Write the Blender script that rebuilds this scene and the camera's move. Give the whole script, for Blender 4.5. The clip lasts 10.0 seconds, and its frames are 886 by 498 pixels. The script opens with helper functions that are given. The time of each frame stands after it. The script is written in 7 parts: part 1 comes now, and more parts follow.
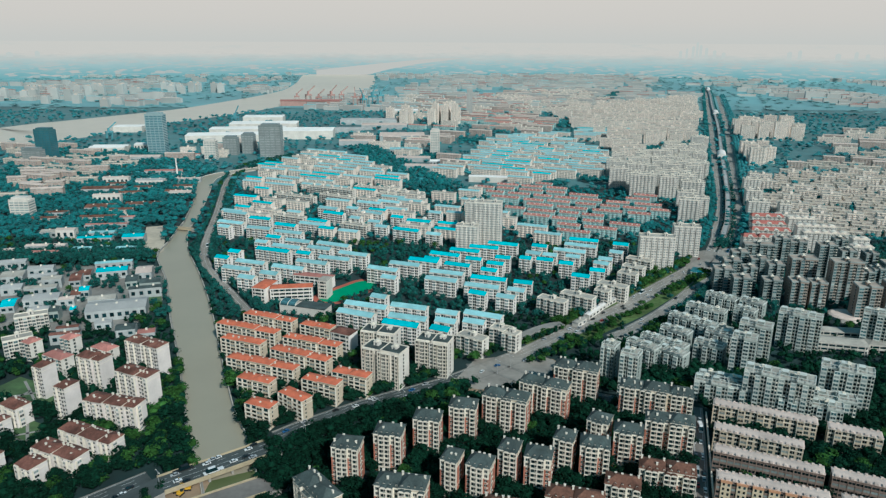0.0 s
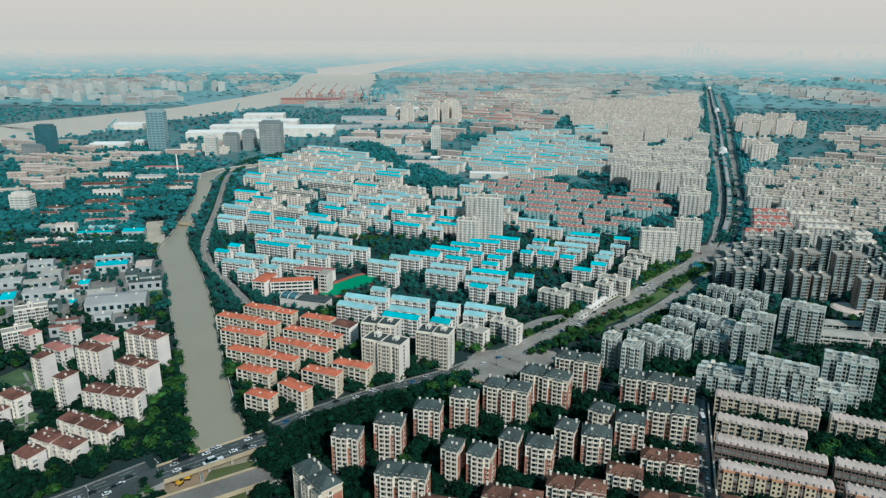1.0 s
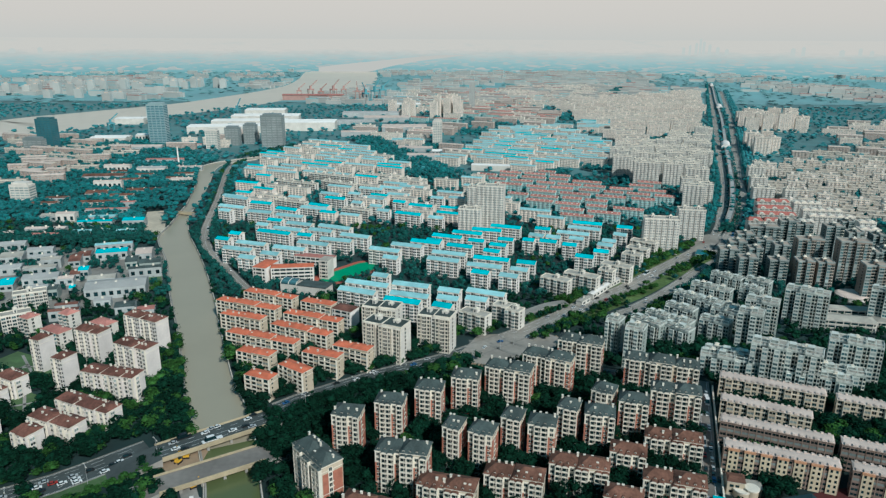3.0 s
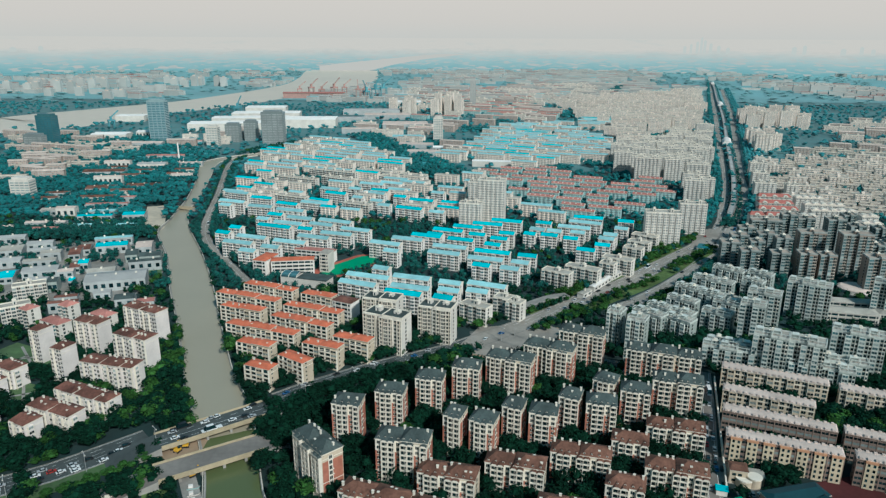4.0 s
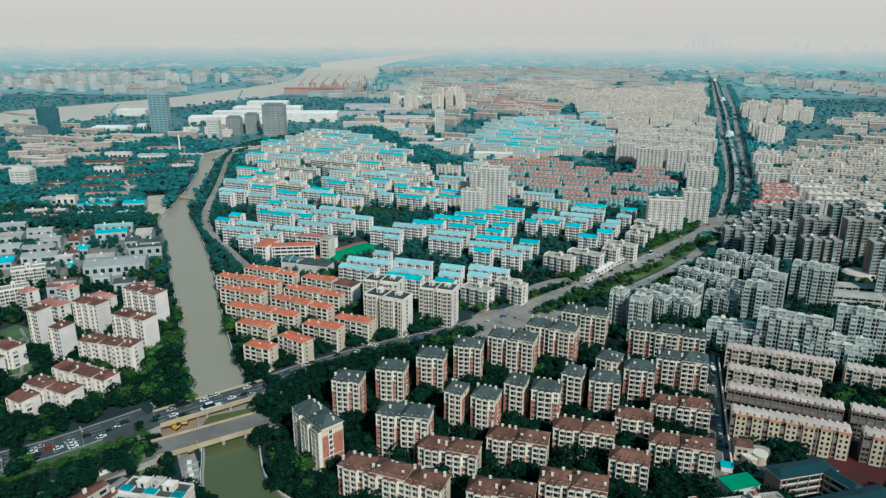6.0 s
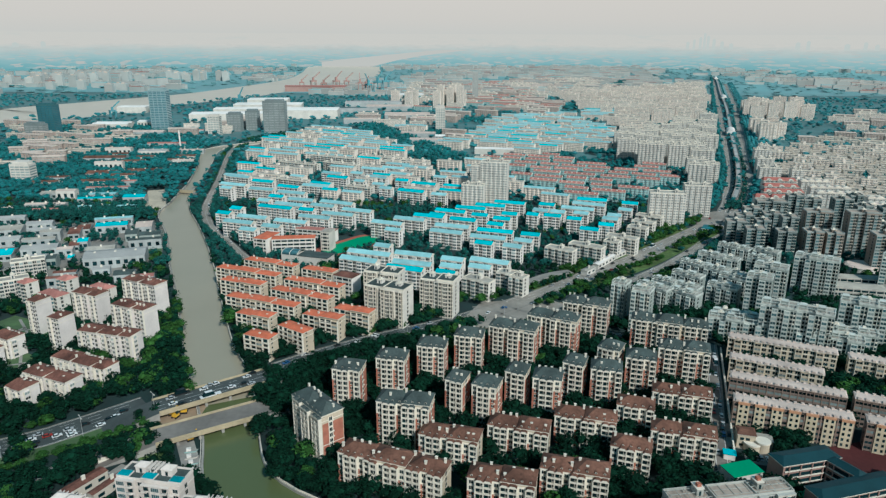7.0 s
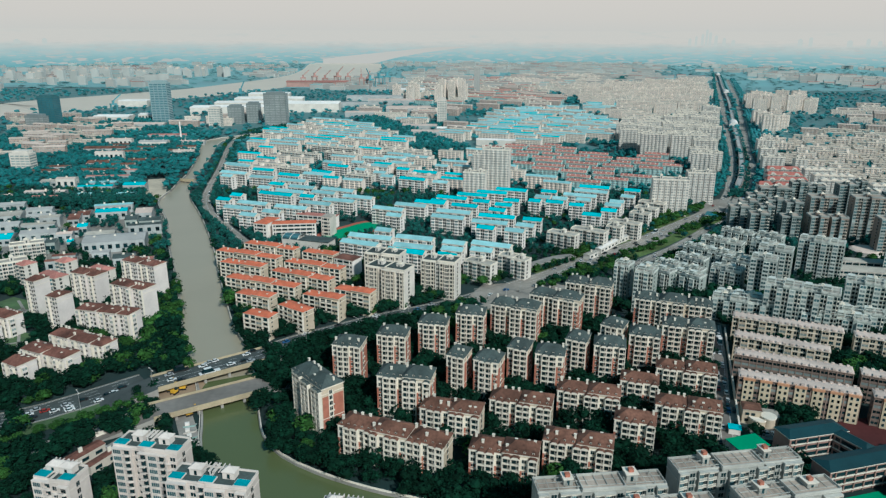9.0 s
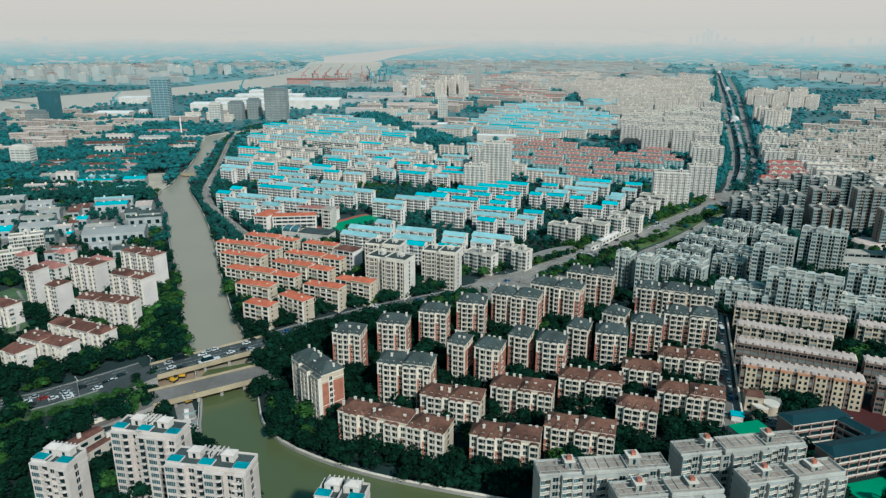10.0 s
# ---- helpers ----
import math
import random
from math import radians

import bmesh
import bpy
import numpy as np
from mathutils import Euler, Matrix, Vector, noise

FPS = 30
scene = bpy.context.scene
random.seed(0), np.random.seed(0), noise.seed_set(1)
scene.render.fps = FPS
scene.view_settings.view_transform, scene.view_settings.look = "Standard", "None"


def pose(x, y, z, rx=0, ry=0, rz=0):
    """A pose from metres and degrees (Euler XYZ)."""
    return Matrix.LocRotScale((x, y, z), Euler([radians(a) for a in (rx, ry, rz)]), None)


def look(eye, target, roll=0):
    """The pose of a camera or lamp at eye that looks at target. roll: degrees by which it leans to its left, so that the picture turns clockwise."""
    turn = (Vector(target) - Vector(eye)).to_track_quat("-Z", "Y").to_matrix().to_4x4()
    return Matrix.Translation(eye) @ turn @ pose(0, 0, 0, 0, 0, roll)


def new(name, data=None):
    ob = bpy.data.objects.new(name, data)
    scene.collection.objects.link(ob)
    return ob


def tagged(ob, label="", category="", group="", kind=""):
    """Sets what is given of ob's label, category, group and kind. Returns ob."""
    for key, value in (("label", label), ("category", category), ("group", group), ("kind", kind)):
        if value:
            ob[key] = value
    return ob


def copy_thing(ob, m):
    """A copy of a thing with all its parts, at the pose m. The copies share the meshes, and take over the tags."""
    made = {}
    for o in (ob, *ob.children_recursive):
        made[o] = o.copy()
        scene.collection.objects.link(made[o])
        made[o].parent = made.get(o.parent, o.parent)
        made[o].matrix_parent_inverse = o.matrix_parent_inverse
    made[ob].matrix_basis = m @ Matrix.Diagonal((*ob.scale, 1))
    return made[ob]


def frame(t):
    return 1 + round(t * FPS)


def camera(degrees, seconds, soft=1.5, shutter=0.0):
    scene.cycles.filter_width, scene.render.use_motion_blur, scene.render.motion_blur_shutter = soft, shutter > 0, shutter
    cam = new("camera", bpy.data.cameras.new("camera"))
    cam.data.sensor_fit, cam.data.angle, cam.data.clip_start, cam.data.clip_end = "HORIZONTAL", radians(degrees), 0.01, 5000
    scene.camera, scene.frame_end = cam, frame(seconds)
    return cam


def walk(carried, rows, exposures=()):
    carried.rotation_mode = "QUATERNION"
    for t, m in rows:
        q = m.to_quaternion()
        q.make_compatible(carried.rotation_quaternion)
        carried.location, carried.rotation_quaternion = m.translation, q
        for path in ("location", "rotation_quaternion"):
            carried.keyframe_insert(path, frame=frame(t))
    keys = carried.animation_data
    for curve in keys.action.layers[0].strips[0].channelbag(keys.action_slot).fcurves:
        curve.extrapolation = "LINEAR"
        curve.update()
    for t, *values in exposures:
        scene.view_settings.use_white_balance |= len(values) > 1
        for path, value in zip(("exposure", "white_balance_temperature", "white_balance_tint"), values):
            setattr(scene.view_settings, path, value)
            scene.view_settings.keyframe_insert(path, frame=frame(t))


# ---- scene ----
# the camera: a drone that sinks slowly over the district, looking north
cam = camera(66.0, 10.0, soft=1.3)
PATH = [  # seconds, x, y, z, yaw, pitch, roll
    (0, -0.015, 8.667, 232.745, 0.109, -17.051, 0.265),
    (0.5, -0.011, 8.73, 229.473, 0.143, -17.049, 0.266),
    (1, -0.007, 8.789, 226.203, 0.176, -17.049, 0.268),
    (1.5, -0.003, 8.846, 222.933, 0.209, -17.05, 0.268),
    (2, 0.002, 8.9, 219.665, 0.242, -17.052, 0.269),
    (2.5, 0.006, 8.951, 216.397, 0.275, -17.057, 0.269),
    (4, 0.021, 9.087, 206.598, 0.373, -17.078, 0.266),
    (4.5, 0.027, 9.127, 203.334, 0.405, -17.089, 0.265),
    (5, 0.032, 9.164, 200.07, 0.437, -17.101, 0.263),
    (5.5, 0.038, 9.198, 196.807, 0.469, -17.114, 0.26),
    (7, 0.055, 9.282, 187.024, 0.565, -17.164, 0.25),
    (7.5, 0.062, 9.304, 183.764, 0.597, -17.183, 0.246),
    (8, 0.068, 9.324, 180.506, 0.629, -17.204, 0.241),
    (8.5, 0.075, 9.34, 177.248, 0.66, -17.227, 0.236),
    (9, 0.082, 9.354, 173.991, 0.692, -17.251, 0.231),
    (9.5, 0.089, 9.365, 170.735, 0.723, -17.277, 0.225),
    (10, 0.096, 9.373, 167.48, 0.754, -17.304, 0.219),
]
walk(cam, [(t, pose(x, y, z, 90 + pitch, 0, yaw) @ pose(0, 0, 0, 0, 0, roll)) for t, x, y, z, yaw, pitch, roll in PATH], [(0, -0.2, 5130, 4), (10, -0.2, 5130, 4)])

# ---- light: a hazy, overcast summer day ----
SUN_AZ, SUN_EL = 150.0, 38.0  # degrees from north, clockwise; above the horizon
world = bpy.data.worlds.new("hazy_sky")
scene.world = world
world.use_nodes = True
wn, wl = world.node_tree.nodes, world.node_tree.links
wn.clear()
sky = wn.new("ShaderNodeTexSky")
sky.sky_type, sky.sun_disc = "NISHITA", False
sky.sun_elevation, sky.sun_rotation = radians(SUN_EL), radians(SUN_AZ)
sky.air_density, sky.dust_density = 2.0, 6.0
bright = wn.new("ShaderNodeVectorMath")
bright.operation = "SCALE"
bright.inputs["Scale"].default_value = 0.1
cover = wn.new("ShaderNodeValToRGB")  # the cloud layer, from the horizon up
tc, sep = wn.new("ShaderNodeTexCoord"), wn.new("ShaderNodeSeparateXYZ")
e = cover.color_ramp.elements
e[0].position, e[0].color = 0.0, (0.793, 0.677, 0.524, 1)
e[1].position, e[1].color = 1.0, (0.010, 0.125, 0.18, 1)
for at, col in ((0.025, (0.855, 0.697, 0.530, 1)), (0.07, (0.905, 0.724, 0.547, 1)), (0.14, (0.858, 0.687, 0.523, 1)), (0.36, (0.070, 0.220, 0.275, 1))):
    n = e.new(at)
    n.color = col
both, bg, wo = wn.new("ShaderNodeMix"), wn.new("ShaderNodeBackground"), wn.new("ShaderNodeOutputWorld")
both.data_type = "RGBA"
both.inputs["Factor"].default_value = 0.95
wl.new(sky.outputs[0], bright.inputs[0])
wl.new(tc.outputs["Generated"], sep.inputs[0])
wl.new(sep.outputs["Z"], cover.inputs[0])
wl.new(bright.outputs[0], both.inputs["A"])
wl.new(cover.outputs[0], both.inputs["B"])
wl.new(both.outputs["Result"], bg.inputs["Color"])
wl.new(bg.outputs[0], wo.inputs["Surface"])
sun = new("sun", bpy.data.lights.new("sun", "SUN"))
sun.data.energy, sun.data.angle, sun.data.color = 4.3, radians(3), (1.0, 0.875, 0.69)
az, el = radians(SUN_AZ), radians(SUN_EL)
sun.matrix_world = look((0, 0, 500), (-math.sin(az) * math.cos(el), -math.cos(az) * math.cos(el), 500 - math.sin(el)))

# ---- materials ----
def material(name, colour, rough=0.8, metal=0.0, grain=0.12, scale=0.6, bump=0.0, vary=0.0, island=0.0, stain=0.0, sheen=0.0, stripes=None, spec=0.3):
    """Principled surface with fine grain, broad stains and a spread from thing to thing (vary) or piece to piece (island)."""
    m = bpy.data.materials.new(name)
    m.use_nodes = True
    nt = m.node_tree
    N, L = nt.nodes.new, nt.links.new
    b = nt.nodes["Principled BSDF"]
    b.inputs["Roughness"].default_value, b.inputs["Metallic"].default_value = rough, metal
    b.inputs["Specular IOR Level"].default_value = spec
    if sheen:
        b.inputs["Sheen Weight"].default_value, b.inputs["Sheen Roughness"].default_value = sheen, 0.5
        b.inputs["Sheen Tint"].default_value = (0.75, 0.92, 0.95, 1)
    geo = N("ShaderNodeNewGeometry")
    fine = N("ShaderNodeTexNoise")
    fine.inputs["Scale"].default_value, fine.inputs["Detail"].default_value = scale, 4.0
    L(geo.outputs["Position"], fine.inputs["Vector"])
    broad = N("ShaderNodeTexNoise")
    broad.inputs["Scale"].default_value, broad.inputs["Detail"].default_value = scale * 0.12, 2.0
    L(geo.outputs["Position"], broad.inputs["Vector"])

    def mul(col, fac_socket, lo, hi):
        r = N("ShaderNodeMapRange")
        r.inputs["From Min"].default_value, r.inputs["From Max"].default_value = 0.25, 0.75
        r.inputs["To Min"].default_value, r.inputs["To Max"].default_value = lo, hi
        L(fac_socket, r.inputs["Value"])
        v = N("ShaderNodeVectorMath")
        v.operation = "SCALE"
        L(col, v.inputs[0])
        L(r.outputs[0], v.inputs["Scale"])
        return v.outputs[0]

    rgb = N("ShaderNodeRGB")
    rgb.outputs[0].default_value = (*colour, 1)
    col = mul(rgb.outputs[0], fine.outputs["Fac"], 1 - grain, 1 + grain)
    col = mul(col, broad.outputs["Fac"], 1 - grain - stain, 1 + grain)
    if vary:
        info = N("ShaderNodeObjectInfo")
        r = N("ShaderNodeMapRange")
        r.inputs["To Min"].default_value, r.inputs["To Max"].default_value = 0.25, 0.75
        L(info.outputs["Random"], r.inputs["Value"])
        col = mul(col, r.outputs[0], 1 - vary, 1 + vary)
    if island:
        r = N("ShaderNodeMapRange")
        r.inputs["To Min"].default_value, r.inputs["To Max"].default_value = 0.25, 0.75
        L(geo.outputs["Random Per Island"], r.inputs["Value"])
        col = mul(col, r.outputs[0], 1 - island, 1 + island)
    L(col, b.inputs["Base Color"])
    if bump:
        bm_ = N("ShaderNodeBump")
        bm_.inputs["Strength"].default_value, bm_.inputs["Distance"].default_value = bump, 0.1
        L(fine.outputs["Fac"], bm_.inputs["Height"])
        L(bm_.outputs[0], b.inputs["Normal"])
    return m


M = {
    "cream": material("cream_render", (0.58, 0.485, 0.36), 0.85, grain=0.06, scale=0.8, stain=0.10, island=0.05, vary=0.06),
    "pinkwhite": material("pinkish_white_render", (0.63, 0.555, 0.50), 0.85, grain=0.06, scale=0.8, stain=0.12, vary=0.05),
    "white": material("white_render", (0.84, 0.785, 0.73), 0.85, grain=0.05, scale=0.8, stain=0.08, island=0.05, vary=0.05),
    "canalwhite": material("pinkish_white_plaster", (0.72, 0.66, 0.62), 0.85, grain=0.05, scale=0.8, stain=0.1, island=0.05, vary=0.05),
    "offwhite": material("off_white_render", (0.68, 0.635, 0.57), 0.85, grain=0.06, scale=0.7, stain=0.12, island=0.05, vary=0.07),
    "tan": material("tan_render", (0.56, 0.50, 0.42), 0.85, grain=0.07, scale=0.7, stain=0.12, island=0.05, vary=0.08),
    "grey": material("grey_render", (0.325, 0.365, 0.335), 0.85, grain=0.08, scale=0.7, stain=0.14, island=0.05, vary=0.12),
    "slabgrey": material("weathered_grey_white_render", (0.37, 0.37, 0.335), 0.85, grain=0.08, scale=0.7, stain=0.18, vary=0.05),
    "tealwall": material("pale_teal_render", (0.42, 0.62, 0.60), 0.85, grain=0.07, scale=0.7, stain=0.1, island=0.06),
    "darktrim": material("grey_green_trim", (0.37, 0.40, 0.375), 0.85, grain=0.1, scale=0.8, stain=0.2),
    "brick": material("red_brick", (0.42, 0.165, 0.108), 0.85, grain=0.14, scale=2.5, stain=0.1, vary=0.08),
    "darkwall": material("dark_grey_green_render", (0.115, 0.15, 0.145), 0.85, grain=0.1, scale=0.7, stain=0.1, vary=0.16),
    "amberwall": material("amber_brown_render", (0.30, 0.24, 0.195), 0.85, grain=0.1, scale=0.7, stain=0.14, vary=0.1),
    "whiteroof": material("white_coated_metal_roof", (0.83, 0.80, 0.75), 0.6, grain=0.05, scale=0.1, stain=0.08, island=0.08, vary=0.05),
    "vaultred": material("faded_red_vault_roof", (0.42, 0.15, 0.12), 0.8, grain=0.12, scale=1.2, stain=0.12),
    "pinkwall": material("pink_render", (0.50, 0.395, 0.335), 0.85, grain=0.08, scale=0.7, stain=0.12, island=0.05, vary=0.08),
    "trim": material("white_trim", (0.78, 0.715, 0.605), 0.7, grain=0.05, scale=1.2, stain=0.06, vary=0.05),
    "orangetrim": material("orange_trim", (0.56, 0.30, 0.17), 0.8, grain=0.1, scale=1.2, stain=0.06),
    "glass": material("window_glass", (0.008, 0.025, 0.030), 0.15, grain=0.3, scale=0.5, vary=0.3, island=0.7, spec=0.3),
    "glassblue": material("blue_glass", (0.05, 0.16, 0.20), 0.1, grain=0.2, scale=0.4, island=0.4, spec=0.6),
    # darkglass is lifted to include the haze over the far tower
    "darkglass": material("dark_teal_cladding", (0.05, 0.14, 0.155), 0.5, grain=0.1, scale=0.3),
    "curtain": material("balcony_glazing", (0.25, 0.30, 0.29), 0.25, grain=0.2, scale=0.8, vary=0.2, island=0.5, spec=0.5),
    "slabtrim": material("grey_concrete_trim", (0.49, 0.485, 0.44), 0.8, grain=0.1, scale=0.8, stain=0.2),
    "pinktrim": material("pinkish_white_trim", (0.74, 0.665, 0.605), 0.8, grain=0.06, scale=1.0, stain=0.12),
    "browntrim": material("brown_balcony_panels", (0.34, 0.25, 0.20), 0.8, grain=0.12, scale=1.0, stain=0.15),
    "greytrim": material("weathered_white_trim", (0.64, 0.665, 0.61), 0.8, grain=0.08, scale=1.0, stain=0.15),
    "slate": material("grey_roof_tiles", (0.072, 0.094, 0.090), 0.75, grain=0.24, scale=1.0, bump=0.4, stain=0.2, vary=0.08),
    "brownroof": material("brown_roof_tiles", (0.175, 0.085, 0.057), 0.8, grain=0.3, scale=0.9, bump=0.4, stain=0.3, vary=0.1),
    "redroof": material("dark_red_roof_tiles", (0.19, 0.085, 0.062), 0.8, grain=0.3, scale=0.9, bump=0.4, stain=0.3, vary=0.12),
    "orangeroof": material("orange_roof_tiles", (0.60, 0.165, 0.085), 0.8, grain=0.12, scale=2.0, bump=0.3, stain=0.12, vary=0.07),
    "coralroof": material("coral_roof_tiles", (0.45, 0.195, 0.16), 0.8, grain=0.14, scale=1.5, bump=0.3, stain=0.12, island=0.12, vary=0.12),
    "blueroof": material("bright_blue_metal_roof", (0.006, 0.52, 0.60), 0.55, grain=0.08, scale=1.0, stain=0.12, island=0.12, vary=0.12),
    "terraceblue": material("blue_terrace_tiles", (0.02, 0.33, 0.39), 0.7, grain=0.15, scale=1.2, stain=0.25, vary=0.12),
    "paleblue": material("faded_blue_metal_roof", (0.32, 0.58, 0.60), 0.6, grain=0.08, scale=1.0, stain=0.14, island=0.12, vary=0.14),
    "tanroof": material("tan_roof_paving", (0.44, 0.36, 0.295), 0.9, grain=0.12, scale=0.8, stain=0.2, island=0.1, vary=0.08),
    "flatroof": material("grey_roof_felt", (0.43, 0.40, 0.345), 0.9, grain=0.12, scale=0.8, stain=0.2, island=0.12, vary=0.1),
    "pinkroof": material("pale_pink_roof", (0.63, 0.51, 0.44), 0.85, grain=0.08, scale=0.8, stain=0.15, island=0.12, vary=0.05),
    "metalroof": material("pale_metal_roof", (0.44, 0.43, 0.41), 0.6, grain=0.06, scale=0.5, stain=0.12, island=0.12, vary=0.08),
    "schoolpink": material("dull_pink_render", (0.34, 0.215, 0.18), 0.85, grain=0.1, scale=0.7, stain=0.15),
    # paleteal and hazebrown: tower cladding with haze mixed into the colour
    "paleteal": material("pale_blue_cladding", (0.29, 0.39, 0.40), 0.6, grain=0.06, scale=0.3, sheen=0.2),
    "hazebrown": material("grey_brown_cladding", (0.19, 0.225, 0.225), 0.8, grain=0.08, scale=0.3, sheen=0.2),
    "teal": material("teal_metal_roof", (0.012, 0.048, 0.058), 0.6, grain=0.1, scale=1.0, stain=0.1, vary=0.1),
    "courtgreen": material("green_sports_surface", (0.02, 0.30, 0.14), 0.8, grain=0.08, scale=0.8, stain=0.05),
    "courtred": material("red_sports_surface", (0.42, 0.12, 0.08), 0.8, grain=0.08, scale=0.8, stain=0.05),
    "trackred": material("dark_red_rubber_track", (0.085, 0.022, 0.022), 0.85, grain=0.12, scale=0.5, stain=0.2),
    "roadtan": material("dusty_worn_asphalt", (0.34, 0.31, 0.27), 0.9, grain=0.12, scale=0.3, stain=0.22, bump=0.1),
    "deckgrey": material("bare_bridge_deck", (0.22, 0.20, 0.18), 0.9, grain=0.12, scale=0.4, stain=0.25),
    "meadow": material("dry_meadow_grass", (0.115, 0.175, 0.055), 0.95, grain=0.3, scale=0.3, stain=0.35, bump=0.4),
    "pavteal": material("teal_painted_metal_roof", (0.02, 0.17, 0.20), 0.5, grain=0.08, scale=1.0, stain=0.1),
    "brownslab": material("brown_enclosed_balconies", (0.27, 0.20, 0.165), 0.85, grain=0.12, scale=0.7, stain=0.15, island=0.12),
    "yellowbay": material("pale_yellow_render", (0.66, 0.55, 0.38), 0.85, grain=0.07, scale=0.7, stain=0.1),
    # farwhite and farglass: low haze contrast put into wall and window colour
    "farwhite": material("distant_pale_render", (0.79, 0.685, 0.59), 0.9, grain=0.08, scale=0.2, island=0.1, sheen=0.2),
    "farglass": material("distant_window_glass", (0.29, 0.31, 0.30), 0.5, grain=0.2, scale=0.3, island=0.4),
    "greyglass": material("blue_grey_balcony_glass", (0.045, 0.105, 0.118), 0.25, grain=0.25, scale=0.6, vary=0.2, island=0.6, spec=0.4),
    "asphalt": material("asphalt", (0.082, 0.095, 0.093), 0.85, grain=0.12, scale=0.5, stain=0.2, bump=0.1),
    "concrete": material("concrete", (0.36, 0.34, 0.31), 0.85, grain=0.1, scale=0.5, stain=0.2),
    "paving": material("paving", (0.30, 0.28, 0.25), 0.85, grain=0.15, scale=0.3, stain=0.25),
    "mark": material("road_paint", (0.7, 0.7, 0.68), 0.7, grain=0.15, scale=2.0),
    "yellowrail": material("ochre_parapet_paint", (0.46, 0.38, 0.25), 0.8, grain=0.1, scale=1.0, stain=0.15),
    "earth": material("bare_earth", (0.36, 0.26, 0.17), 0.95, grain=0.15, scale=0.2, stain=0.2, bump=0.3),
    "sand": material("pale_sand", (0.56, 0.48, 0.37), 0.95, grain=0.12, scale=0.2, stain=0.15, bump=0.2),
    "grass": material("grass", (0.075, 0.135, 0.04), 0.95, grain=0.3, scale=0.25, stain=0.2, bump=0.4, sheen=0.15),
    "leaf": material("tree_leaves", (0.0056, 0.029, 0.0155), 0.95, grain=0.3, scale=0.3, island=0.45, vary=0.25, spec=0.1),
    "leaflight": material("light_tree_leaves", (0.034, 0.092, 0.020), 0.95, grain=0.3, scale=0.3, island=0.45, vary=0.2, spec=0.1),
    # parkleaf, midleaf, hazeleaf, farleaf: distance haze painted into the leaf colour
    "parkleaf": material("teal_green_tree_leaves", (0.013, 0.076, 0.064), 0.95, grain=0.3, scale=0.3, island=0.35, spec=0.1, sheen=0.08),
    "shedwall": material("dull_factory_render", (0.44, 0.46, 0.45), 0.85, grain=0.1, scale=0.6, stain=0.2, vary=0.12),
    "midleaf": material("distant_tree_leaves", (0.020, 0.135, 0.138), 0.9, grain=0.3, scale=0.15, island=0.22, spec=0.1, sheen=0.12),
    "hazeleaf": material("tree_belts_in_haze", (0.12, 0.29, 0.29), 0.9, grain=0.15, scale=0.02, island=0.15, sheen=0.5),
    # farwall and farroof carry the haze's tone in their base colour
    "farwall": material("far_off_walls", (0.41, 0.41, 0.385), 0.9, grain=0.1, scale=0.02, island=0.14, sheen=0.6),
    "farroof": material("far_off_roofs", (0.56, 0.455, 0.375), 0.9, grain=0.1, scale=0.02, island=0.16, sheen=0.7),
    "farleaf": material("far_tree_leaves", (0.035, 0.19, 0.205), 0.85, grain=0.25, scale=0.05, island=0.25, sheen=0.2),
    "bark": material("bark", (0.10, 0.075, 0.05), 0.9, grain=0.2, scale=3.0),
    "steel": material("painted_steel", (0.45, 0.45, 0.44), 0.5, metal=0.3, grain=0.08),
    # crane red, paled for the haze over the docks
    "crane": material("red_crane_paint", (0.42, 0.26, 0.225), 0.7, grain=0.1),
    "craneblue": material("blue_crane_paint", (0.12, 0.32, 0.36), 0.7, grain=0.1),
}


def ground_material():
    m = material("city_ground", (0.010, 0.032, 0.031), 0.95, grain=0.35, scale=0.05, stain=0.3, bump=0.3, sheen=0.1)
    return m


def water_material(name, colour, rough=0.22):
    m = material(name, colour, rough, grain=0.05, scale=0.02, spec=0.4)
    nt = m.node_tree
    w = nt.nodes.new("ShaderNodeTexNoise")
    w.inputs["Scale"].default_value, w.inputs["Detail"].default_value = 0.5, 3
    g = nt.nodes.new("ShaderNodeNewGeometry")
    b = nt.nodes.new("ShaderNodeBump")
    b.inputs["Strength"].default_value, b.inputs["Distance"].default_value = 0.15, 0.1
    nt.links.new(g.outputs["Position"], w.inputs["Vector"])
    nt.links.new(w.outputs["Fac"], b.inputs["Height"])
    nt.links.new(b.outputs[0], nt.nodes["Principled BSDF"].inputs["Normal"])
    return m


M["ground"] = ground_material()
# middle and far ground: teal haze put into the base colour
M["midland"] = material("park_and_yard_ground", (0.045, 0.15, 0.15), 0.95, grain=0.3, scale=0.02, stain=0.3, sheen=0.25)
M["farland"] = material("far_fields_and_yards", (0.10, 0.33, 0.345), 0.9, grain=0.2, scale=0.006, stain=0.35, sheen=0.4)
M["canal"] = water_material("grey_brown_canal_water", (0.38, 0.335, 0.245), 0.3)
M["canalgreen"] = water_material("green_canal_water", (0.115, 0.14, 0.058), 0.25)
M["river"] = water_material("silty_river_water", (0.64, 0.56, 0.45), 0.35)


def car_paint(name, colour):
    return material(name, colour, 0.3, grain=0.02, spec=0.5)


for nm, c in (("white", (0.75, 0.75, 0.74)), ("black", (0.02, 0.02, 0.022)), ("silver", (0.42, 0.43, 0.44)), ("red", (0.35, 0.03, 0.02)), ("yellow", (0.7, 0.4, 0.03)), ("blue", (0.03, 0.12, 0.3))):
    M["car_" + nm] = car_paint(nm + "_car_paint", c)
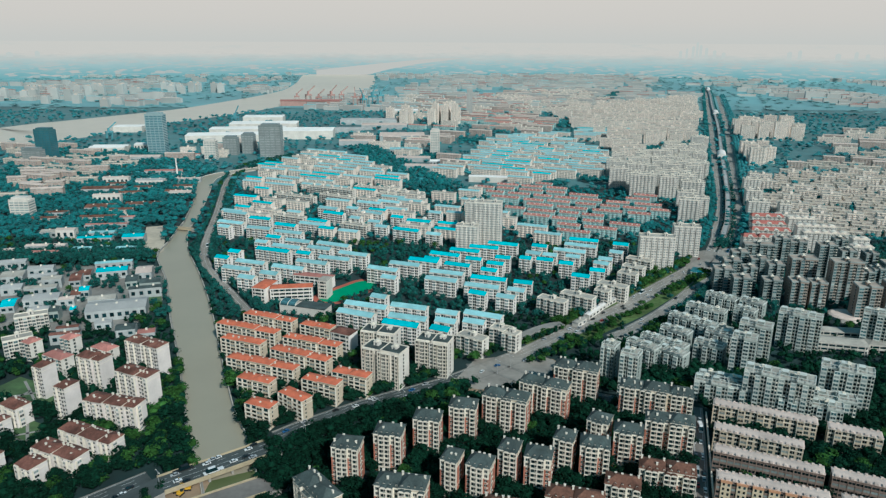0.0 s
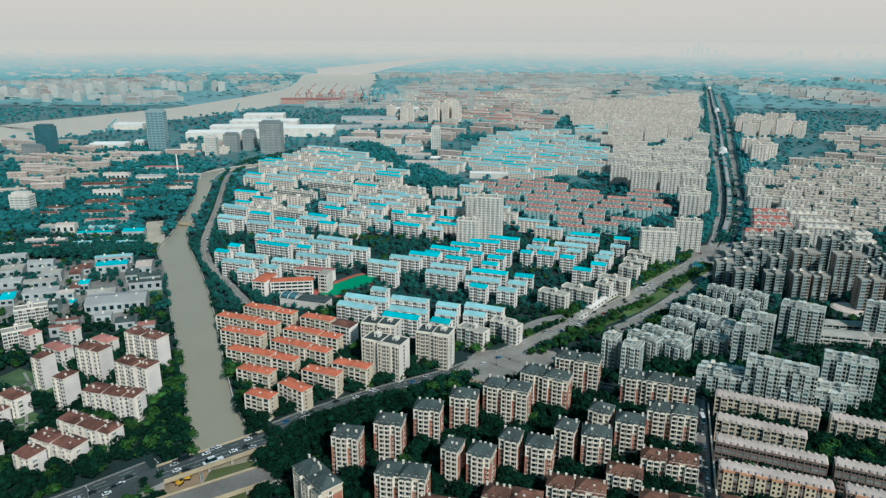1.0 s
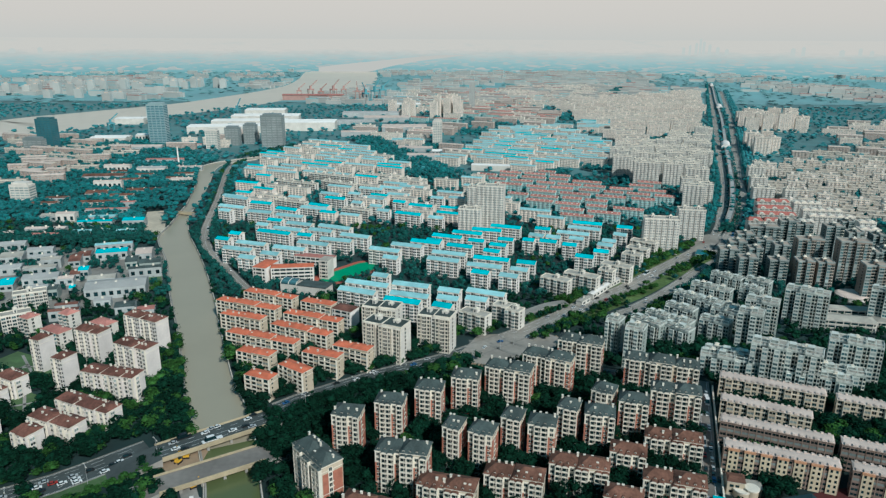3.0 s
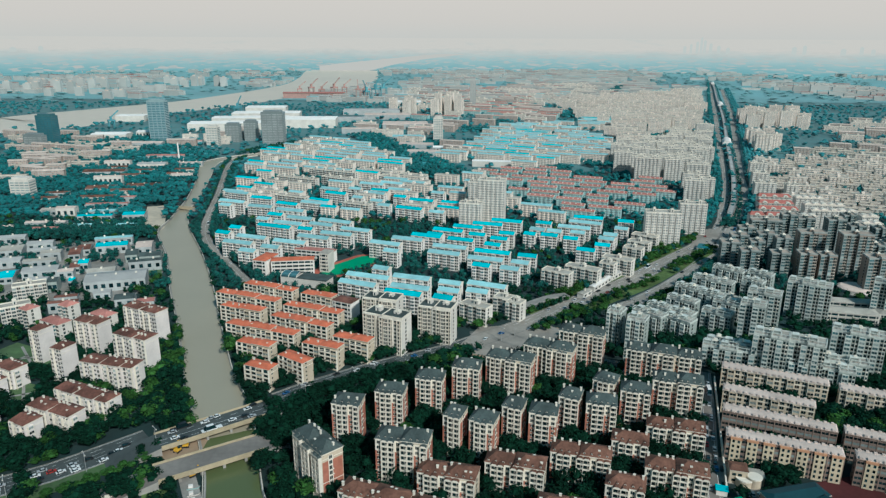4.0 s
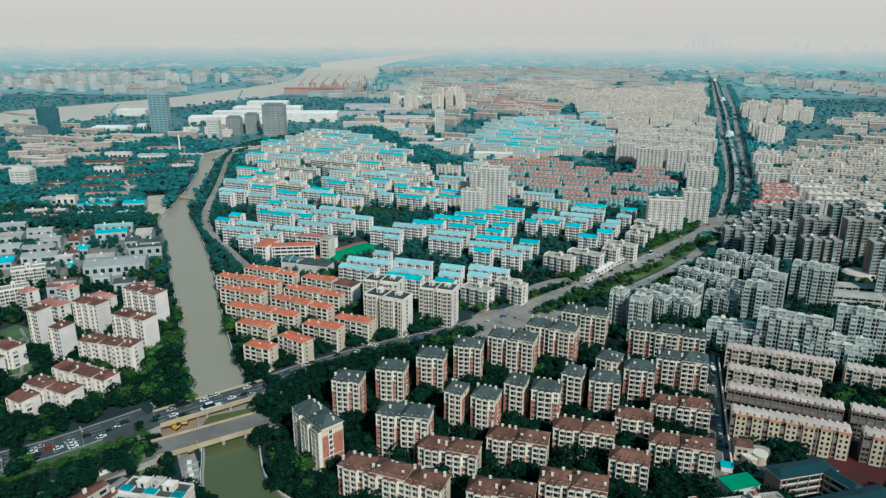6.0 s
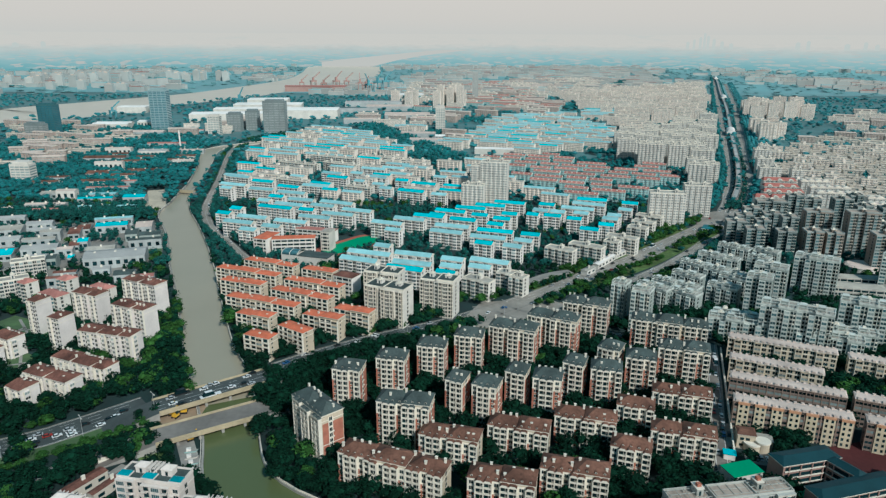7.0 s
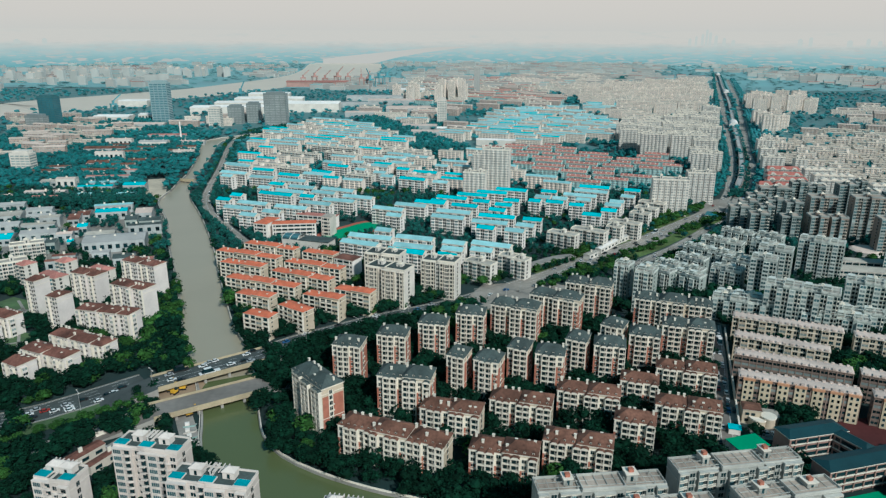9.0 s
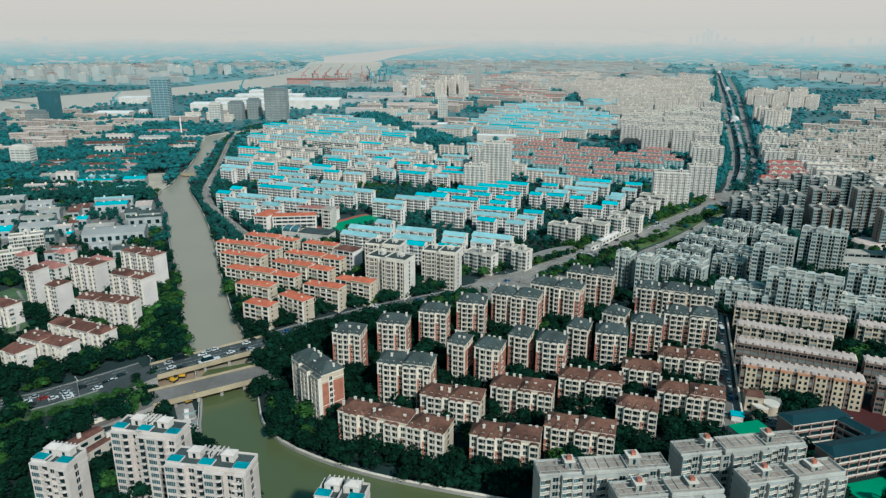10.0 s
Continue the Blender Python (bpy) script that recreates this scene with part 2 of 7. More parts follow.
M["tyre"] = material("tyre_rubber", (0.02, 0.02, 0.02), 0.9)

# ---- building kit ----
class Build:
    """Gathers boxes, quads and prisms into one mesh."""

    def __init__(self):
        self.v, self.f, self.m, self.slots = [], [], [], []

    def slot(self, mat):
        if mat not in self.slots:
            self.slots.append(mat)
        return self.slots.index(mat)

    def face(self, pts, mat):
        i = len(self.v)
        self.v += [tuple(p) for p in pts]
        self.f.append(tuple(range(i, i + len(pts))))
        self.m.append(self.slot(mat))

    def box(self, x0, y0, z0, x1, y1, z1, mat, bottom=False):
        i, s = len(self.v), self.slot(mat)
        self.v += [(x0, y0, z0), (x1, y0, z0), (x1, y1, z0), (x0, y1, z0), (x0, y0, z1), (x1, y0, z1), (x1, y1, z1), (x0, y1, z1)]
        fs = [(0, 1, 5, 4), (1, 2, 6, 5), (2, 3, 7, 6), (3, 0, 4, 7), (4, 5, 6, 7)] + ([(3, 2, 1, 0)] if bottom else [])
        self.f += [tuple(i + k for k in q) for q in fs]
        self.m += [s] * len(fs)

    def cyl(self, x, y, z0, z1, r0, r1, n, mat):
        i, s = len(self.v), self.slot(mat)
        for z, r in ((z0, r0), (z1, r1)):
            self.v += [(x + r * math.cos(2 * math.pi * k / n), y + r * math.sin(2 * math.pi * k / n), z) for k in range(n)]
        self.f += [(i + k, i + (k + 1) % n, i + n + (k + 1) % n, i + n + k) for k in range(n)] + [tuple(i + n + k for k in range(n))]
        self.m += [s] * (n + 1)

    def roof(self, x0, y0, x1, y1, z, rise, inset, mat, under, lip=0.25):
        """A ridge roof along x; inset 0: gables, else hips. A thin eave board under it."""
        c = (y0 + y1) / 2
        a, b = (x0 + inset, c, z + lip + rise), (x1 - inset, c, z + lip + rise)
        p = [(x0, y0, z + lip), (x1, y0, z + lip), (x1, y1, z + lip), (x0, y1, z + lip)]
        self.box(x0, y0, z, x1, y1, z + lip, under, True)
        self.f.pop(-2), self.m.pop(-2)
        self.face([p[0], p[1], b, a], mat)
        self.face([p[2], p[3], a, b], mat)
        self.face([p[1], p[2], b], mat if inset else under)
        self.face([p[3], p[0], a], mat if inset else under)

    def mesh(self, name):
        me = bpy.data.meshes.new(name)
        me.from_pydata(self.v, [], self.f)
        for s in self.slots:
            me.materials.append(M[s])
        me.polygons.foreach_set("material_index", self.m)
        me.update()
        return me


def part(name, build, parent, label="", at=(0, 0, 0), turn=0.0):
    me = build.mesh(name) if isinstance(build, Build) else build
    ob = new(name, me)
    ob.parent = parent
    ob.matrix_basis = pose(*at, 0, 0, turn)
    return tagged(ob, label)


def thing(name, x, y, yaw, label, category, group="", z=0.0):
    ob = new(name)
    ob.empty_display_size = 0.5
    ob.matrix_basis = pose(x, y, z, 0, 0, yaw)
    return tagged(ob, label, category, group)


# what stands where, in 2 m cells, so that trees keep clear of houses, roads and water
CELL, GX0, GY0, GNX, GNY = 2.0, -3000.0, 150.0, 3000, 2400
taken = np.zeros((GNX, GNY), bool)


def occupy(x, y, yaw, l, d):
    c, s = math.cos(radians(yaw)), math.sin(radians(yaw))
    r = (abs(l) + abs(d)) / 2 + 2
    i0, i1 = int((x - r - GX0) / CELL), int((x + r - GX0) / CELL) + 1
    j0, j1 = int((y - r - GY0) / CELL), int((y + r - GY0) / CELL) + 1
    i0, j0, i1, j1 = max(i0, 0), max(j0, 0), min(i1, GNX), min(j1, GNY)
    if i0 >= i1 or j0 >= j1:
        return
    gx = GX0 + (np.arange(i0, i1)[:, None] + 0.5) * CELL - x
    gy = GY0 + (np.arange(j0, j1)[None, :] + 0.5) * CELL - y
    taken[i0:i1, j0:j1] |= (np.abs(gx * c + gy * s) <= l / 2) & (np.abs(-gx * s + gy * c) <= d / 2)


def free(x, y):
    i, j = int((x - GX0) / CELL), int((y - GY0) / CELL)
    return 0 <= i < GNX and 0 <= j < GNY and not taken[i, j]


S = 2.8  # storey height
TRIM = {"slabgrey": "slabtrim", "grey": "greytrim", "pinkwhite": "pinktrim", "brownslab": "browntrim", "darkwall": "darktrim", "amberwall": "darktrim"}
COLUMNS = {}


def bay_column(kind, w, n, wall):
    """One bay of a facade from the ground to the eaves, its back on the plane y = 0, facing -y."""
    key = (kind, round(w, 1), n, wall)
    if key in COLUMNS:
        return COLUMNS[key]
    b, h = Build(), w / 2
    rnd = random.Random(sum(map(ord, kind)) % 7 + n)
    for k in range(n):
        z = 0.6 + k * S
        if kind == "balcony":  # open balcony with a solid parapet, glazing behind
            b.box(-h * 0.86, -0.06, z + 0.3, h * 0.86, 0, z + 2.4, "glass")
            b.box(-h * 0.92, -1.3, z - 0.1, h * 0.92, 0, z + 0.05, wall, True)
            b.box(-h * 0.92, -1.3, z + 0.05, h * 0.92, -1.18, z + 1.0, TRIM.get(wall, "trim"))
            b.box(-h * 0.92, -1.18, z + 0.05, -h * 0.92 + 0.12, 0, z + 1.0, wall)
            b.box(h * 0.92 - 0.12, -1.18, z + 0.05, h * 0.92, 0, z + 1.0, wall)
        elif kind == "closed":  # glazed-in balcony
            b.box(-h * 0.9, -1.2, z - 0.1, h * 0.9, 0, z + 0.95, wall, True)
            b.box(-h * 0.88, -1.15, z + 0.95, h * 0.88, 0, z + 2.3, "glass" if rnd.random() < 0.55 else "curtain")
            b.box(-h * 0.9, -1.2, z + 2.3, h * 0.9, 0, z + 2.5, wall, True)
            b.box(-0.06, -1.19, z + 0.95, 0.06, -1.14, z + 2.3, TRIM.get(wall, "trim"))
        elif kind == "stair":  # narrow stair windows
            b.box(-0.55, -0.05, z + 1.5, 0.55, 0, z + 2.6, "glass")
            b.box(-0.65, -0.1, z + 1.38, 0.65, 0, z + 1.5, TRIM.get(wall, "trim"), True)
        else:  # plain windows with a sill and a cooling unit
            b.box(-h * 0.62, -0.05, z + 0.65, h * 0.62, 0, z + 2.4, "glass")
            b.box(-h * 0.7, -0.16, z + 0.5, h * 0.7, 0, z + 0.65, TRIM.get(wall, "trim"), True)
            b.box(-0.04, -0.08, z + 0.65, 0.04, -0.04, z + 2.4, TRIM.get(wall, "trim"))
            if rnd.random() < 0.3:
                b.box(h * 0.62, -0.45, z + 0.2, h * 0.62 + 0.75, -0.1, z + 0.75, TRIM.get(wall, "trim"), True)
    if kind in ("balcony", "closed"):
        for sx in (-1, 1):
            b.box(sx * h * 0.95 - 0.12, -1.35, 0, sx * h * 0.95 + 0.12, 0, 0.6 + n * S, TRIM.get(wall, "trim"))
    COLUMNS[key] = b.mesh({"balcony": "balcony_column", "closed": "balcony_column", "stair": "stair_window_column"}.get(kind, "window_column"))
    return COLUMNS[key]


PIECES = {}


def bay_piece(kind, w, wall):
    """One storey of a bay, its back on the plane y = 0 and its floor at 0, facing -y."""
    key = (kind, round(w, 1), wall)
    if key in PIECES:
        return PIECES[key]
    b, h = Build(), w / 2
    tone = TRIM.get(wall, "trim")
    if kind == "balcony" and wall == "cream":  # a deep loggia between thin piers: parapet, rail, a post that halves the opening
        # oversized dark glass back also puts in the loggia's shade
        b.box(-h * 0.93, -0.06, 0.0, h * 0.93, 0.4, 2.68, "glass")
        b.box(-h * 0.93, -1.35, -0.14, h * 0.93, 0, 0.04, tone, True)
        b.box(-h * 0.93, -1.35, 0.04, h * 0.93, -1.24, 0.5, tone)
        b.box(-h * 0.93, -1.38, 0.8, h * 0.93, -1.3, 0.88, tone, True)
        b.box(h * 0.3, -1.38, 0.04, h * 0.3 + 0.14, -1.26, 2.66, tone)
        b.box(h * 0.45, -0.5, 0.04, h * 0.45 + 0.75, -0.06, 0.75, "trim")
    elif kind == "balcony" and wall == "pinkwhite":  # a recess behind a white balcony, a window and a shelf beside it
        # dark pane on the wall plane stands for the recess's shade
        b.box(-h * 0.92, -0.05, 0.0, h * 0.15, 0, 2.6, "glass")
        b.box(-h * 0.98, -1.3, -0.14, h * 0.2, 0, 0.04, tone, True)
        b.box(-h * 0.98, -1.3, 0.04, h * 0.2, -1.2, 0.6, tone)
        b.box(-h * 0.98, -1.32, 0.8, h * 0.2, -1.24, 0.88, "greyglass", True)
        b.box(-h * 0.98, -1.2, 0.04, -h * 0.98 + 0.1, 0, 0.8, tone)
        b.box(h * 0.4, -0.05, 0.1, h * 0.86, 0, 2.2, "glass")
        b.box(h * 0.2, -0.6, -0.1, h * 0.92, 0, 0.1, tone, True)
        b.box(h * 0.42, -0.55, 0.1, h * 0.42 + 0.75, -0.1, 0.6, "darktrim")
    elif kind == "closed" and wall == "pinkwhite":  # greenish glazing between white bands
        b.box(-h * 0.9, -1.1, -0.12, h * 0.9, 0, 0.7, tone, True)
        b.box(-h * 0.86, -1.04, 0.7, h * 0.86, 0, 2.35, "greyglass")
        b.box(-h * 0.9, -1.1, 2.35, h * 0.9, 0, 2.5, tone, True)
        for k in (-0.45, 0.0, 0.45):
            b.box(h * k - 0.04, -1.08, 0.7, h * k + 0.04, -1.02, 2.35, tone)
    elif kind == "balcony":  # half a balcony with a parapet, half a dark recess with a thin slab
        # full-width dark glass on the wall plane imitates a shaded recess
        b.box(-h * 0.93, -0.06, 0.0, h * 0.93, 0, 2.68, "glass")
        b.box(-h * 0.93, -0.5, -0.12, h * 0.93, 0, 0.0, tone, True)
        b.box(-h * 0.93, -1.35, -0.12, h * 0.3, -0.5, 0.04, tone, True)
        b.box(-h * 0.93, -1.35, 0.04, h * 0.3, -1.25, 0.95, tone)
        b.box(h * 0.3 - 0.1, -1.25, 0.04, h * 0.3, -0.1, 0.95, tone)
        b.box(h * 0.24, -1.4, -0.12, h * 0.34, -0.1, 2.68, tone, True)
        b.box(h * 0.5, -0.6, -0.1, h * 0.5 + 0.8, -0.12, 0.55, tone, True)
        b.box(-h * 0.5, -1.3, 0.95, -h * 0.5 + 0.06, -1.24, 2.6, tone)
    elif kind == "closed" and wall == "slabgrey":  # two glazed boxes side by side, one standing further out
        for x0, x1, y0, band in ((-h * 0.92, h * 0.0, -1.45, "greyglass"), (h * 0.0, h * 0.86, -1.1, "glass")):
            b.box(x0, y0, -0.12, x1, 0, 0.06, tone, True)
            b.box(x0 + 0.08, y0 + 0.08, 0.06, x1 - 0.08, 0, 0.55, "slabtrim")
            b.box(x0 - 0.06, y0 - 0.08, 0.55, x1 + 0.06, 0, 0.72, "trim", True)
            b.box(x0 + 0.14, y0 + 0.16, 0.72, x1 - 0.14, 0, 2.36, band)
            b.box(x0 - 0.06, y0 - 0.12, 2.36, x1 + 0.06, 0, 2.52, "trim", True)
            for u in (0.33, 0.67):
                b.box(x0 + (x1 - x0) * u - 0.04, y0 + 0.08, 0.72, x0 + (x1 - x0) * u + 0.04, y0 + 0.16, 2.36, tone)
    elif kind == "closed":  # glazed-in balcony with mullions
        b.box(-h * 0.9, -1.25, -0.1, h * 0.62, 0, 0.6, tone, True)
        b.box(-h * 0.87, -1.18, 0.6, h * 0.6, 0, 2.4, "glass")
        b.box(-h * 0.9, -1.25, 1.5, h * 0.62, -1.16, 1.6, tone, True)
        b.box(-h * 0.9, -1.25, 2.4, h * 0.62, 0, 2.62, tone, True)
        # narrow dark strip in place of a shaded slot
        b.box(h * 0.62, -0.06, 0.05, h * 0.93, 0, 2.68, "glass")
        b.box(h * 0.6, -0.5, -0.12, h * 0.95, 0, 0.3, tone, True)
        for k in (-0.45, -0.1, 0.25):
            b.box(h * k - 0.05, -1.24, 0.6, h * k + 0.05, -1.16, 2.4, tone)
    elif wall == "brick":  # a small window with a white surround in a brick bay
        b.box(-h * 0.42, -0.05, 0.75, h * 0.42, 0, 2.2, "glass")
        b.box(-h * 0.5, -0.18, 0.6, h * 0.5, 0, 0.75, "trim", True)
        b.box(-h * 0.5, -0.12, 2.2, h * 0.5, 0, 2.34, "trim", True)
        b.box(-0.05, -0.1, 0.75, 0.05, -0.04, 2.2, "trim")
        b.box(h * 0.42, -0.5, -0.1, h * 0.42 + 0.6, 0, 0.6, "trim", True)
    else:  # a window with frame, sill, mullion and a cooling unit on a bracket
        b.box(-h * 0.5, -0.05, 0.65, h * 0.5, 0, 2.3, "glass")
        b.box(-h * 0.6, -0.22, 0.5, h * 0.6, 0, 0.65, tone, True)
        b.box(-h * 0.6, -0.14, 2.3, h * 0.6, 0, 2.42, tone, True)
        b.box(-0.05, -0.1, 0.65, 0.05, -0.04, 2.3, tone)
        b.box(h * 0.35, -0.5, -0.25, h * 0.35 + 0.8, 0, 0.5, tone, True)
    PIECES[key] = b.mesh({"balcony": "balcony", "closed": "glazed_balcony"}.get(kind, "window"))
    return PIECES[key]


BODIES = {}


def chimney_mesh():
    b = Build()
    b.box(-0.5, -0.38, -0.6, 0.5, 0.38, 1.5, "trim")
    b.box(-0.62, -0.5, 1.5, 0.62, 0.5, 1.7, "trim", True)
    return b.mesh("chimney")


CHIMNEY = [chimney_mesh()]


def roof_hut(wall, size):
    key = ("hut", wall, size)
    if key not in PIECES:
        b, w, h = Build(), (1.3, 1.6, 2.0)[size], (3.0, 2.5, 2.8)[size]
        b.box(-w, -1.8, 0, w, 2.4, h, wall)
        b.box(-w - 0.25, -2.05, h, w + 0.25, 2.65, h + 0.2, "trim", True)
        b.box(-0.5, -1.86, 0.2, 0.4, -1.8, 2.1, "glass")
        b.box(-0.8, -0.8, h + 0.2, 0.8, 0.8, h + 1.4, "brick" if wall == "slabgrey" else "trim")
        PIECES[key] = b.mesh("roof_hut")
    return PIECES[key]


def brick_bay(band, h):
    key = ("band", band, round(h, 1))
    if key not in PIECES:
        b = Build()
        if band == "orangetrim":  # a wide pale yellow bay of windows under an orange cap
            b.box(-2.5, -1.7, 0, 2.5, 0, h + 3.0, "yellowbay")
            b.box(-2.7, -1.9, h + 2.6, 2.7, 0, h + 3.7, "orangetrim", True)
            for k in range(5):
                for cx in (-1.2, 1.2):
                    b.box(cx - 0.55, -1.74, 1.3 + k * S, cx + 0.55, -1.7, 2.8 + k * S, "glass")
                    b.box(cx - 0.65, -1.82, 1.18 + k * S, cx + 0.65, -1.7, 1.3 + k * S, "trim", True)
        else:
            b.box(-1.15, -0.4, 0, 1.15, 0, h, band)
        z = 3.0
        while z < h - 1 and band != "orangetrim":
            b.box(-1.2, -0.46, z, 1.2, 0, z + 0.25, "trim", True)
            z += 2 * S
        PIECES[key] = b.mesh("window_bay" if band == "orangetrim" else "brick_bay")
    return PIECES[key]


def residence(name, x, y, yaw, length, depth, n, wall, roof, pattern, label, category="apartment block", group="", roof_kind="hip", rise=2.6, bay=3.6, end_wall=None, detail=2, chimneys=0, huts=0, band=None, roof_label="", steps=1, stagger=1.2, frames=False):
    """An apartment block: wall, roof and one part for each bay column. Its front faces -y, its length runs along x."""
    t = thing(name, x, y, yaw, label, category, group)
    L, D, H = length / 2, depth / 2, 0.8 + n * S
    occupy(x, y, yaw, length + 2.5, depth + 4)
    end_wall, tr = end_wall or wall, TRIM.get(wall, "trim")
    seg = length / steps
    shift = lambda u: -stagger * (min(steps - 1, max(0, int((u + L) / seg))) % 2)  # every other unit stands forward
    key = (round(length, 1), depth, n, wall, roof, roof_kind, end_wall, chimneys, huts, band, detail, rise, steps, stagger, frames)
    if key not in BODIES:
        BODIES[key] = []
        for i in range(steps):
            x0, x1 = -L + i * seg, -L + (i + 1) * seg
            dy, z = shift((x0 + x1) / 2), H + (1.1 * (i % 2) if steps > 1 else 0.0)
            b, r, extra = Build(), Build(), Build()
            x_name = "eave_dormer" if roof_kind == "shallow" else "roof_frame" if frames else "dormer_and_course"
            b.box(x0, -D + dy, 0, x1, D + dy, z, wall)
            if end_wall != wall and (i == 0 or i == steps - 1):
                sx, xe = (-1, x0) if i == 0 else (1, x1)
                b.box(xe - 0.08, -D + 0.3 + dy, 0.0, xe + 0.08, D - 0.3 + dy, H - 3.2, end_wall)
                if steps == 1:
                    b.box(x1 - 0.08, -D + 0.3 + dy, 0.0, x1 + 0.08, D - 0.3 + dy, H - 3.2, end_wall)
                ym = -D * 0.2 + dy  # a pale strip up the middle of each end
                extra.box(x0 - 0.14, ym - 1.2, 0, x0 + 0.02, ym + 1.2, H - 0.6, tr)
                extra.box(x1 - 0.02, ym - 1.2, 0, x1 + 0.14, ym + 1.2, H - 0.6, tr)
                for q in range(3, n - 1, 4):  # pale courses across the brick end
                    extra.box(x0 - 0.12, -D + dy, 0.5 + q * S, x0 + 0.02, D + dy, 0.85 + q * S, tr, True)
                    extra.box(x1 - 0.02, -D + dy, 0.5 + q * S, x1 + 0.12, D + dy, 0.85 + q * S, tr, True)
            if detail:
                for q in ((z - 3.1, z - 0.5) if detail > 1 else (z - 0.5,)):  # string courses
                    b.box(x0 - 0.12, -D - 0.15 + dy, q, x1 + 0.12, D + 0.15 + dy, q + 0.3, tr, True)
            if roof_kind == "hip":
                if band:  # small square dormers low on the front slope
                    k0 = max(2, int((x1 - x0) / 3.0))
                    for q in range(k0):
                        cx = x0 + (q + 0.5) * (x1 - x0) / k0
                        extra.box(cx - 0.45, -D + 0.5 + dy, z + 0.5, cx + 0.45, -D + 2.0 + dy, z + 1.5, roof)
                        extra.box(cx - 0.45, -D + 0.44 + dy, z + 0.6, cx + 0.45, -D + 0.5 + dy, z + 1.4, tr)
                        extra.box(cx - 0.3, -D + 0.40 + dy, z + 0.75, cx + 0.3, -D + 0.44 + dy, z + 1.28, "glass")
                r.roof(x0 - 0.4, -D - (0.4 if band else 0.8) + dy, x1 + 0.4, D + 0.5 + dy, z, rise, min(D, (x1 - x0) * 0.35), roof, tr)
            elif roof_kind == "gable":
                r.roof(x0 - 0.5, -D - 0.7 + dy, x1 + 0.5, D + 0.7 + dy, z + 0.3, rise, 0, roof, tr, 0.3)
            elif roof_kind == "shallow":
                r.roof(x0 - 0.3, -D - 0.9 + dy, x1 + 0.3, D + 0.5 + dy, z, rise, 1.0, roof, tr, 0.5)
                k0 = max(2, int((x1 - x0) / 3.3))
                for q in range(k0):  # upright dormers along both eaves
                    cx = x0 + (q + 0.5) * (x1 - x0) / k0
                    extra.box(cx - 0.8, -D - 1.05 + dy, z + 0.4, cx + 0.8, -D + 0.7 + dy, z + 1.35, roof)
                    extra.box(cx - 0.7, D - 1.0 + dy, z + 0.4, cx + 0.7, D + 0.4 + dy, z + 1.2, roof)
            else:
                r.box(x0 + 0.1, -D + 0.1 + dy, z, x1 - 0.1, D - 0.1 + dy, z + 0.15, roof)
                for q in ((x0 - 0.1, -D - 0.1, x1 + 0.1, -D + 0.2), (x0 - 0.1, D - 0.2, x1 + 0.1, D + 0.1), (x0 - 0.1, -D + 0.2, x0 + 0.2, D - 0.2), (x1 - 0.2, -D + 0.2, x1 + 0.1, D - 0.2)):
                    r.box(q[0], q[1] + dy, z, q[2], q[3] + dy, z + 0.9, tr)
                if frames:  # white portal frames over the roof terraces
                    for fx in (x0 + 0.3, (x0 + x1) / 2, x1 - 0.6):
                        extra.box(fx, -D - 0.9 + dy, z + 0.9, fx + 0.3, -D - 0.6 + dy, z + 2.8, "greytrim")
                        extra.box(fx, -D * 0.3 + dy, z + 0.2, fx + 0.3, -D * 0.3 + 0.3 + dy, z + 2.8, "greytrim")
                        extra.box(fx, -D - 0.9 + dy, z + 2.8, fx + 0.3, -D * 0.3 + 0.3 + dy, z + 3.1, "greytrim", True)
                    extra.box(x0 + 0.3, -D - 0.9 + dy, z + 2.85, x1 - 0.3, -D - 0.55 + dy, z + 3.15, "greytrim", True)
                    extra.box(x0 + 1.0, -D * 0.2 + dy, z + 0.1, (x0 + x1) / 2 - 0.6, D * 0.5 + dy, z + 2.4, wall)
                    extra.box(x0 + 0.8, -D * 0.2 - 0.2 + dy, z + 2.4, (x0 + x1) / 2 - 0.4, D * 0.5 + 0.2 + dy, z + 2.6, "greytrim", True)
            BODIES[key].append((b.mesh("wall"), r.mesh("roof"), extra.mesh(x_name) if extra.f else None))
    for wm, rm, xm in BODIES[key]:
        part("wall", wm, t)
        roof_ob = part("roof", rm, t, roof_label)
        if xm:
            tagged(part(xm.name.split(".")[0], xm, t), kind="stuff")
    rnd = random.Random(int(length * 10))
    for i in range(chimneys):
        cy = rnd.choice((-0.45, 0.3, 0.5)) * D
        cx = -L + (i + 0.5) * length / chimneys + rnd.uniform(-0.8, 0.8)
        part("chimney", CHIMNEY[0], roof_ob, at=(cx, cy + shift(cx), H + (0.6 if steps > 1 else 0) + rise * (1 - abs(cy) / D) - 0.6))
    for i in range(huts):
        part("roof_hut", roof_hut(wall, rnd.randrange(3)), roof_ob, at=(-L + (i + 0.5) * length / huts, 0.18 * D + shift(-L + (i + 0.5) * length / huts), H + 0.1))
    if band and detail < 3:  # coloured bays, front
        kb = max(2, int(length / 7.5))
        for i in range(kb):
            part("window_bay" if band == "orangetrim" else "brick_bay", brick_bay(band, H - 3.2), t, at=(-L + (i + 0.62) * length / kb, -D + shift(-L + (i + 0.62) * length / kb), 0))
    k = max(1, round(length / bay))
    w = length / k
    if detail == 3:
        for i in range(k):
            x0, kd = -L + (i + 0.5) * w, pattern[i % len(pattern)]
            col = part("bay", bay_back(w, n, wall, kd, band, roof), t, at=(x0, -D + shift(x0), 0))
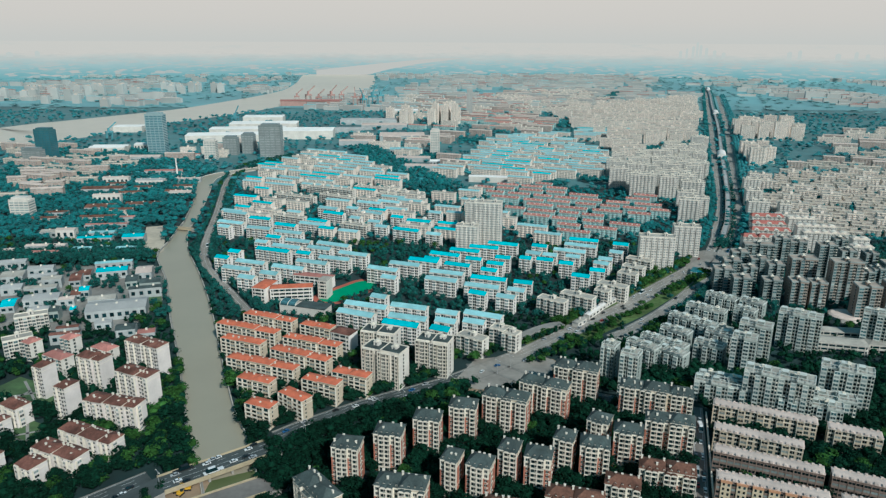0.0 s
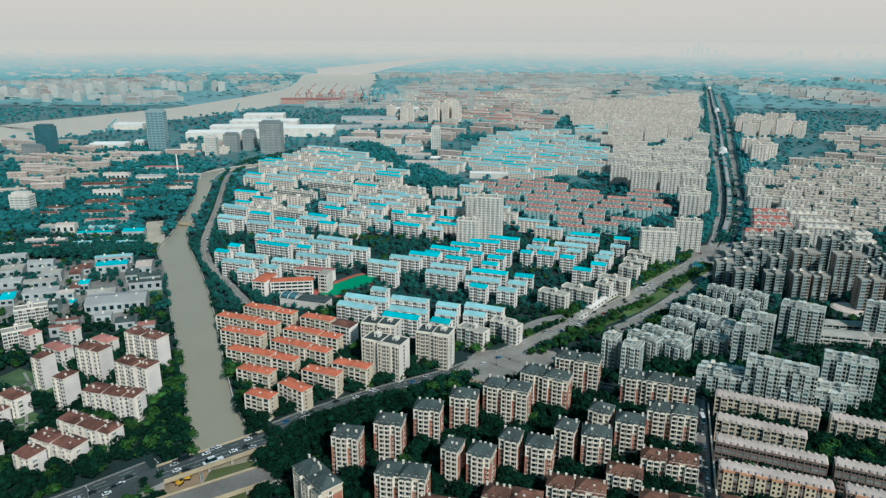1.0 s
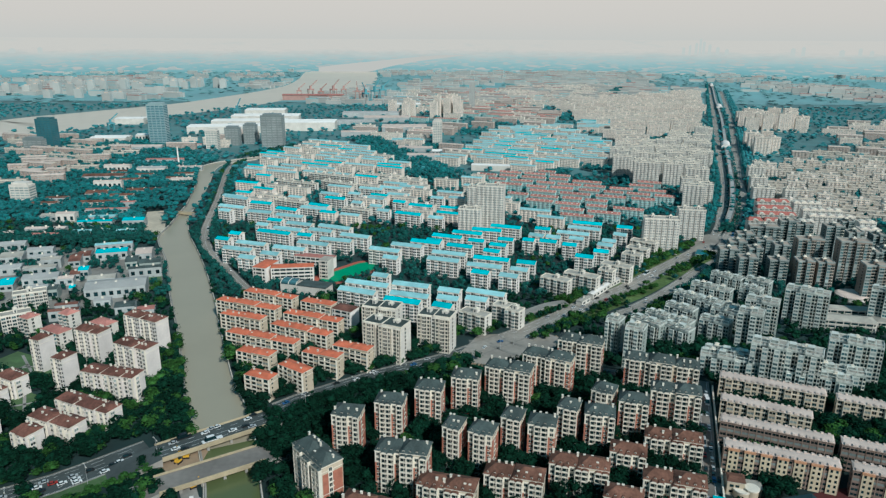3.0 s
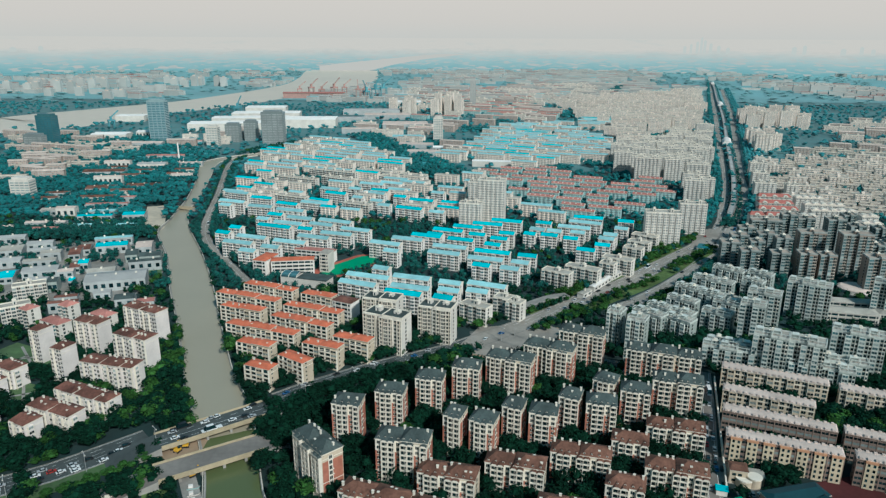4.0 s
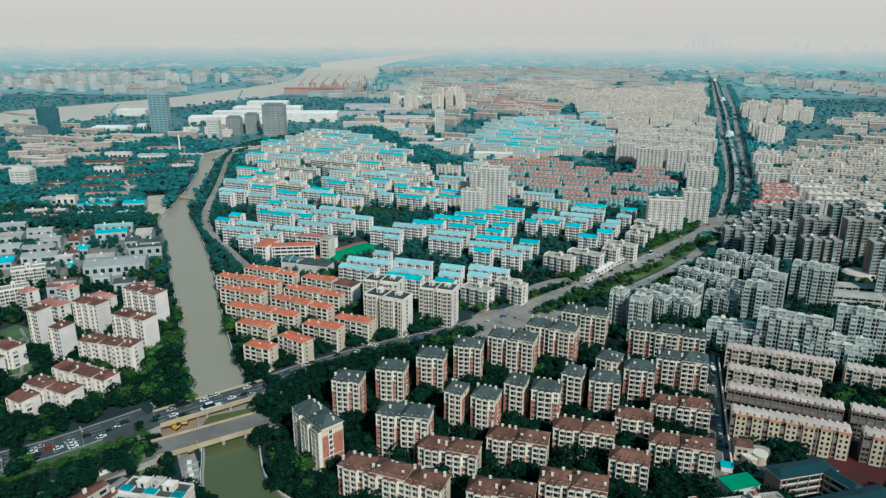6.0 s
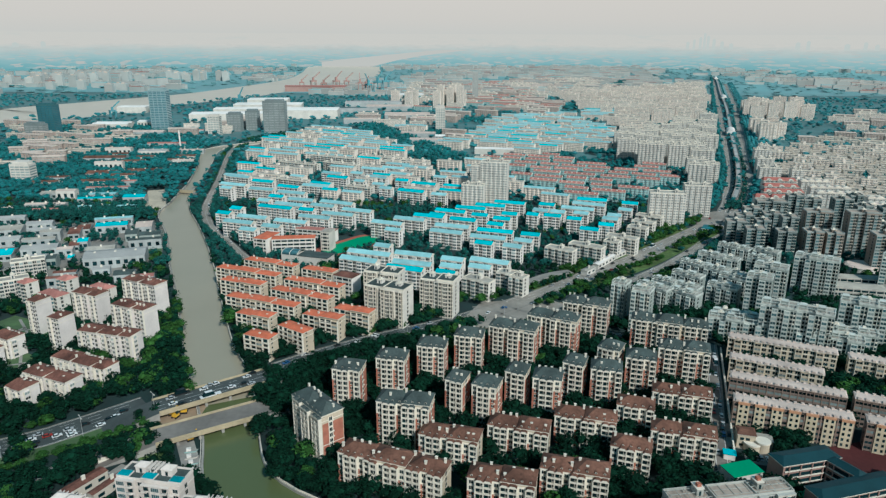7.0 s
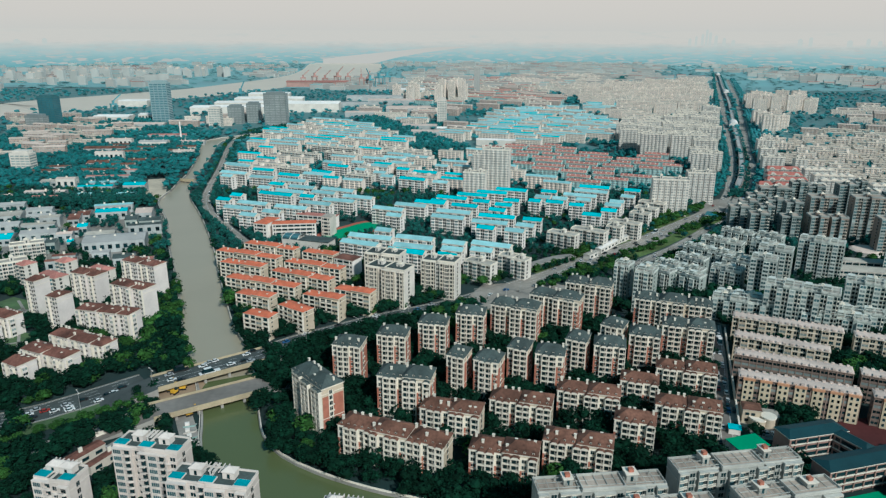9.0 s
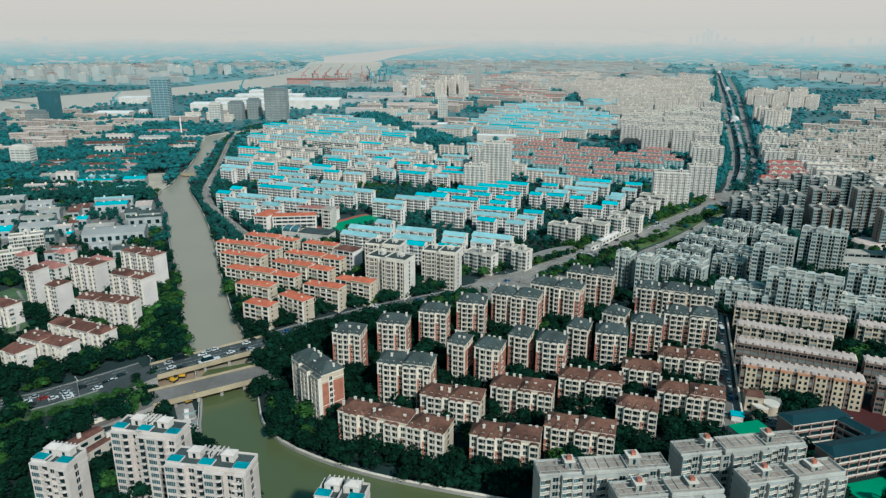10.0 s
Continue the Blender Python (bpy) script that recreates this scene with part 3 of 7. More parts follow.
            for j in range(n):
                part(PIECE_NAME.get(kd, "window"), bay_piece(kd, w, band if band and kd == "window" and j < n - 2 else wall), col, at=(0, (-0.32 if kd == "window" else -0.5) if band else -0.1, 0.6 + j * S))
        sx = 1 if x < 120 else -1
        tagged(part("end_window_column", bay_column("plain", 2.4, n, wall), t, at=(sx * (L + 0.15), -D * 0.2 + shift(sx * (L - 0.1)), 0), turn=90 * sx), kind="stuff")
    elif detail == 2:
        for i in range(k):
            tagged(part("bay_column", bay_column(pattern[i % len(pattern)], w, n, wall), t, at=(-L + (i + 0.5) * w, -D + shift(-L + (i + 0.5) * w), 0)), kind="stuff")
        for sx in (-1, 1):
            dy = shift(sx * (L - 0.1))
            if wall != "canalwhite":
                tagged(part("end_window_column", bay_column("stair", 2.8, n, wall), t, at=(sx * (L + 0.08), dy - D * 0.42, 0), turn=90 * sx), kind="stuff")
            elif n < 8 and sx > 0:  # one rounded-off stack of balconies on the low blocks' east end
                tagged(part("end_window_column", bay_column("closed", 3.0, n, wall), t, at=(L + 0.08, dy - D * 0.45, 0), turn=90), kind="stuff")
    elif detail == 1:
        k2 = max(2, round(k / 2))
        w2 = length / k2
        for i in range(k2):
            tagged(part("bay_column", wide_column(pattern, w2, n, wall), t, at=(-L + (i + 0.5) * w2, -D + shift(-L + (i + 0.5) * w2), 0)), kind="stuff")
        for sx in (-1, 1):
            dy = shift(sx * (L - 0.1))
            tagged(part("end_window_column", bay_column("plain", 2.6, n, wall), t, at=(sx * (L + 0.05), dy - D * 0.25, 0), turn=90 * sx), kind="stuff")
    else:
        tagged(part("window_front", far_front(length, n, wall), t, at=(0, -D, 0)), kind="stuff")
    return t


PIECE_NAME = {"balcony": "balcony", "closed": "glazed_balcony"}


def bay_back(w, n, wall, kind, band=None, roof=None):
    """What carries one bay's balconies or windows: a projecting bay under its own roof, or a recess between white piers."""
    key = ("back", round(w, 1), n, wall, kind, band, roof)
    if key not in PIECES:
        b, h, z = Build(), w / 2, 0.6 + n * S
        if kind == "window" and band:
            cut = z - 2 * S + 0.2
            b.box(-h * 0.99, -0.3, 0, h * 0.99, 0, cut, band)
            b.box(-h * 0.99, -0.36, cut, h * 0.99, 0, z + 0.2, "trim")
            b.box(-h * 1.0, -0.5, cut - 0.3, h * 1.0, 0, cut + 0.1, TRIM.get(wall, "trim"), True)
            b.box(-h * 1.0, -0.42, 0.35 + 2 * S, h * 1.0, 0, 0.65 + 2 * S, TRIM.get(wall, "trim"), True)
        elif band:  # a tower of loggias in front of the wall, with piers, a cornice and a low gable over the eaves
            tone = TRIM.get(wall, "trim")
            b.box(-h * 0.98, -0.1, 0, h * 0.98, 0, z, wall)
            for sx in (-1, 1):
                b.box(sx * h * 0.96 - 0.16, -1.95, 0, sx * h * 0.96 + 0.16, -0.1, z, tone)
            b.box(-h * 1.04, -2.1, z - 0.1, h * 1.04, 0.4, z + 0.35, tone, True)
            b.face([(-h * 1.04, -2.1, z + 0.35), (h * 1.04, -2.1, z + 0.35), (h * 0.5, -2.1, z + 1.1), (-h * 0.5, -2.1, z + 1.1)], tone)
            b.face([(-h * 0.5, -2.1, z + 1.1), (h * 0.5, -2.1, z + 1.1), (h * 0.5, 1.6, z + 1.2), (-h * 0.5, 1.6, z + 1.2)], roof)
            b.face([(h * 0.5, -2.1, z + 1.1), (h * 1.04, -2.1, z + 0.35), (h * 1.04, 1.6, z + 0.45), (h * 0.5, 1.6, z + 1.2)], roof)
            b.face([(-h * 1.04, -2.1, z + 0.35), (-h * 0.5, -2.1, z + 1.1), (-h * 0.5, 1.6, z + 1.2), (-h * 1.04, 1.6, z + 0.45)], roof)
        elif kind == "window":
            b.box(-h * 0.98, -0.1, 0, h * 0.98, 0, z, wall)
        else:
            b.box(-h * 0.98, -0.1, 0, h * 0.98, 0, z, wall)
            b.box(-h * 0.99, -1.45, 0, -h * 0.99 + 0.2, -0.1, z, TRIM.get(wall, "trim"))
            b.box(h * 0.99 - 0.2, -1.45, 0, h * 0.99, -0.1, z, TRIM.get(wall, "trim"))
            b.box(-h * 0.99, -1.5, z, h * 0.99, -0.1, z + 0.5, TRIM.get(wall, "trim"), True)
        PIECES[key] = b.mesh("bay")
    return PIECES[key]


def wide_column(pattern, w, n, wall):
    """Two neighbouring bays: a balcony and a plain window."""
    key = ("wide", "".join(pattern), round(w, 1), n, wall)
    if key not in COLUMNS:
        b, h = Build(), w / 2
        g = random.Random(int(w * 10) + n)
        for k in range(n):
            z = 0.6 + k * S
            front = TRIM.get(wall, wall)
            b.box(-h * 0.94, -1.1, z - 0.1, -h * 0.1, 0, z + 0.85, front, True)
            b.box(-h * 0.9, -1.04, z + 0.85, -h * 0.14, 0, z + 2.4, "greyglass" if g.random() < 0.75 else "curtain")
            b.box(-h * 0.94, -1.1, z + 2.4, -h * 0.1, 0, z + 2.56, front, True)
            b.box(-h * 0.54, -1.09, z + 0.85, -h * 0.5, -1.03, z + 2.4, front)
            b.box(h * 0.08, -0.06, z + 0.6, h * 0.5, 0, z + 2.4, "glass")
            b.box(h * 0.6, -0.06, z + 0.7, h * 0.9, 0, z + 2.3, "glass")
            b.box(h * 0.04, -0.3, z + 0.45, h * 0.94, 0, z + 0.62, "trim", True)
            if g.random() < 0.5:
                b.box(h * 0.62, -0.6, z - 0.15, h * 0.62 + 0.8, 0, z + 0.4, "trim", True)
        b.box(-h * 0.98, -1.15, 0, -h * 0.9, 0, 0.6 + n * S, TRIM.get(wall, wall))
        if wall == "grey":
            b.box(-h * 0.12, -1.15, 0, -h * 0.04, 0, 0.6 + n * S, "greytrim")
            b.box(h * 0.5, -0.5, 0, h * 0.58, 0, 0.6 + n * S, "greytrim")
        COLUMNS[key] = b.mesh("bay_column")
    return COLUMNS[key]


def far_front(length, n, wall):
    """The glazing and pilasters of a far front."""
    key = ("far", round(length), n, wall)
    if key not in COLUMNS:
        b, k = Build(), max(2, round(length / 5.5))
        w = length / k
        for i in range(k):
            x = -length / 2 + (i + 0.5) * w
            b.box(x - w * 0.42, -0.9, 0.5, x - w * 0.02, 0, 0.5 + n * S, wall)
            for j in range(n):
                z = 0.6 + j * S
                b.face([(x - w * 0.38, -0.93, z + 1), (x - w * 0.06, -0.93, z + 1), (x - w * 0.06, -0.93, z + 2.4), (x - w * 0.38, -0.93, z + 2.4)], "farglass")
                b.face([(x + w * 0.08, -0.03, z + 0.8), (x + w * 0.4, -0.03, z + 0.8), (x + w * 0.4, -0.03, z + 2.3), (x + w * 0.08, -0.03, z + 2.3)], "farglass")
        COLUMNS[key] = b.mesh("window_front")
    return COLUMNS[key]


# ---- the kinds of block in this district ----
def grey_tower(x, y, yaw, l, d=12.0):
    residence("apartment_tower", x, y, yaw, l, d, 8, "cream", "slate", ("window", "balcony", "balcony"), "cream eight-storey tower with red brick bays and a grey tiled roof", "apartment tower", "grey-roofed towers", rise=3.6, bay=3.2, band="brick", end_wall="brick", chimneys=max(4, int(l / 3.6)), steps=max(1, round(l / 17)), detail=3)


def brown_block(x, y, yaw, l, d=11.0):
    residence("apartment_block", x, y, yaw, l, d, 5, "cream", "brownroof", ("window", "balcony", "balcony"), "cream five-storey block with brick bays and a brown tiled roof", group="brown-roofed blocks", rise=3.0, bay=3.3, band="brick", chimneys=max(4, int(l / 3.4)), steps=max(1, round(l / 15)), stagger=0.9, detail=3)


def pink_slab(x, y, yaw, l, d=7.5):
    residence("apartment_block", x, y, yaw, l, d, 5, "cream", "pinkroof", ("window", "closed", "window"), "long cream five-storey block with a pale pink roof", group="pale pink roofed slabs", roof_kind="shallow", rise=0.6)


def shaded_slab(x, y, yaw, l, d=7.5):
    residence("apartment_block", x, y, yaw, l, d, 5, "brownslab", "pinkroof", ("closed", "closed"), "long brown five-storey block with enclosed balconies and a pale roof", group="pale pink roofed slabs", roof_kind="shallow", rise=0.6)


def orange_slab(x, y, yaw, l, d=7.5):
    residence("apartment_block", x, y, yaw, l, d, 5, "brownslab", "pinkroof", ("closed",), "long brown block with pale yellow bays and orange caps", group="pale pink roofed slabs", roof_kind="shallow", rise=0.6, band="orangetrim")


def orange_block(x, y, yaw, l, d=8.5):
    residence("apartment_block", x, y, yaw, l, d, 5, "cream", "orangeroof", ("balcony", "balcony", "closed"), "cream five-storey block with white balconies and a bright orange roof", group="orange-roofed blocks", roof_kind="hip", rise=1.5, chimneys=max(3, int(l / 6)), steps=max(1, round(l / 16)), stagger=1.0, bay=4.4)


def blue_block(x, y, yaw, l, d=9.5):
    residence("apartment_block", x, y, yaw, l, d, 5, "white", "blueroof", ("closed", "window"), "off-white five-storey block with a bright blue metal roof", group="blue-roofed blocks", roof_kind="gable", rise=2.2, detail=1)


def pale_block(x, y, yaw, l, d=9.5):
    residence("apartment_block", x, y, yaw, l, d, 5, "white", "paleblue", ("closed", "window"), "off-white five-storey block with a faded blue metal roof", group="faded blue roofed blocks", roof_kind="gable", rise=2.2, detail=1)


def tan_block(x, y, yaw, l, d=10.0):
    residence("apartment_block", x, y, yaw, l, d, 5, "offwhite", "flatroof", ("closed", "window"), "pale five-storey block with a flat grey roof", group="flat-roofed blocks", roof_kind="flat", detail=1, huts=max(1, int(l / 16)))


def glass_block(x, y, yaw, l, d=11.0):
    residence("apartment_block", x, y, yaw, l, d, 5, "grey", "flatroof", ("closed", "window"), "grey five-storey block with glazed balconies and roof terraces", group="grey terrace blocks", roof_kind="flat", detail=1, huts=max(1, int(l / 14)), steps=max(1, round(l / 10)), stagger=1.8, frames=True)


def tan_tower(x, y, yaw, l, d=14.0):
    residence("apartment_tower", x, y, yaw, l, d, 9, "offwhite", "slate", ("balcony", "closed", "balcony", "window"), "beige nine-storey tower with a dark flat roof", "apartment tower", "beige towers", roof_kind="flat", huts=2, steps=2, stagger=1.5, detail=3)


def white_tower(x, y, yaw, l, d=11.0, n=8):
    residence("apartment_tower", x, y, yaw, l, d, n, "canalwhite", "redroof", ("closed", "stair", "plain", "stair"), "white tower of staggered units with a dark red tiled roof", "apartment tower", "white towers by the canal", rise=2.2, chimneys=max(3, int(l / 3.2)), steps=max(1, round(l / 8)), stagger=2.0, bay=2.1)


def white_block(x, y, yaw, l, d=10.5):
    residence("apartment_block", x, y, yaw, l, d, 4, "canalwhite", "redroof", ("closed", "stair", "balcony", "stair"), "white four-storey block with a dark red tiled roof", group="white blocks by the canal", rise=2.4, chimneys=max(3, int(l / 2.8)), steps=max(1, round(l / 8)), stagger=1.6, bay=2.2)


def pink_house(x, y, yaw, l, d=10.0):
    residence("apartment_block", x, y, yaw, l, d, 5, "offwhite", "coralroof", ("closed", "window"), "white five-storey block with a faded coral roof", group="coral-roofed blocks", detail=1, chimneys=2, rise=2.4)


def city_tower(x, y, yaw, l, d=14.0, n=12):
    residence("apartment_tower", x, y, yaw, l, d, n, "offwhite", "flatroof", ("closed", "window"), "pale high-rise apartment tower with roof huts", "apartment tower", "pale high-rise towers", roof_kind="flat", detail=0, huts=2)


def dark_tower(x, y, yaw, l, d=15.0, n=14):
    residence("apartment_tower", x, y, yaw, l, d, n, "darkwall", "tanroof", ("closed", "window"), "dark grey-green apartment tower with a flat tan roof", "apartment tower", "dark grey towers", roof_kind="flat", detail=1, huts=1, steps=2, stagger=1.4)


def amber_tower(x, y, yaw, l, d=14.0, n=12):
    residence("apartment_tower", x, y, yaw, l, d, n, "amberwall", "tanroof", ("closed", "window"), "amber-brown high-rise apartment tower with a tan roof", "apartment tower", "amber-brown towers", roof_kind="flat", detail=1, huts=1, steps=2, stagger=1.6)


def vaulted_block(x, y, yaw, l, d=11.0):
    """Six storeys under a red roof that carries a row of white half-round gables."""
    t = thing("apartment_block", x, y, yaw, "pale six-storey block with a red roof and white arched gables", "apartment block", "red-roofed blocks with arched gables")
    h = 0.8 + 6 * S
    occupy(x, y, yaw, l + 3, d + 4)
    b = Build()
    b.box(-l / 2, -d / 2, 0, l / 2, d / 2, h, "offwhite")
    part("wall", b, t)
    tagged(part("window_front", far_front(l, 6, "offwhite"), t, at=(0, -d / 2, 0)), kind="stuff")
    b = Build()
    b.roof(-l / 2 - 0.5, -d / 2 - 1.2, l / 2 + 0.5, d / 2 + 0.6, h, 3.2, 2.5, "vaultred", "trim", 0.4)
    part("roof", b, t, "faded red roof")
    if "arched" not in PIECES:
        b = Build()
        arc = [(3.0 * math.cos(radians(k * 22.5)), 2.1 * math.sin(radians(k * 22.5))) for k in range(9)]
        b.face([(px_, -1.6, pz_) for px_, pz_ in arc], "trim")
        b.face([(px_ * 0.6, -1.66, pz_ * 0.6) for px_, pz_ in arc], "farglass")
        for (ax, az_), (bx, bz) in zip(arc, arc[1:]):
            b.face([(ax, -1.6, az_), (bx, -1.6, bz), (bx, 4.0, bz), (ax, 4.0, az_)], "trim")
        PIECES["arched"] = b.mesh("arched_gable")
    k = max(1, round(l / 12))
    for i in range(k):
        part("arched_gable", PIECES["arched"], t, "white half-round gable", at=(-l / 2 + (i + 0.5) * l / k, -d / 2 + 0.5, h + 0.4))


def scalloped_slab(x, y, yaw, l, d=11.0):
    """A white slab whose stair bays end in rounded caps over the eaves."""
    t = thing("apartment_block", x, y, yaw, "white eight-storey slab with rounded caps along its roof", "apartment block", "white slabs with rounded caps")
    h = 0.8 + 8 * S
    occupy(x, y, yaw, l + 3, d + 4)
    b = Build()
    b.box(-l / 2, -d / 2, 0, l / 2, d / 2, h, "offwhite")
    part("wall", b, t)
    tagged(part("window_front", far_front(l, 8, "offwhite"), t, at=(0, -d / 2, 0)), kind="stuff")
    b = Build()
    b.box(-l / 2 - 0.3, -d / 2 - 0.3, h, l / 2 + 0.3, d / 2 + 0.3, h + 0.9, "trim", True)
    b.box(-l / 2 + 0.3, -d / 2 + 0.3, h + 0.9, l / 2 - 0.3, d / 2 - 0.3, h + 0.96, "pinkroof")
    part("roof", b, t)
    if "cap" not in PIECES:
        b = Build()
        arc = [(3.2 * math.cos(radians(k * 30)), 1.3 * math.sin(radians(k * 30))) for k in range(7)]
        for (ax, az_), (bx, bz) in zip(arc, arc[1:]):
            b.face([(ax, -3.6, az_), (bx, -3.6, bz), (bx, 3.6, bz), (ax, 3.6, az_)], "trim")
        b.face([(px_, -3.6, pz_) for px_, pz_ in arc], "trim")
        b.face([(px_, 3.6, pz_) for px_, pz_ in reversed(arc)], "trim")
        PIECES["cap"] = b.mesh("rounded_cap")
    k = max(1, round(l / 9))
    for i in range(k):
        part("rounded_cap", PIECES["cap"], t, at=(-l / 2 + (i + 0.5) * l / k, 0, h + 0.9))


def grey_high(x, y, yaw, l, d=13.0, n=10):
    residence("apartment_tower", x, y, yaw, l, d, n, "grey", "flatroof", ("closed", "window"), "grey ten-storey tower with glazed balconies", "apartment tower", "grey towers", roof_kind="flat", detail=1, huts=max(1, int(l / 16)), steps=max(1, round(l / 11)), stagger=2.0, frames=True)


class Joined(Build):
    """Takes in whole blocks, turned and moved."""

    def add(self, other, x, y, yaw):
        c, s = math.cos(radians(yaw)), math.sin(radians(yaw))
        i = len(self.v)
        self.v += [(x + c * p[0] - s * p[1], y + s * p[0] + c * p[1], p[2]) for p in other.v]
        self.f += [tuple(i + k for k in f) for f in other.f]
        self.m += [self.slot(other.slots[k]) for k in other.m]


FAR = {}


def low_block(style, x, y, yaw, l, d, n, wall, roof, gable, rise):
    """A far block of a district, joined with its neighbours."""
    L, D, H = l / 2, d / 2, 0.8 + n * S
    occupy(x, y, yaw, l + 2.5, d + 4)
    b = Build()
    b.box(-L, -D, 0, L, D, H, wall)
    k = max(2, round(l / 5.5))
    w = l / k
    for i in range(k):
        cx = -L + (i + 0.5) * w
        b.box(cx - w * 0.42, -D - 0.9, 0.5, cx - w * 0.02, -D, 0.5 + n * S, wall)
        for j in range(n):
            z = 0.6 + j * S
            b.face([(cx - w * 0.38, -D - 0.93, z + 1), (cx - w * 0.06, -D - 0.93, z + 1), (cx - w * 0.06, -D - 0.93, z + 2.4), (cx - w * 0.38, -D - 0.93, z + 2.4)], "farglass")
            b.face([(cx + w * 0.08, -D - 0.03, z + 0.8), (cx + w * 0.4, -D - 0.03, z + 0.8), (cx + w * 0.4, -D - 0.03, z + 2.3), (cx + w * 0.08, -D - 0.03, z + 2.3)], "farglass")
    if gable:
        b.roof(-L - 0.5, -D - 0.7, L + 0.5, D + 0.7, H, rise, 0, roof, "trim", 0.4)
        if wall == "tealwall":  # white dormers along the front slope
            for i in range(max(2, int(l / 6))):
                cx = -L + (i + 0.5) * l / max(2, int(l / 6))
                b.box(cx - 0.8, -D * 0.7, H + 0.6, cx + 0.8, -D * 0.25, H + 2.1, "trim")
    else:
        b.box(-L - 0.3, -D - 0.3, H, L + 0.3, D + 0.3, H + 0.9, "trim")
        b.box(-L + 0.2, -D + 0.2, H + 0.9, L - 0.2, D - 0.2, H + 0.96, roof)
        for i in range(max(1, int(l / 18))):
            cx = -L + (i + 0.5) * l / max(1, int(l / 18))
            b.box(cx - 1.8, -0.3 * D, H + 0.9, cx + 1.8, 0.6 * D, H + 3.6, wall)
    FAR.setdefault(style, Joined()).add(b, x, y, yaw)


def red_block(x, y, yaw, l):
    low_block("coral-roofed blocks with pale teal walls in rows", x, y, yaw, l, 9.0, 4, "tealwall", "coralroof", True, 2.2)


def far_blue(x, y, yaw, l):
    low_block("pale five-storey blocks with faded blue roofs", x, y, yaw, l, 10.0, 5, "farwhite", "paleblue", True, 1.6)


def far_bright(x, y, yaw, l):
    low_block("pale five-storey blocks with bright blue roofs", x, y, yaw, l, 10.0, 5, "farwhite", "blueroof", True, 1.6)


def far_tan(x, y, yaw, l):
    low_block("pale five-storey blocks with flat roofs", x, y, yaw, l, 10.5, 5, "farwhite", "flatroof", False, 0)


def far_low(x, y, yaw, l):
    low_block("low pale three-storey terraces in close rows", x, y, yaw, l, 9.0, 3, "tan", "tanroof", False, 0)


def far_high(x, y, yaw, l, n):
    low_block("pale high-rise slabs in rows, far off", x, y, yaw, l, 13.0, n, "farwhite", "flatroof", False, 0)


def far_brown(x, y, yaw, l):
    low_block("low brown-roofed buildings among trees", x, y, yaw, l, 10.0, 2, "farwhite", "brownroof", True, 2.0)


def far_pink(x, y, yaw, l):
    low_block("pinkish low blocks with pale roofs", x, y, yaw, l, 11.0, 5, "pinkwall", "pinkroof", True, 1.2)


def front_tower(x, y, yaw, l, d=9.5):
    t = residence("apartment_tower", x, y, yaw, l, d, 10, "pinkwhite", "slate", ("closed", "balcony", "window", "balcony"), "white ten-storey tower with turquoise roof panels", "apartment tower", "white towers with turquoise roof panels", roof_kind="flat", huts=0, steps=2, stagger=1.4, detail=3)
    h = 0.8 + 10 * S
    if "panel" not in PIECES:
        b = Build()
        b.box(-2.4, -1.7, 0, 2.4, 1.7, 0.12, "terraceblue")
        b.box(-2.6, -1.9, -0.5, 2.6, 1.9, 0, "pinktrim", True)
        PIECES["panel"] = b.mesh("roof_panel")
        b = Build()  # a rounded balcony with a white parapet
        arc = [(1.7 * math.cos(radians(180 + k * 22.5)), 1.5 * math.sin(radians(180 + k * 22.5))) for k in range(9)]
        b.face([(px_, py_, 0) for px_, py_ in arc], "pinktrim")
        b.face([(px_, py_, -0.15) for px_, py_ in reversed(arc)], "pinktrim")
        for (ax, ay), (bx, by) in zip(arc, arc[1:]):
            b.face([(ax, ay, -0.15), (bx, by, -0.15), (bx, by, 0.75), (ax, ay, 0.75)], "pinktrim")
            b.face([(bx * 0.94, by * 0.94, 0.75), (ax * 0.94, ay * 0.94, 0.75), (ax, ay, 0.75), (bx, by, 0.75)], "pinktrim")
        PIECES["round"] = b.mesh("rounded_balcony")
        b = Build()  # lift house with a pyramid roof
        b.box(-2.2, -1.6, 0, 2.2, 1.8, 2.6, "pinktrim")
        b.roof(-2.5, -1.9, 2.5, 2.1, 2.6, 1.3, 1.9, "pinktrim", "pinktrim", 0.2)
        b.box(-0.5, -1.66, 0.2, 0.5, -1.6, 2.0, "glass")
        PIECES["lift"] = b.mesh("lift_house")
        b = Build()  # open white beams over the roof terrace
        for k in range(4):
            b.box(-2.6 + k * 1.6, -2.6, 2.2, -2.3 + k * 1.6, 2.6, 2.5, "pinktrim", True)
        for sx in (-2.6, 2.2):
            for sy in (-2.6, 2.3):
                b.box(sx, sy, 0, sx + 0.3, sy + 0.3, 2.2, "pinktrim")
        PIECES["beams"] = b.mesh("roof_frame")
    up = lambda cx: 1.1 if cx >= 0 else 0
    out = lambda cx: -1.4 if cx >= 0 else 0
    for cx in (-0.42, 0.0, 0.42) if l > 20 else (-0.36, 0.36):
        part("roof_panel", PIECES["panel"], t, "turquoise roof panel", at=(cx * l, -d * 0.27 + out(cx), h + 0.95 + up(cx)))
    for cx in (-0.22, 0.22):
        part("lift_house", PIECES["lift"], t, "white lift house with a pyramid roof", at=(cx * l, d * 0.1 + out(cx), h + 0.15 + up(cx)))
        part("roof_frame", PIECES["beams"], t, "open white roof beams", at=(cx * l + (4.2 if cx < 0 else -4.2) * (l > 20), d * 0.2 + out(cx), h + 0.15 + up(cx)))
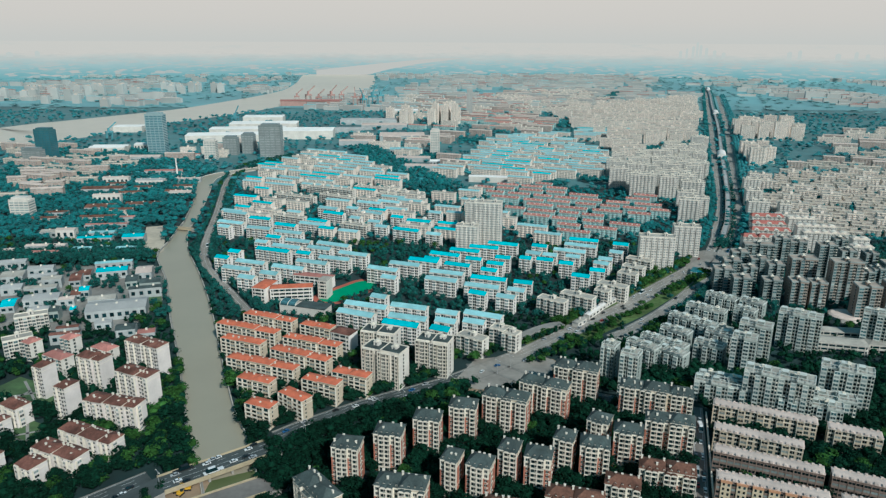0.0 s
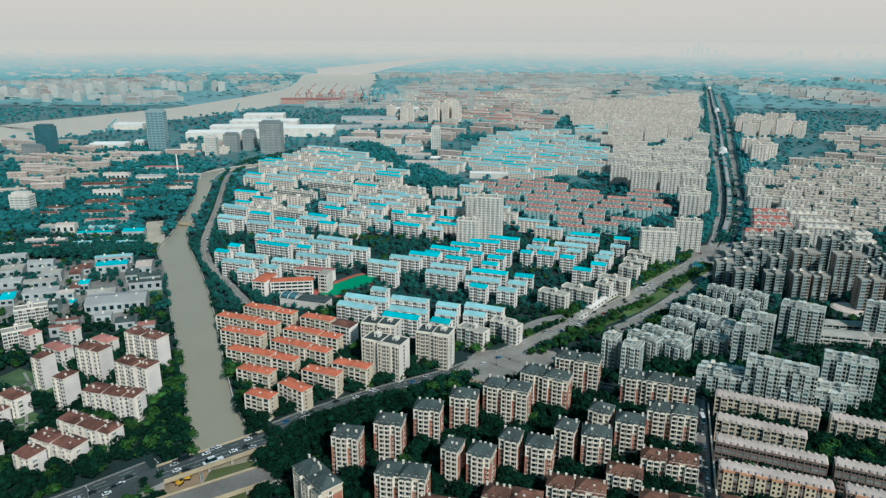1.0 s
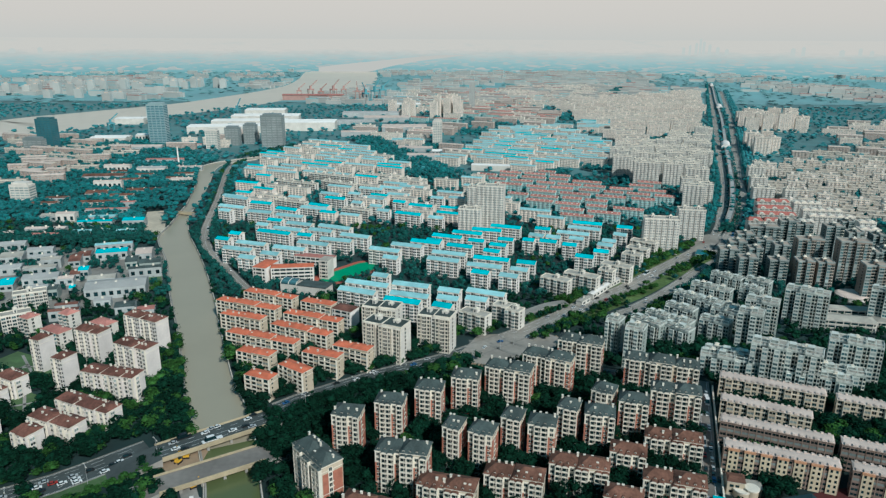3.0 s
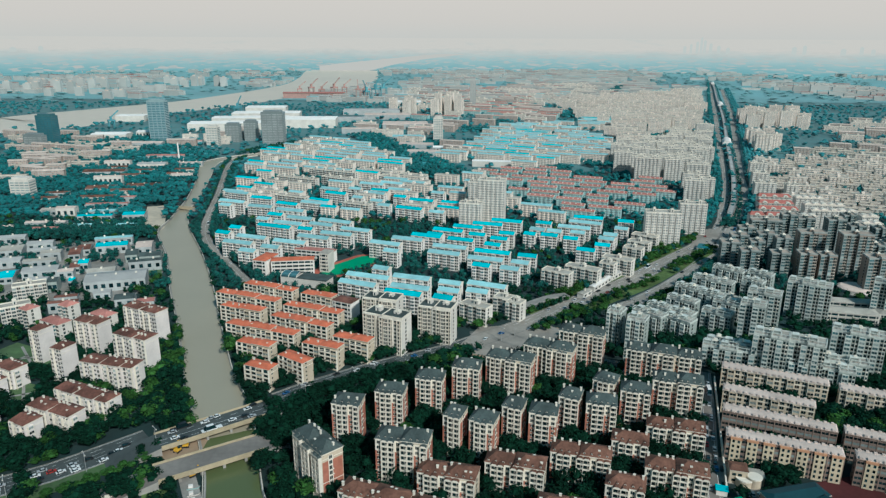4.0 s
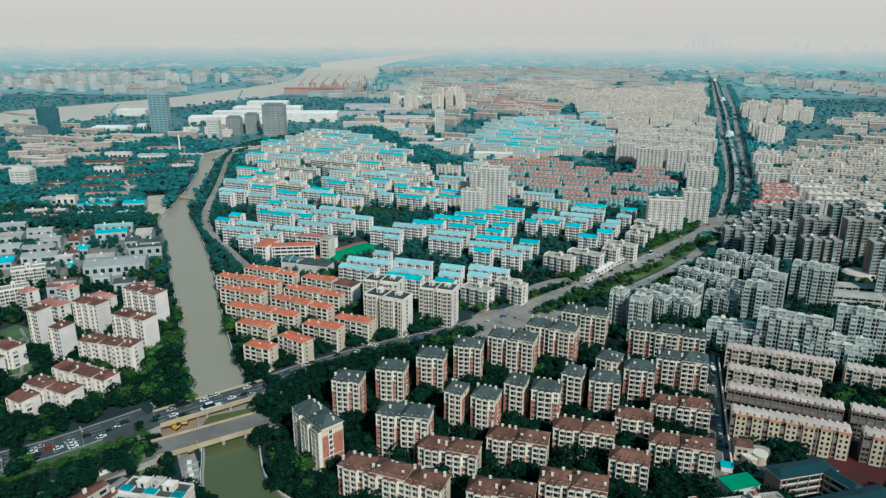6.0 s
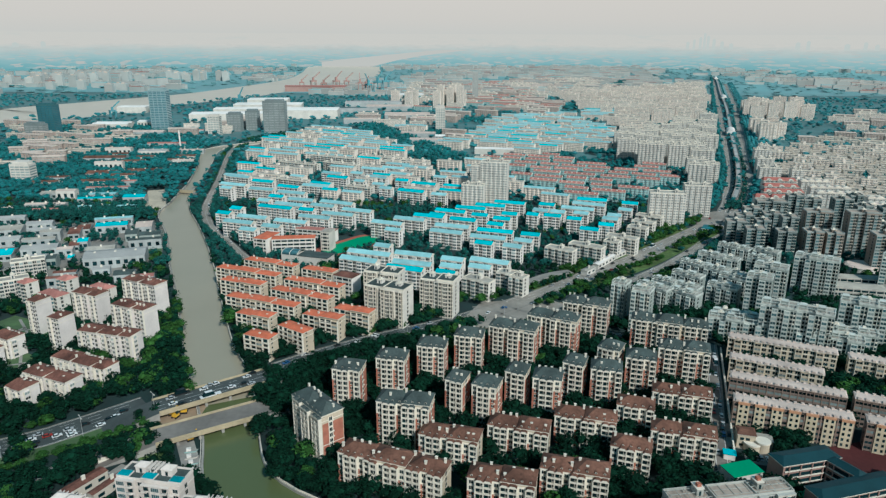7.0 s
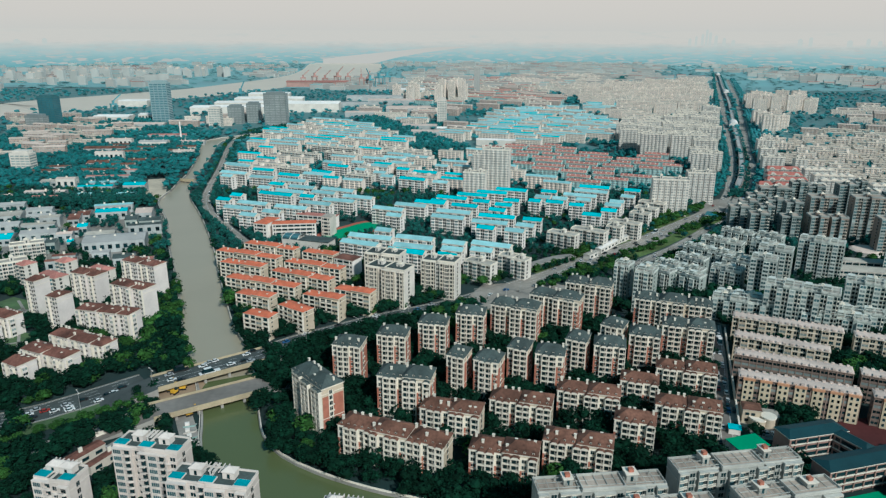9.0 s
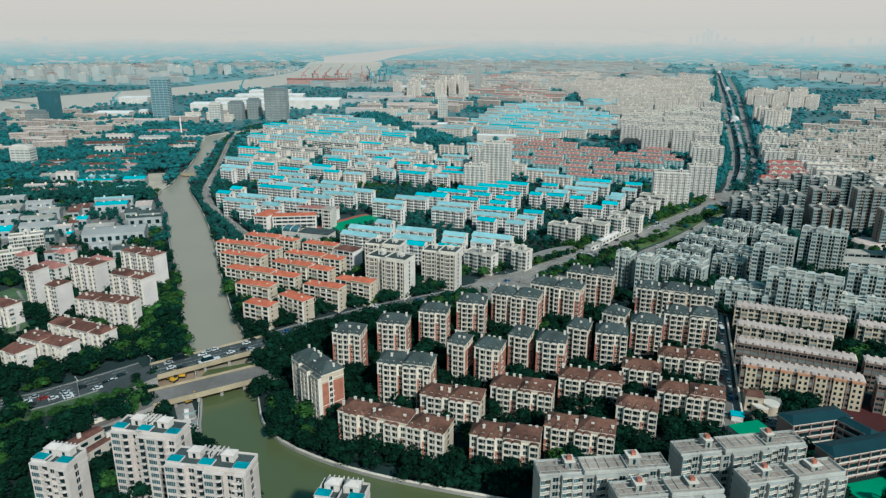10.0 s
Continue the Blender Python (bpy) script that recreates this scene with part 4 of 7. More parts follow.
    for cx in (-0.3, -0.1, 0.16, 0.36):
        for k in range(3, 10):
            part("rounded_balcony", PIECES["round"], t, at=(cx * l, -d / 2 - 0.1 + out(cx), 0.6 + k * S))


def front_slab(x, y, yaw, l, d=8.0, n=10):
    t = residence("apartment_tower", x, y, yaw, l, d, n, "slabgrey", "tanroof", ("closed", "window", "closed"), "grey-white ten-storey slab with roof huts and glazed balconies", "apartment tower", "grey-white slabs", roof_kind="flat", huts=max(2, int(l / 16)), detail=3, steps=max(2, round(l / 15)), stagger=1.4)
    h = 0.8 + n * S
    g = Build()
    for sy in (-0.32, 0.05, 0.36):
        g.box(-l / 2 + 0.4, sy * d - 0.1, 1.0, l / 2 - 0.4, sy * d + 0.1, 1.2, "slabtrim", True)
    k = int(l / 3.2)
    for i in range(k + 1):
        x0 = -l / 2 + 0.5 + i * (l - 1) / k
        g.box(x0 - 0.08, -d * 0.36, 1.2, x0 + 0.08, d * 0.4, 1.38, "slabtrim", True)
        if i % 2 == 0:
            g.box(x0 - 0.15, -d * 0.34, 0, x0 + 0.15, -d * 0.3, 1.0, "slabtrim")
            g.box(x0 - 0.15, d * 0.34, 0, x0 + 0.15, d * 0.38, 1.0, "slabtrim")
    part("roof_pergola", g, t, "white concrete roof pergola", at=(0, -0.7, h + 0.2))


def shed(x, y, yaw, l, d, h, roof="metalroof", wall="shedwall", label="low factory shed with a pale metal roof"):
    t = thing("factory_shed", x, y, yaw, label, "factory shed", "factory sheds")
    occupy(x, y, yaw, l + 3, d + 3)
    b = Build()
    b.box(-l / 2, -d / 2, 0, l / 2, d / 2, h, wall)
    k = max(2, int(l / 6))
    for i in range(k if l < 60 else 0):
        cx = -l / 2 + (i + 0.5) * l / k
        b.box(cx - 1.6, -d / 2 - 0.05, h * 0.35, cx + 1.6, -d / 2, h * 0.75, "glass")
    part("wall", b, t)
    r = Build()
    spans = max(1, round(d / (12 if l > 100 else 22)))
    for i in range(spans):
        r.roof(-l / 2 - 0.4, -d / 2 + i * d / spans, l / 2 + 0.4, -d / 2 + (i + 1) * d / spans, h, min(2.5, d / spans * 0.12), 0, roof, wall, 0.3)
    for i in range(max(1, int(l / 14)) if l < 50 else 0):
        cx = -l / 2 + (i + 0.5) * l / max(1, int(l / 14))
        r.box(cx - 0.8, -d * 0.1, h + 0.6, cx + 0.8, d * 0.02, h + 3.0, "trim")
    part("roof", r, t)
    return t


def high(name, x, y, yaw, l, d, h, wall, band, label, crown=True):
    """A far high-rise: shaft, bands of windows storey by storey, a plant room on top."""
    t = thing(name, x, y, yaw, label, "high-rise")
    occupy(x, y, yaw, l + 6, d + 6)
    b = Build()
    b.box(-l / 2, -d / 2, 0, l / 2, d / 2, h, wall)
    part("wall", b, t)
    r = Build()
    if crown:
        r.box(-l * 0.4, -d * 0.4, h, l * 0.4, d * 0.4, h + 3.5, wall)
    r.box(-l / 2 - 0.2, -d / 2 - 0.2, h, l / 2 + 0.2, -d / 2 + 0.3, h + 1.2, wall)
    part("roof", r, t)
    n = int(h / 3.4)
    w = Build()
    w.box(-l / 2 + 0.8, -d / 2 - 0.12, 0, l / 2 - 0.8, -d / 2, 1.7, band, True)
    w.box(l / 2, -d / 2 + 0.8, 0, l / 2 + 0.12, d / 2 - 0.8, 1.7, band, True)
    row = w.mesh("window_band")
    for k in range(n):
        part("window_band", row, t, at=(0, 0, 1.2 + k * 3.4))
    f = Build()
    for k in range(5):
        cx = -l / 2 + k * l / 4
        f.box(cx - 0.5, -d / 2 - 0.5, 0, cx + 0.5, -d / 2, h, wall)
    tagged(part("fin", f, t), kind="stuff")


def office_tower(x, y, yaw, l, d, h):
    high("office_tower", x, y, yaw, l, d, h, "paleteal", "glassblue", "tall pale blue glass office tower beside the works")


def dark_slab(x, y, yaw, l, d, h):
    high("office_tower", x, y, yaw, l, d, h, "darkglass", "glassblue", "dark teal high-rise tower rising over low blocks")


def far_office(x, y, yaw, l, d, h):
    high("apartment_tower", x, y, yaw, l, d, h, "hazebrown", "farglass", "brown-grey high-rise at the edge of the park")


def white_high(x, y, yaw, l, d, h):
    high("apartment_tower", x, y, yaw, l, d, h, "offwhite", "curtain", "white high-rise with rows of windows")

# ---- ground, water, roads ----
def plain(name, build, label, category, kind="structure"):
    return tagged(new(name, build.mesh(name)), label, category, "", kind)


g = Build()
g.face([(-6500, -600, 0), (6500, -600, 0), (6500, 5200, 0), (-6500, 5200, 0)], "ground")
plain("ground", g, "dark green and grey city ground under trees and blocks", "ground")


def spline(pts, step=6.0):
    """A smooth line through control points of any number of values."""
    p = [np.array(q, float) for q in pts]
    p = [2 * p[0] - p[1]] + p + [2 * p[-1] - p[-2]]
    line = []
    for i in range(1, len(p) - 2):
        n = max(2, int(np.linalg.norm((p[i + 1] - p[i])[:2]) / step))
        for k in range(n):
            t = k / n
            line.append(0.5 * (2 * p[i] + (p[i + 1] - p[i - 1]) * t + (2 * p[i - 1] - 5 * p[i] + 4 * p[i + 1] - p[i + 2]) * t * t + (3 * p[i] - p[i - 1] - 3 * p[i + 1] + p[i + 2]) * t ** 3))
    return line + [p[-2]]


def frames_of(line):
    out = []
    for i, q in enumerate(line):
        d = (line[min(i + 1, len(line) - 1)] - line[max(i - 1, 0)])[:2]
        d = d / np.linalg.norm(d)
        out.append((q[:2], d, np.array((d[1], -d[0]))))
    return out


def strip(build, line, lo, hi, z0, z1, mat, dashed=0):
    """A band along a line between two offsets to its right; with height where z1 > z0."""
    fr = frames_of(line)
    for i in range(len(fr) - 1):
        if dashed and i % dashed:
            continue
        (p, _, n), (q, _, m) = fr[i], fr[i + 1]
        a, b, c, d = p + n * lo, p + n * hi, q + m * hi, q + m * lo
        build.face([(*a, z1), (*b, z1), (*c, z1), (*d, z1)], mat)
        if z1 - z0 > 0.05:
            build.face([(*a, z0), (*a, z1), (*d, z1), (*d, z0)], mat)
            build.face([(*b, z1), (*b, z0), (*c, z0), (*c, z1)], mat)


def block_line(line, width, pad=1.0):
    for p, d, n in frames_of(line):
        occupy(p[0], p[1], math.degrees(math.atan2(d[1], d[0])), 9, width + pad)


def ribbon(name, pts, mat, z, label, category):
    line = spline(pts, 8)
    b = Build()
    fr = frames_of(line)
    for i in range(len(fr) - 1):
        (p, _, n), (q, _, m) = fr[i], fr[i + 1]
        w, v = line[i][2] / 2, line[i + 1][2] / 2
        b.face([(*(p - n * w), z), (*(p + n * w), z), (*(q + m * v), z), (*(q - m * v), z)], mat)
    for i in range(len(fr)):
        occupy(fr[i][0][0], fr[i][0][1], math.degrees(math.atan2(fr[i][1][1], fr[i][1][0])), 14, line[i][2] + 1)
    plain(name, b, label, category)
    return line


CANAL = [(30, 200, 46), (-12, 213, 42), (-40, 224, 38), (-65, 239, 32), (-83, 254, 28), (-96, 272, 26), (-106, 300, 25), (-119, 334, 28), (-133, 364, 30), (-150, 397, 29), (-166, 435, 28), (-189, 489, 29), (-222, 565, 33), (-262, 656, 31), (-304, 739, 32), (-318, 790, 20), (-330, 839, 13), (-342, 906, 14), (-376, 1045, 18), (-405, 1150, 26), (-400, 1210, 26), (-330, 1290, 20)]
canal = ribbon("water_canal", CANAL[7:], "canal", 0.06, "still grey-brown canal water", "canal")
basin = ribbon("water_basin", CANAL[:9], "canalgreen", 0.03, "still green canal water below the bridges", "canal")
RIVER = [(-2900, 1180, 420), (-1900, 1400, 420), (-1150, 1680, 400), (-1010, 1900, 330), (-900, 2120, 300), (-790, 2340, 290), (-715, 2650, 290), (-620, 3000, 350), (-575, 3400, 400), (-620, 4000, 440), (-700, 4600, 470), (-760, 5200, 500)]
ribbon("water_river", RIVER, "river", 0.05, "wide pale silty river water", "river")
# bank walls with a pale coping, both sides
for side, label in ((1, "pale concrete canal wall with a railing"), (-1, "low concrete canal wall under trees")):
    b = Build()
    whole = spline(CANAL, 8)
    bank = [np.array((*(p + n * side * (q[2] / 2 + 0.5)), 0)) for q, (p, _, n) in zip(whole, frames_of(whole))]
    strip(b, bank, -0.5, 0.5, 0, 1.3, "concrete")
    strip(b, bank, -0.6 + side * 0.5, -0.3 + side * 0.5, 1.3, 2.1, "trim")
    plain("wall_canal", b, label, "canal wall")

roads = {}


def road(name, pts, width, label="grey asphalt avenue with white lane lines", lanes=2, z=0.12, pave=2.5, top="asphalt"):
    line = spline(pts, 6)
    b = Build()
    strip(b, line, -width / 2, width / 2, 0, z, top)
    if pave:
        for s in (-1, 1):
            strip(b, line, s * (width / 2 + pave / 2) - pave / 2, s * (width / 2 + pave / 2) + pave / 2, 0, z + 0.13, "paving")
    plain("road_" + name, b, label, "road")
    m = Build()
    for k in range(1, lanes):
        strip(m, line, -width / 2 + k * width / lanes - 0.08, -width / 2 + k * width / lanes + 0.08, z, z + 0.008, "mark", 0 if 2 * k == lanes else 2)
    for s in (-1, 1):
        strip(m, line, s * (width / 2 - 0.5) - 0.1, s * (width / 2 - 0.5) + 0.1, z, z + 0.008, "mark")
    plain("trim_lane_lines", m, "white painted lane lines on asphalt", "lane lines")
    block_line(line, width + 2 * pave)
    roads[name] = line
    return line


AVENUE = [(-330, 219), (-212, 289), (-191, 303.5), (-177, 316), (-161, 331)]
road("avenue_west", AVENUE, 17, lanes=5, pave=0.6)
road("avenue_middle", [(-100, 372), (-82, 388), (-43, 416), (0, 441), (32, 466)], 17, lanes=5, pave=1.0)
road("avenue_east", [(32, 466), (73, 501), (117, 546), (160, 584), (206, 635), (269, 704), (300, 748)], 16, "wide dusty grey-brown avenue with faint lane lines", lanes=4, pave=1.2, top="roadtan")
road("avenue_north", [(300, 748), (330, 808), (353, 864), (373, 908), (410, 998), (460, 1134), (514, 1292), (588, 1498), (711, 1842), (1015, 2697), (1380, 3715)], 8.5, "dusty grey-brown avenue beside the viaduct", lanes=2, pave=1.2, top="roadtan")
road("frontage", [(138, 522), (156, 537), (205, 588), (263, 664), (323, 762), (374, 864), (422, 963), (448, 1036), (484, 1135), (552, 1311), (655, 1583), (835, 2060), (1215, 3126)], 11, "dusty grey-brown side avenue", lanes=3, pave=1.2, top="roadtan")
road("canal_side", [(-165, 560), (-184, 587), (-218, 640), (-249, 691), (-274, 751), (-292, 822), (-318, 937), (-374, 1179), (-365, 1320), (-311, 1414)], 9, "narrow dusty road along the canal", 2, pave=1.0, top="roadtan")
road("side_lane", [(168, 412), (151, 358), (137, 316), (117, 250)], 6, "narrow asphalt lane between the blocks", 1, pave=1.0, top="deckgrey")
road("south_carriageway", [(-330, 190), (-194, 262), (-165, 279), (-152, 288)], 7, lanes=2, pave=0.8)
road("cross_street", [(36, 470), (64, 447), (110, 420), (165, 412)], 12, lanes=2)
# the wide crossings
b = Build()
b.face([(258, 700, 0.14), (296, 712, 0.14), (328, 734, 0.14), (324, 752, 0.14), (302, 768, 0.14), (276, 752, 0.14)], "roadtan")
plain("road_junction", b, "wide dusty asphalt junction under the viaduct's end", "junction")
occupy(303, 742, 40, 60, 42)
b = Build()
b.face([(4, 440, 0.14), (26, 434, 0.14), (66, 448, 0.14), (86, 470, 0.14), (84, 480, 0.14), (70, 492, 0.14), (54, 487, 0.14), (24, 482, 0.14), (16, 464, 0.14)], "roadtan")
plain("road_crossing", b, "wide dusty grey crossing of two avenues", "crossing")
occupy(46, 464, 12, 66, 34)
z_ = Build()
for (x0, y0), (x1, y1), n in (((20, 448), (19, 474), 10), ((72, 490), (82, 478), 7)):
    for i in range(n):
        u = (i + 0.5) / n
        px, py = x0 + (x1 - x0) * u, y0 + (y1 - y0) * u
        e = math.atan2(y1 - y0, x1 - x0)
        c, s2 = math.cos(e), math.sin(e)
        z_.face([(px + a * c - k * s2, py + a * s2 + k * c, 0.15) for a, k in ((-0.5, -2), (0.5, -2), (0.5, 2), (-0.5, 2))], "concrete")
plain("trim_crossing_stripes", z_, "white painted zebra stripes at the crossing", "zebra crossing")
# grass along the roads
def verge(name, line, lo, hi, start, end, mat, label, clear=True):
    b = Build()
    cut = line[start:end]
    strip(b, cut, lo, hi, 0, 0.16, mat)
    plain(name, b, label, "grass")
    if clear:
        for p, d, n in frames_of(cut):
            q = p + n * (lo + hi) / 2
            if noise.noise((q[0] * 0.035, q[1] * 0.035, 2.2)) < (0.3 if lo < 12 else 2):
                occupy(q[0], q[1], math.degrees(math.atan2(d[1], d[0])), 8, hi - lo)
verge("ground_verge", roads["avenue_west"], 9.3, 18.6, 0, 31, "grass", "mown green verge beside the avenue")
for p, d, n in frames_of(roads["avenue_west"])[:32]:
    q = p + n * 22
    occupy(q[0], q[1], math.degrees(math.atan2(d[1], d[0])), 8, 27)
verge("ground_median", roads["avenue_east"], 9.6, 22, 14, 52, "meadow", "yellow-green grass median of the avenue")
verge("ground_verge", roads["avenue_east"], -20, -9.6, 8, 50, "meadow", "yellow-green grass edge beside the avenue", False)
b = Build()
b.box(-505, 530, 0, -262, 700, 0.05, "paving")
plain("pavement_works", b, "grey concrete yards between factory sheds", "yard")
# sheet over the far ground in the haze-tinted colour
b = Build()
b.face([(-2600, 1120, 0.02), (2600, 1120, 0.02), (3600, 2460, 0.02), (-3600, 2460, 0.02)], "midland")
plain("ground_middle", b, "ground between far districts, tinted teal for haze", "ground")

# ---- the blocks, group by group ----

# grey-roofed point towers
grey_tower(-52.2, 332.9, -9, 14.9)
grey_tower(-30.3, 345.8, -9, 15.7)
grey_tower(-9.0, 361.2, -10, 15.5)
grey_tower(12.3, 375.3, -11, 16.1)

# grey-roofed towers
grey_tower(39.2, 386.1, -20, 28.0)
grey_tower(65.4, 402.0, -24, 31.0)
grey_tower(90.2, 425.4, -21, 29.0)
grey_tower(4.8, 321.6, -20, 9.3)
grey_tower(19.6, 316.5, -20, 12.6)
grey_tower(36.3, 330.8, -20, 10.5)
grey_tower(51.1, 324.4, -15, 14.2)
grey_tower(68.0, 341.3, -22, 10.9)
grey_tower(83.2, 334.8, -13, 15.7)
grey_tower(91.2, 359.4, -28, 12.2)
grey_tower(104.9, 348.1, -16, 15.7)
grey_tower(131.6, 358.9, -17, 26.9)
grey_tower(134.6, 395.5, -19, 44.0)
grey_tower(-20.2, 298.8, -11, 25.8)

# grey tower by the canal bend
grey_tower(-61.2, 294.4, -48, 28.2, 11.5)

# brown-roofed blocks
brown_block(-23.2, 263.4, -20, 48.6)
brown_block(1.4, 282.9, -15, 27.6)
brown_block(22.8, 251.6, -13, 27.8)
brown_block(33.6, 291.2, -15, 28.3)
brown_block(53.9, 258.0, -15, 28.1)
brown_block(66.3, 300.1, -15, 28.6)
brown_block(93.3, 311.7, -17, 17.7)
brown_block(120.0, 323.9, -16, 28.7)
brown_block(109.0, 287.4, -17, 28.3)
brown_block(82.1, 275.8, -18, 17.2)

# pale slabs
pink_slab(197.6, 381.8, -23, 58.3)
pink_slab(182.3, 355.3, -25, 47.3)
pink_slab(241.3, 360.7, -24, 27.8)

# pinkish slabs
shaded_slab(177.1, 331.6, -23, 54.7)
shaded_slab(217.5, 315.2, -24, 25.0)

# slabs with orange bays
orange_slab(168.9, 308.5, -20, 53.0)
orange_slab(208.7, 294.1, -24, 20.5)

# grey terrace slabs
glass_block(190.0, 417.8, -24, 42.3)
glass_block(232.3, 394.1, -25, 36.4)

# white towers with turquoise roof panels
front_tower(-110.4, 229.9, -10, 26.6)
front_tower(-81.0, 209.8, -9, 29.5)
front_tower(-134.2, 211.0, -11, 14.9)
front_tower(-33.8, 193.4, -10, 15.6)

# grey-white slabs
front_slab(51.4, 209.3, 7, 44.7)
front_slab(102.9, 223.1, 10, 47.4)
front_slab(69.4, 197.6, 8, 34.4)
front_slab(113.0, 206.6, 12, 34.9)

# white blocks by the canal
white_block(-269.7, 391.4, -26, 17.7)
white_block(-206.6, 359.2, -23, 40.1)
white_block(-214.6, 341.8, -22, 33.5)
white_block(-223.5, 329.2, -25, 13.5)
white_block(-268.5, 371.6, -26, 6.2)
white_block(-250.8, 335.1, -21, 8.0)

# white towers by the canal
white_tower(-268.7, 423.9, -23, 7.5)
white_tower(-239.1, 396.5, -23, 8.6)
white_tower(-241.5, 437.4, -22, 20.4)
white_tower(-201.9, 414.8, -23, 26.8)
white_tower(-213.8, 460.2, -26, 33.3)

# lower white block by the canal
white_tower(-205.0, 386.9, -14, 36.4, 11, 6)

# coral-roofed houses
pink_house(-310.2, 478.7, -28, 9.1)
pink_house(-277.5, 455.1, -28, 19.9)
pink_house(-285.1, 486.5, -26, 10.3)
pink_house(-250.4, 468.8, -27, 17.3)

# orange-roofed blocks
orange_block(-142.7, 529.1, -23, 47.1)
orange_block(-100.0, 510.8, -24, 28.5)
orange_block(-155.1, 507.8, -22, 55.3)
orange_block(-99.4, 483.0, -22, 47.0)
orange_block(-151.5, 483.2, -22, 36.4)
orange_block(-103.6, 460.5, -25, 48.4)
orange_block(-127.9, 446.6, -21, 55.4)
orange_block(-125.3, 421.5, -22, 26.2)
orange_block(-62.4, 430.3, -23, 27.1)
orange_block(-81.0, 419.9, -23, 27.0)
orange_block(-95.2, 400.3, -35, 21.6)
orange_block(-114.1, 389.1, -23, 18.2)

# beige towers at the crossing
tan_tower(-40.6, 446.2, -25, 30.7)
tan_tower(-46.6, 477.5, -17, 27.0)
tan_tower(-6.2, 461.9, -19, 24.9)

# bright blue roofs
blue_block(-11.9, 683.6, -24, 16.4)
blue_block(1.4, 699.5, -22, 32.2)
blue_block(22.8, 713.3, -19, 31.9)
blue_block(44.1, 725.4, -16, 31.6)
blue_block(66.1, 738.9, -19, 32.9)
blue_block(14.0, 664.6, -21, 26.1)
blue_block(31.3, 683.7, -20, 16.2)
blue_block(52.6, 669.0, -20, 16.5)
blue_block(45.1, 648.0, -24, 15.7)
blue_block(61.9, 688.8, -17, 15.2)
blue_block(85.6, 687.4, -24, 11.5)
blue_block(105.0, 682.6, -20, 16.5)
blue_block(124.9, 670.8, -20, 13.6)
blue_block(132.6, 632.3, -23, 16.8)
blue_block(152.0, 648.9, -20, 14.0)
blue_block(42.9, 623.5, -18, 33.4)
blue_block(74.6, 612.6, -17, 16.6)
blue_block(31.1, 584.2, -24, 15.3)
blue_block(159.2, 755.6, -18, 31.6)
blue_block(197.4, 739.6, -20, 16.2)
blue_block(105.8, 731.5, -20, 16.1)

# faded blue roofs
pale_block(-2.3, 619.8, -21, 30.9)
pale_block(3.0, 639.8, -19, 33.1)
pale_block(35.4, 602.4, -19, 32.2)
pale_block(66.3, 592.6, -23, 15.5)
pale_block(55.4, 575.4, -23, 16.1)
pale_block(96.1, 705.4, -28, 15.7)
pale_block(112.7, 699.2, -23, 14.7)
pale_block(135.9, 714.2, -21, 33.7)
pale_block(151.6, 734.5, -23, 34.5)
pale_block(136.1, 693.6, -24, 14.5)
pale_block(185.4, 710.0, -27, 13.3)
pale_block(168.3, 686.1, -23, 13.4)
pale_block(161.2, 671.4, -28, 15.0)

# flat roofs along the avenue
tan_block(96.1, 571.3, -35, 25.7)
tan_block(120.5, 581.9, -35, 30.6)
tan_block(158.1, 609.4, -35, 28.0)
tan_block(145.9, 595.3, -35, 13.5)
tan_block(204.5, 687.5, -36, 26.2)
tan_block(192.0, 663.8, -36, 21.5)
tan_block(181.0, 643.0, -35, 18.4)

# bright blue roofs, west
blue_block(-232.5, 846.5, -19, 29.4)
blue_block(-193.4, 815.3, -23, 28.9)
blue_block(-143.9, 875.5, -23, 29.1)
blue_block(-194.9, 762.3, -21, 18.2)
blue_block(-183.6, 711.5, -21, 39.7)
blue_block(-148.5, 701.3, -19, 15.9)
blue_block(-223.2, 706.0, -21, 13.2)
blue_block(-229.9, 685.4, -21, 15.6)
blue_block(-44.6, 795.6, -23, 32.5)
blue_block(-31.5, 837.5, -21, 30.7)
blue_block(-59.4, 857.6, -21, 16.2)
blue_block(-20.5, 678.4, -21, 31.3)

# faded blue roofs, west
pale_block(-272.0, 876.1, -24, 35.8)
pale_block(-263.7, 826.8, -22, 36.8)
pale_block(-222.2, 800.5, -17, 30.6)
pale_block(-182.6, 782.5, -19, 35.0)
pale_block(-265.5, 807.1, -21, 15.1)
pale_block(-155.6, 903.5, -24, 28.5)
pale_block(-122.9, 904.3, -21, 17.0)
pale_block(-161.8, 821.3, -20, 35.4)
pale_block(-163.8, 746.5, -19, 30.3)
pale_block(-203.9, 742.9, -20, 14.3)
pale_block(-172.1, 724.6, -21, 34.3)
pale_block(-122.3, 733.8, -23, 39.4)
pale_block(-135.2, 719.5, -22, 27.9)
pale_block(-113.1, 683.4, -18, 34.2)
pale_block(-95.7, 699.3, -21, 32.5)
pale_block(-134.3, 670.7, -20, 34.1)
pale_block(-154.7, 653.5, -19, 34.4)
pale_block(-196.6, 669.7, -19, 32.6)
pale_block(-204.6, 650.2, -19, 31.5)
pale_block(-169.1, 635.6, -19, 18.4)
pale_block(-187.6, 623.5, -20, 16.6)
pale_block(-60.1, 650.4, -22, 31.5)
pale_block(-39.2, 666.1, -20, 32.0)
pale_block(-52.1, 625.3, -22, 14.7)
pale_block(-75.6, 810.7, -21, 15.0)
pale_block(-104.2, 936.5, -21, 34.9)
